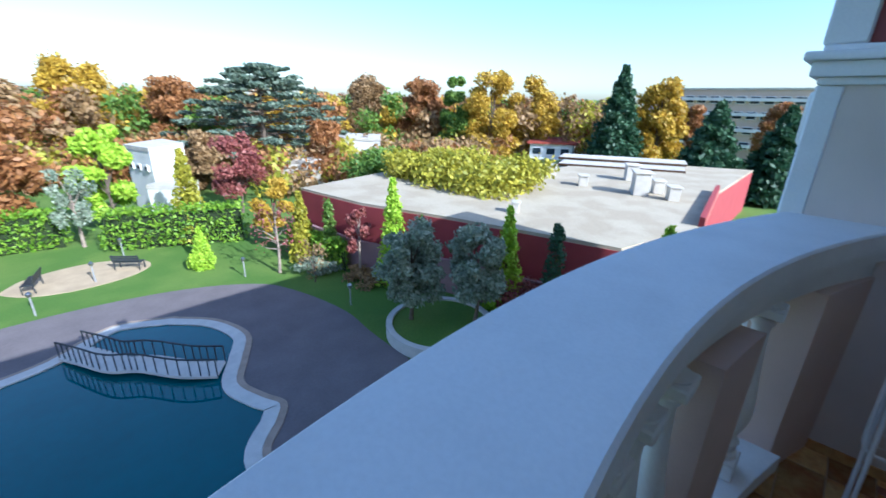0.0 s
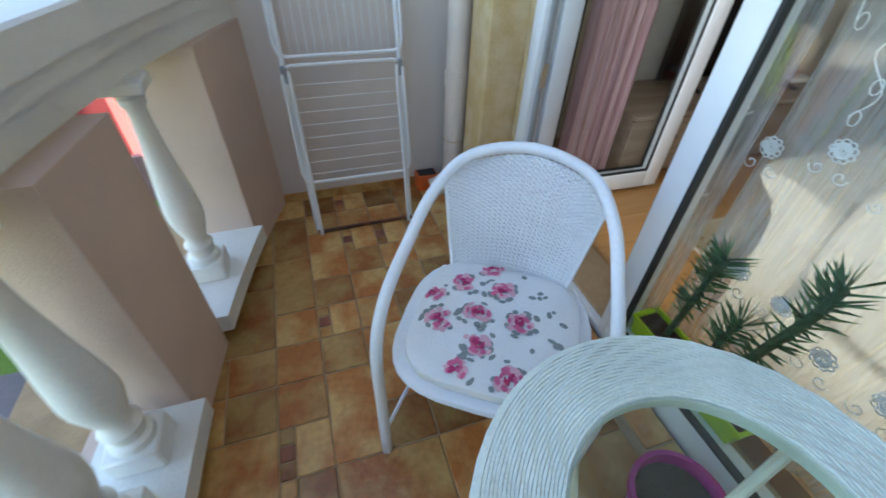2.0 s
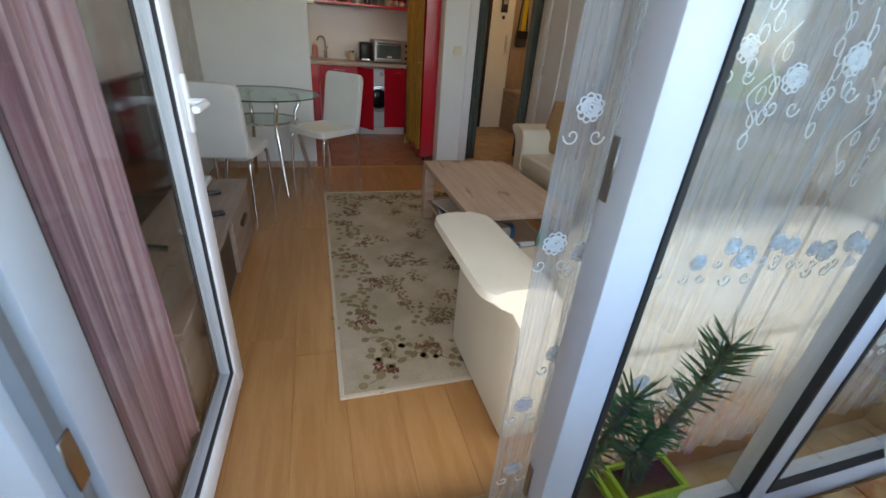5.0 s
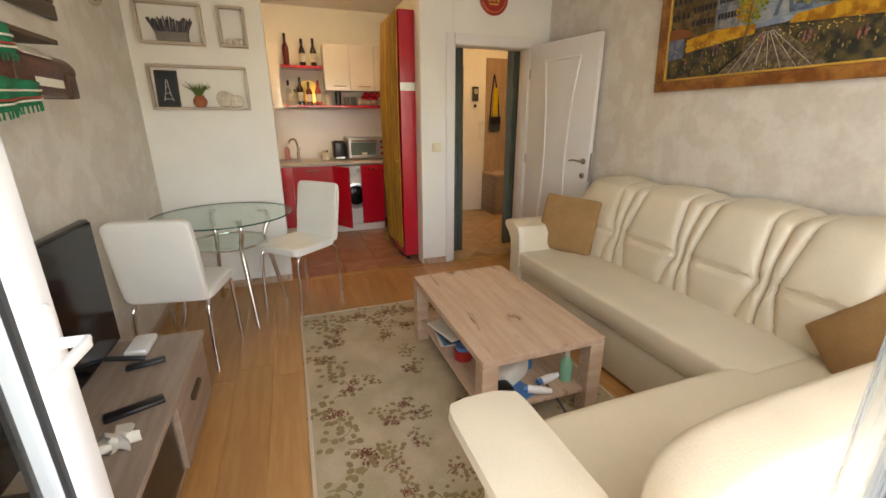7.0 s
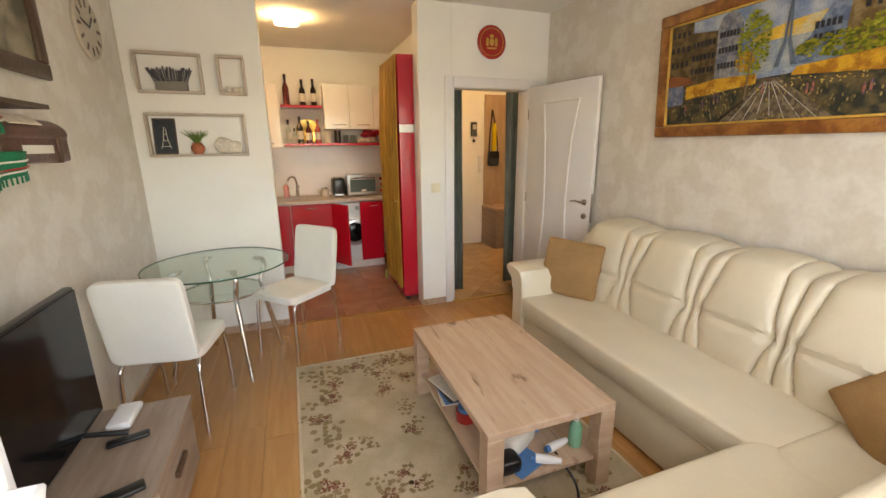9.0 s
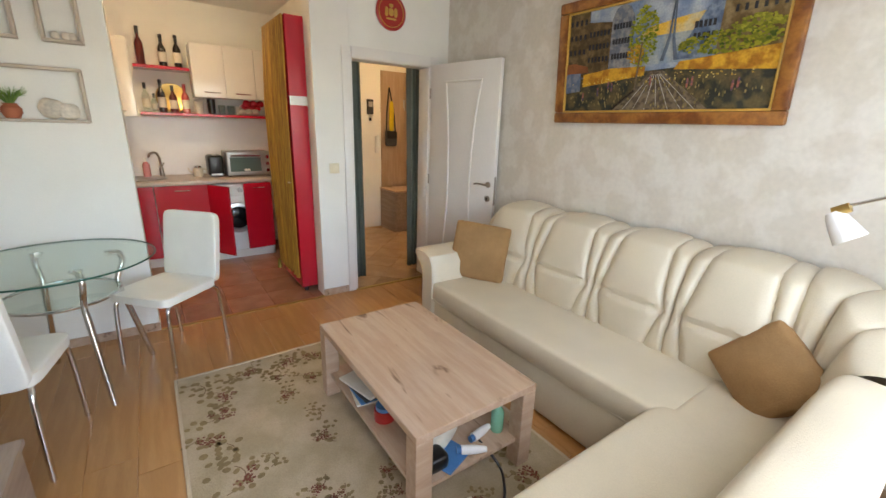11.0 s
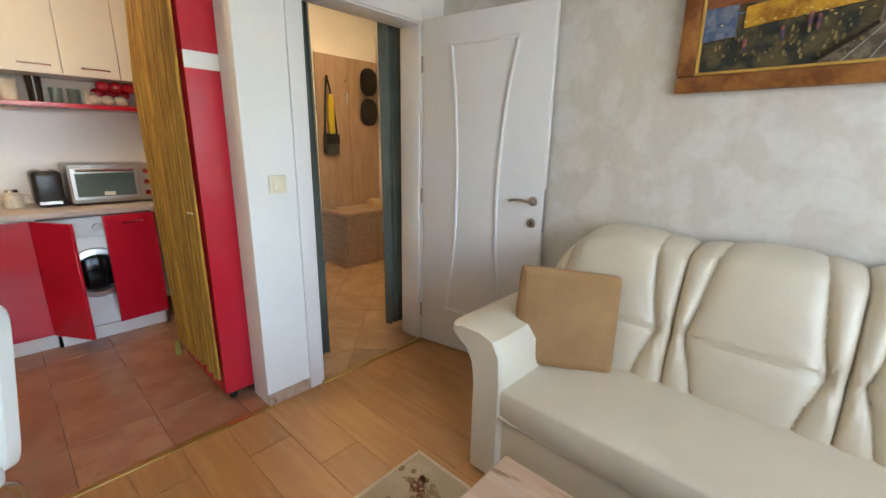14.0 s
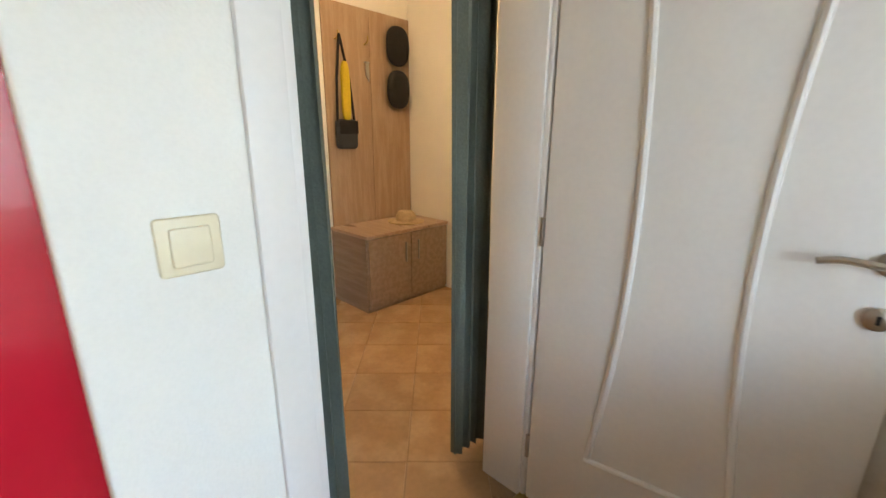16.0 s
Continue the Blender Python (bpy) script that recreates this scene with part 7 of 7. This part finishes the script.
bush("lime_shrub", -3.7, -24.9, GZ, 0.6, 1.0, "lime", "low yellow green shrub on the lawn", 41)
bush("wine_shrub", *polar(121.0, 15.6), GZ, 1.1, 2.4, "wine", "dark purple red shrub by the wall", 42)
bush("flower_shrub", -8.0, -20.5, GZ, 1.3, 0.6, "olive", "low pale flowering border shrub", 43)
bush("flower_shrub", -9.0, -17.8, GZ, 1.2, 0.7, "brown", "low brownish border shrub", 44)
bush("vine_thicket", *polar(129, 27), -4.4, 3.8, 2.8, "mixed", "yellow green thicket growing over the roof", 45, 30, 420, 0.16)
bush("vine_thicket", *polar(136, 30), -4.4, 3.2, 2.6, "mixed", "yellow green thicket beside the flat roof", 46, 26, 420, 0.16)
bush("green_thicket", *polar(143, 36), -6.0, 3.5, 3.4, "green", "green thicket behind the roof", 47, 22, 340, 0.18)


def hedge(x0, y0, x1, y1, h, w, seed, label):
    t = thing("hedge", pose(0, 0, GZ), label, "hedge", "garden hedges")
    d = Vector((x1 - x0, y1 - y0))
    n = int(d.length / 0.5)
    cl = [(x0 + d.x * (k + 0.5) / n, y0 + d.y * (k + 0.5) / n, z, w, 0.42) for k in range(n) for z in (0.35, 0.95, 1.5, h - 0.35)]
    leaf_part("leaves", cl, 75, 0.12, seed, L_["hedge"], t)
    # near-black filler prism: the shade between the leaves, put into its colour
    part("core", extrude_xy(bmesh.new(), [(x0, y0 - w * 0.3), (x1, y1 - w * 0.3), (x1, y1 + w * 0.3), (x0, y0 + w * 0.3)], 0, h - 0.5), mat("hedge_inner_shade", (0.02, 0.035, 0.008), 0.95, 0.3), t)


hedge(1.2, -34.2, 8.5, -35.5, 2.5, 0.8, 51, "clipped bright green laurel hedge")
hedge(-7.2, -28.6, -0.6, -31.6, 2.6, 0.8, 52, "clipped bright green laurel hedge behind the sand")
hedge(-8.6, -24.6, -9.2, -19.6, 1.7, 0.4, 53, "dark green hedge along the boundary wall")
S("garden_wall", extrude_xy(bmesh.new(), [(-9.4, -25.6), (-9.15, -25.5), (-9.85, -19.2), (-11.4, -14.0), (-13.2, -6.4), (-13.4, -6.5), (-11.6, -14.1), (-10.05, -19.3)], GZ, GZ + 1.7), M["mauve_wall"], "mauve rendered garden wall")

# olive tree in a round raised bed
pl2 = thing("round_planter", pose(-8.6, -11.6, GZ), "round raised bed with a pale stone rim", "planter", kind="structure")
part("rim", LA([(1.95, 0.0), (2.2, 0.0), (2.2, 0.5), (1.95, 0.5)], n=48), M["pale_stone"], pl2)
part("turf", LA([(0, 0.0), (1.96, 0.0), (1.96, 0.42), (0, 0.44)], n=36), M["grass"], pl2)
tree("olive_tree", -7.9, -12.6, 4.4, 1.45, "olive", "silvery grey olive tree in the raised bed", 16, 0.3, 26, 420, 0.09, z=GZ + 0.43)
tree("olive_tree", -9.6, -10.6, 4.2, 1.35, "olive", "silvery grey olive tree beside its twin", 18, 0.3, 24, 420, 0.09, z=GZ + 0.43)

# low building with a flat roof
fb = thing("flat_roof_building", pose(0, 0, 0), "low building with a pale flat roof and crimson walls", "building")
outline = [(-9.7, -24.8), (-10.3, -19.3), (-11.9, -14.2), (-13.7, -6.8), (-19.6, -5.4), (-29.8, -7.0), (-44, -7.4), (-39, -18.0), (-29, -19.5), (-20, -27.0)]
part("wall", extrude_xy(bmesh.new(), outline, GZ, -3.95), M["red_wall"], fb)
part("roof", extrude_xy(bmesh.new(), [(x * 1.003, y * 1.003) for x, y in outline], -3.949, -3.8), M["roof"], fb)
for i in range(len(outline)):
    a, b = Vector((*outline[i], 0)), Vector((*outline[(i + 1) % len(outline)], 0))
    if i == 4:
        part("parapet", extrude_xy(bmesh.new(), [(a.x, a.y), (b.x, b.y), (b.x, b.y - 0.25), (a.x, a.y - 0.25)], -3.8, -3.35), M["red_wall"], fb)


def chimney(b, d, w, h):
    x, y = polar(b, d)
    c = part("chimney", shape(B(-w, -w * 0.7, 0, w, w * 0.7, h, 0.02), pose(x, y, -3.8, 0, 0, 30)), M["concrete"], fb)
    part("chimney_cap", shape(B(-w * 1.15, -w * 0.9, h, w * 1.15, w * 0.9, h + 0.1, 0.02), pose(x, y, -3.8, 0, 0, 30)), M["concrete"], c)


for b, d, w, h in ((108.6, 28.3, 0.62, 1.35), (109.9, 33.5, 0.55, 1.1), (115.5, 29.5, 0.40, 0.65), (106.6, 29.4, 0.42, 0.75), (104.8, 27.6, 0.42, 0.75), (119.5, 33, 0.32, 0.75), (124, 20.5, 0.25, 0.5)):
    chimney(b, d, w, h)
for d, z in ((39, 0.12), (43, 0.28)):
    x0, y0 = polar(119, d)
    x1, y1 = polar(104, d + 1)
    part("raised_roof", extrude_xy(bmesh.new(), [(x0, y0), (x1, y1), (x1 - 3, y1 - 1), (x0 - 3, y0 - 1)], -3.8, -3.8 + z), M["concrete"], fb)
    part("roof_edge", T([(x0, y0, -3.8 + z * 0.6), (x1, y1, -3.8 + z * 0.6)], 0.12, 4), M["dark_frame"], fb)


def windows(th, b0, d0, b1, d1, z0, z1, nx, nz, w, h):
    """Rows of recessed windows with frames on the wall between two plan places."""
    p, q = Vector((*polar(b0, d0), 0)), Vector((*polar(b1, d1), 0))
    t = (q - p).normalized()
    ang = math.degrees(math.atan2(t.y, t.x))
    for i in range(nx):
        for j in range(nz):
            c = p + (q - p) * ((i + 0.5) / nx)
            z = z0 + (z1 - z0) * (j + 0.5) / nz
            wd = part("window", shape(B(-w / 2, -0.12, -h / 2, w / 2, 0.12, h / 2), pose(c.x, c.y, z, 0, 0, ang)), M["white_wall"], th)
            part("pane", shape(B(-w / 2 + 0.1, -0.16, -h / 2 + 0.1, w / 2 - 0.1, 0.16, h / 2 - 0.1), pose(c.x, c.y, z, 0, 0, ang)), M["dark_glass"], wd)


def slab_house(name, corners, z0, z1, wall, label, over=0.3, roof="concrete"):
    h = thing(name, pose(0, 0, 0), label, "building", "far buildings")
    part("wall", extrude_xy(bmesh.new(), corners, z0, z1), M[wall], h)
    cx, cy = sum(c[0] for c in corners) / len(corners), sum(c[1] for c in corners) / len(corners)
    out = [(x + (x - cx) * over / 8, y + (y - cy) * over / 8) for x, y in corners]
    part("roof", extrude_xy(bmesh.new(), out, z1, z1 + 0.3), M[roof], h)
    return h


hc = slab_house("white_house", [polar(122.8, 60), polar(117.4, 60), polar(116.2, 68), polar(121.6, 68)], GZ, -3.9, "white_wall", "small white two storey house with red roof", 0.9, "roof_tile")
windows(hc, 122.8, 60, 117.4, 60, GZ + 0.3, -4.1, 3, 2, 1.3, 1.0)
ba = part("balcony", extrude_xy(bmesh.new(), [polar(122.8, 59), polar(117.4, 59), polar(117.4, 60), polar(122.8, 60)], -5.9, -5.75), M["white_wall"], hc)
ap = slab_house("apartment_block", [polar(109.2, 95), polar(92, 88), polar(91, 100), polar(107.5, 108)], GZ - 2, 4.3, "cream_wall", "long cream apartment block of five storeys")
windows(ap, 109.2, 95, 92, 88, -6, 3.9, 14, 4, 1.5, 1.3)
p0, p1 = polar(109.2, 94.3), polar(92, 87.3)
for z in (-4.6, -2.0, 0.6, 3.0):
    part("balcony_band", extrude_xy(bmesh.new(), [p0, p1, polar(92, 88), polar(109.2, 95)], z - 0.5, z), M["white_wall"], ap)
wb = slab_house("white_outbuilding", [polar(171.7, 42), polar(169.6, 38.5), polar(166.2, 42), polar(168.2, 46)], GZ, -2.75, "white_wall", "small white flat roofed outbuilding", 0.2)
windows(wb, 171.6, 41.9, 169.7, 38.6, -4.6, -3.5, 3, 1, 0.5, 0.5)
slab_house("white_shed", [polar(170.5, 36.5), polar(167.2, 34.8), polar(165.4, 37), polar(168.6, 38.2)], GZ, -5.15, "white_wall", "low white shed behind the hedge", 0.2)
slab_house("grey_shed", [polar(157, 46), polar(151, 44), polar(150, 52), polar(156, 54)], GZ, -4.9, "concrete", "low grey flat roofed building behind the trees", 0.2)
slab_house("pale_shed", [polar(148.6, 52), polar(143, 50), polar(143, 57), polar(148, 59)], GZ, -3.3, "white_wall", "low pale building among the bushes", 0.2)

# large trees of the park
ced = thing("blue_cedar", pose(*polar(157.2, 56), GZ), "large blue green cedar with flat tiers", "tree")
part("trunk", T([(0, 0, 0), (0.3, 0, 7), (0, 0, 12.6)], 0.45, 8, 0.06), M["bark"], ced)
cl, q = [], random.Random(61)
for k in range(60):
    v = (k + 0.5) / 60
    a, L = k * 2.399, 10.5 * (1 - v) ** 0.62 + 0.9
    z = 2.2 + 10.0 * v
    for s in (0.45, 0.75, 1.0):
        cl.append((L * s * math.cos(a), L * s * math.sin(a), z + 0.25 * s * L * 0.2 + q.uniform(-0.2, 0.2), 1.15 * (1.25 - 0.4 * s), 0.26))
    part("limb", T([(0, 0, z), (L * math.cos(a), L * math.sin(a), z + 0.05 * L)], 0.09, 5, 0.02), M["bark"], ced)
leaf_part("crown", cl, 90, 0.26, 61, L_["cedar"], ced, 0.5)
for b, d, h, r, key, lab, sd in ((128.0, 62, 13.0, 4.6, "gold", "large golden leaved plane tree", 71), (123.0, 66, 13.0, 4.6, "gold", "broad golden brown plane tree", 72), (132.8, 64, 12.6, 2.8, "green", "tall green leaved tree among the golden ones", 73), (107.9, 62, 12.5, 3.6, "gold", "golden leaved tree beside the spruce", 74), (174.5, 70, 13.0, 4.6, "gold", "golden green tree on the skyline", 75), (165.5, 66, 11.8, 5.0, "rust", "russet tree behind the outbuilding", 76), (144.5, 72, 12.4, 4.0, "brown", "brown leaved park tree", 77), (137.5, 70, 12.2, 4.4, "rust", "reddish brown park tree", 78), (150, 47, 6.5, 2.4, "rust", "low orange leaved tree", 79), (164, 46, 5.6, 2.2, "brown", "brown leaved small tree", 80), (104.8, 80, 9.5, 2.8, "rust", "orange brown tree before the apartment block", 81), (96.5, 76, 10, 3, "rust", "orange tree beside the dark conifer", 82)):
    tree("park_tree", *polar(b, d), h, r, key, lab, sd, 0.15, 30, 420, 0.24)
for b, d, h, r, sd in ((112.4, 58, 13.6, 4.0, 91), (102.0, 50, 9.6, 4.0, 92), (95.6, 52, 9.4, 3.6, 93)):
    conifer("dark_spruce", *polar(b, d), h, r, "dark", "large dark green spruce behind the flat roof", sd, 15, 900, 0.28)

# far woods
r_ = random.Random(99)
for key, lab, sd in (("rust", "far russet autumn woods", 1), ("brown", "far brown autumn woods", 2), ("mixed", "far yellow green autumn woods", 3), ("gold", "far golden autumn woods", 4), ("green", "far green woods", 5)):
    cl = []
    for k in range(120 if key in ("rust", "brown") else 55):
        b, d = r_.uniform(88, 205), r_.uniform(62, 150)
        if b < 112:
            d += 50
        x, y = polar(b, d)
        h = r_.uniform(8.8, 10.8) * (0.94 + 0.02 * d / 62)
        for j in range(6):
            cl.append((x + r_.uniform(-3, 3), y + r_.uniform(-3, 3), GZ + h * (0.25 + 0.72 * j / 6), 2.6 - 0.2 * j, 1.5))
    ob = leaf_part("autumn_woods", cl, 120, 0.36, 200 + sd, L_[key], None)
    tagged(ob, lab, "woods", kind="stuff")
for key, sd, n in (("brown", 7, 60), ("mixed", 8, 50), ("rust", 9, 46)):
    cl = []
    for k in range(n):
        b, d = r_.uniform(126, 190), r_.uniform(40, 66)
        if b > 158:
            d = max(d, 54)
        x, y = polar(b, d)
        for j in range(3):
            cl.append((x + r_.uniform(-2, 2), y + r_.uniform(-2, 2), GZ + r_.uniform(0.8, 3.8), 1.7, 1.2))
    tagged(leaf_part("undergrowth", cl, 70, 0.3, 300 + sd, L_[key], None), "tangled autumn undergrowth between the sheds", "undergrowth", kind="stuff")
hz = bmesh.new()
for k in range(40):
    b0, b1 = 80 + 3.2 * k, 83.2 + 3.2 * k
    extrude_xy(hz, [polar(b0, 260), polar(b1, 260), polar(b1, 275), polar(b0, 275)], GZ, 0.8 + 0.8 * math.sin(k * 1.7) * math.sin(k * 0.6))
S("backdrop", hz, mat("far_woods_haze", (0.20, 0.15, 0.11), 0.95, 0.3, 0.08, 1, 0.0), "hazy wooded ridge on the horizon", "hills")

# ---- floor pieces, one object each ----
piece_cache = {}


def piece(name, parent, w, d, h, x, y, z, material, turn=0.0, bevel=0.0025):
    key = (name, round(w, 4), round(d, 4), material.name)
    if key not in piece_cache:
        piece_cache[key] = finish(B(-w / 2, -d / 2, -h, w / 2, d / 2, 0, bevel), name, material)
    ob = new(name, piece_cache[key])
    ob.parent = parent
    ob.matrix_basis = pose(x, y, z, 0, 0, turn)
    return ob


rp = random.Random(5)
# rustic balcony tiles of three sizes with narrow inserts
G = 0.165
ny, nx = 9, 22
used = set()
for j in range(ny):
    for i in range(nx):
        if (i, j) in used:
            continue
        kx = 2 if rp.random() < 0.35 and i + 1 < nx and (i + 1, j) not in used else 1
        ky = 2 if kx == 2 and rp.random() < 0.4 and j + 1 < ny and (i, j + 1) not in used and (i + 1, j + 1) not in used else 1
        for a in range(kx):
            for b in range(ky):
                used.add((i + a, j + b))
        x0, y0 = -0.45 + G * i, -1.50 + G * j
        w, d = min(G * kx, 3.05 - x0), G * ky
        if w <= 0.06:
            continue
        z = BZ + 0.0015 * rp.random()
        strip = 0.05 if kx * ky == 1 and w > 0.16 and rp.random() < 0.4 else 0.0
        piece("tile", floor_balcony, w - 0.005, d - strip - 0.005, 0.012, x0 + w / 2, y0 + strip + (d - strip) / 2, z, M["terracotta"], rp.uniform(-0.6, 0.6))
        for k in range(3 if strip else 0):
            piece("insert_tile", floor_balcony, w / 3 - 0.005, strip - 0.005, 0.012, x0 + w / 3 * (k + 0.5), y0 + strip / 2, z, M["tile_dark"] if k == 1 else M["terracotta"])
for i in range(16):
    piece("step_tile", floor_balcony, 0.158, 0.10, 0.010, -0.02 + 0.165 * (i + 0.5), -0.035, -0.036, M["terracotta"])
# laminate planks
for i in range(18):
    y, x = 0.25 - rp.uniform(0, 1.0), XL + 0.19 * (i + 0.5)
    w = 0.1885 if x + 0.095 < XR else 2 * (XR - x) - 0.002
    while y < YD:
        a, b = max(y, 0.262), min(y + 1.28, YD - 0.001)
        if b - a > 0.03:
            piece("plank", floor, min(0.1885, 0.1885), b - a - 0.0012, 0.010, x if i < 17 else XR - 0.095, (a + b) / 2, 0.0 if i < 17 else -0.0015, M["plank"], 0, 0.0012)
        y += 1.28
# kitchen tiles
for i in range(6):
    for j in range(5):
        x0, y0 = -0.10 + 0.33 * i, YD + 0.006 + 0.33 * j
        w = min(0.33, 1.9 - x0)
        if w > 0.05 and y0 < 5.6:
            piece("tile", floor_kitchen, w - 0.004, 0.326, 0.010, x0 + w / 2, y0 + 0.165, 0.0, M["kitchen_tile"])
# diagonal hall tiles
for i in range(-8, 9):
    for j in range(-8, 9):
        c = Vector((3.0 + 0.33 * (i - j) * 0.7071, 4.9 + 0.33 * (i + j) * 0.7071))
        if 1.97 < c.x < 4.1 and 3.80 < c.y < 5.98:
            piece("tile", floor_hall, 0.326, 0.326, 0.010, c.x, c.y, 0.0, M["hall_tile"], 45)
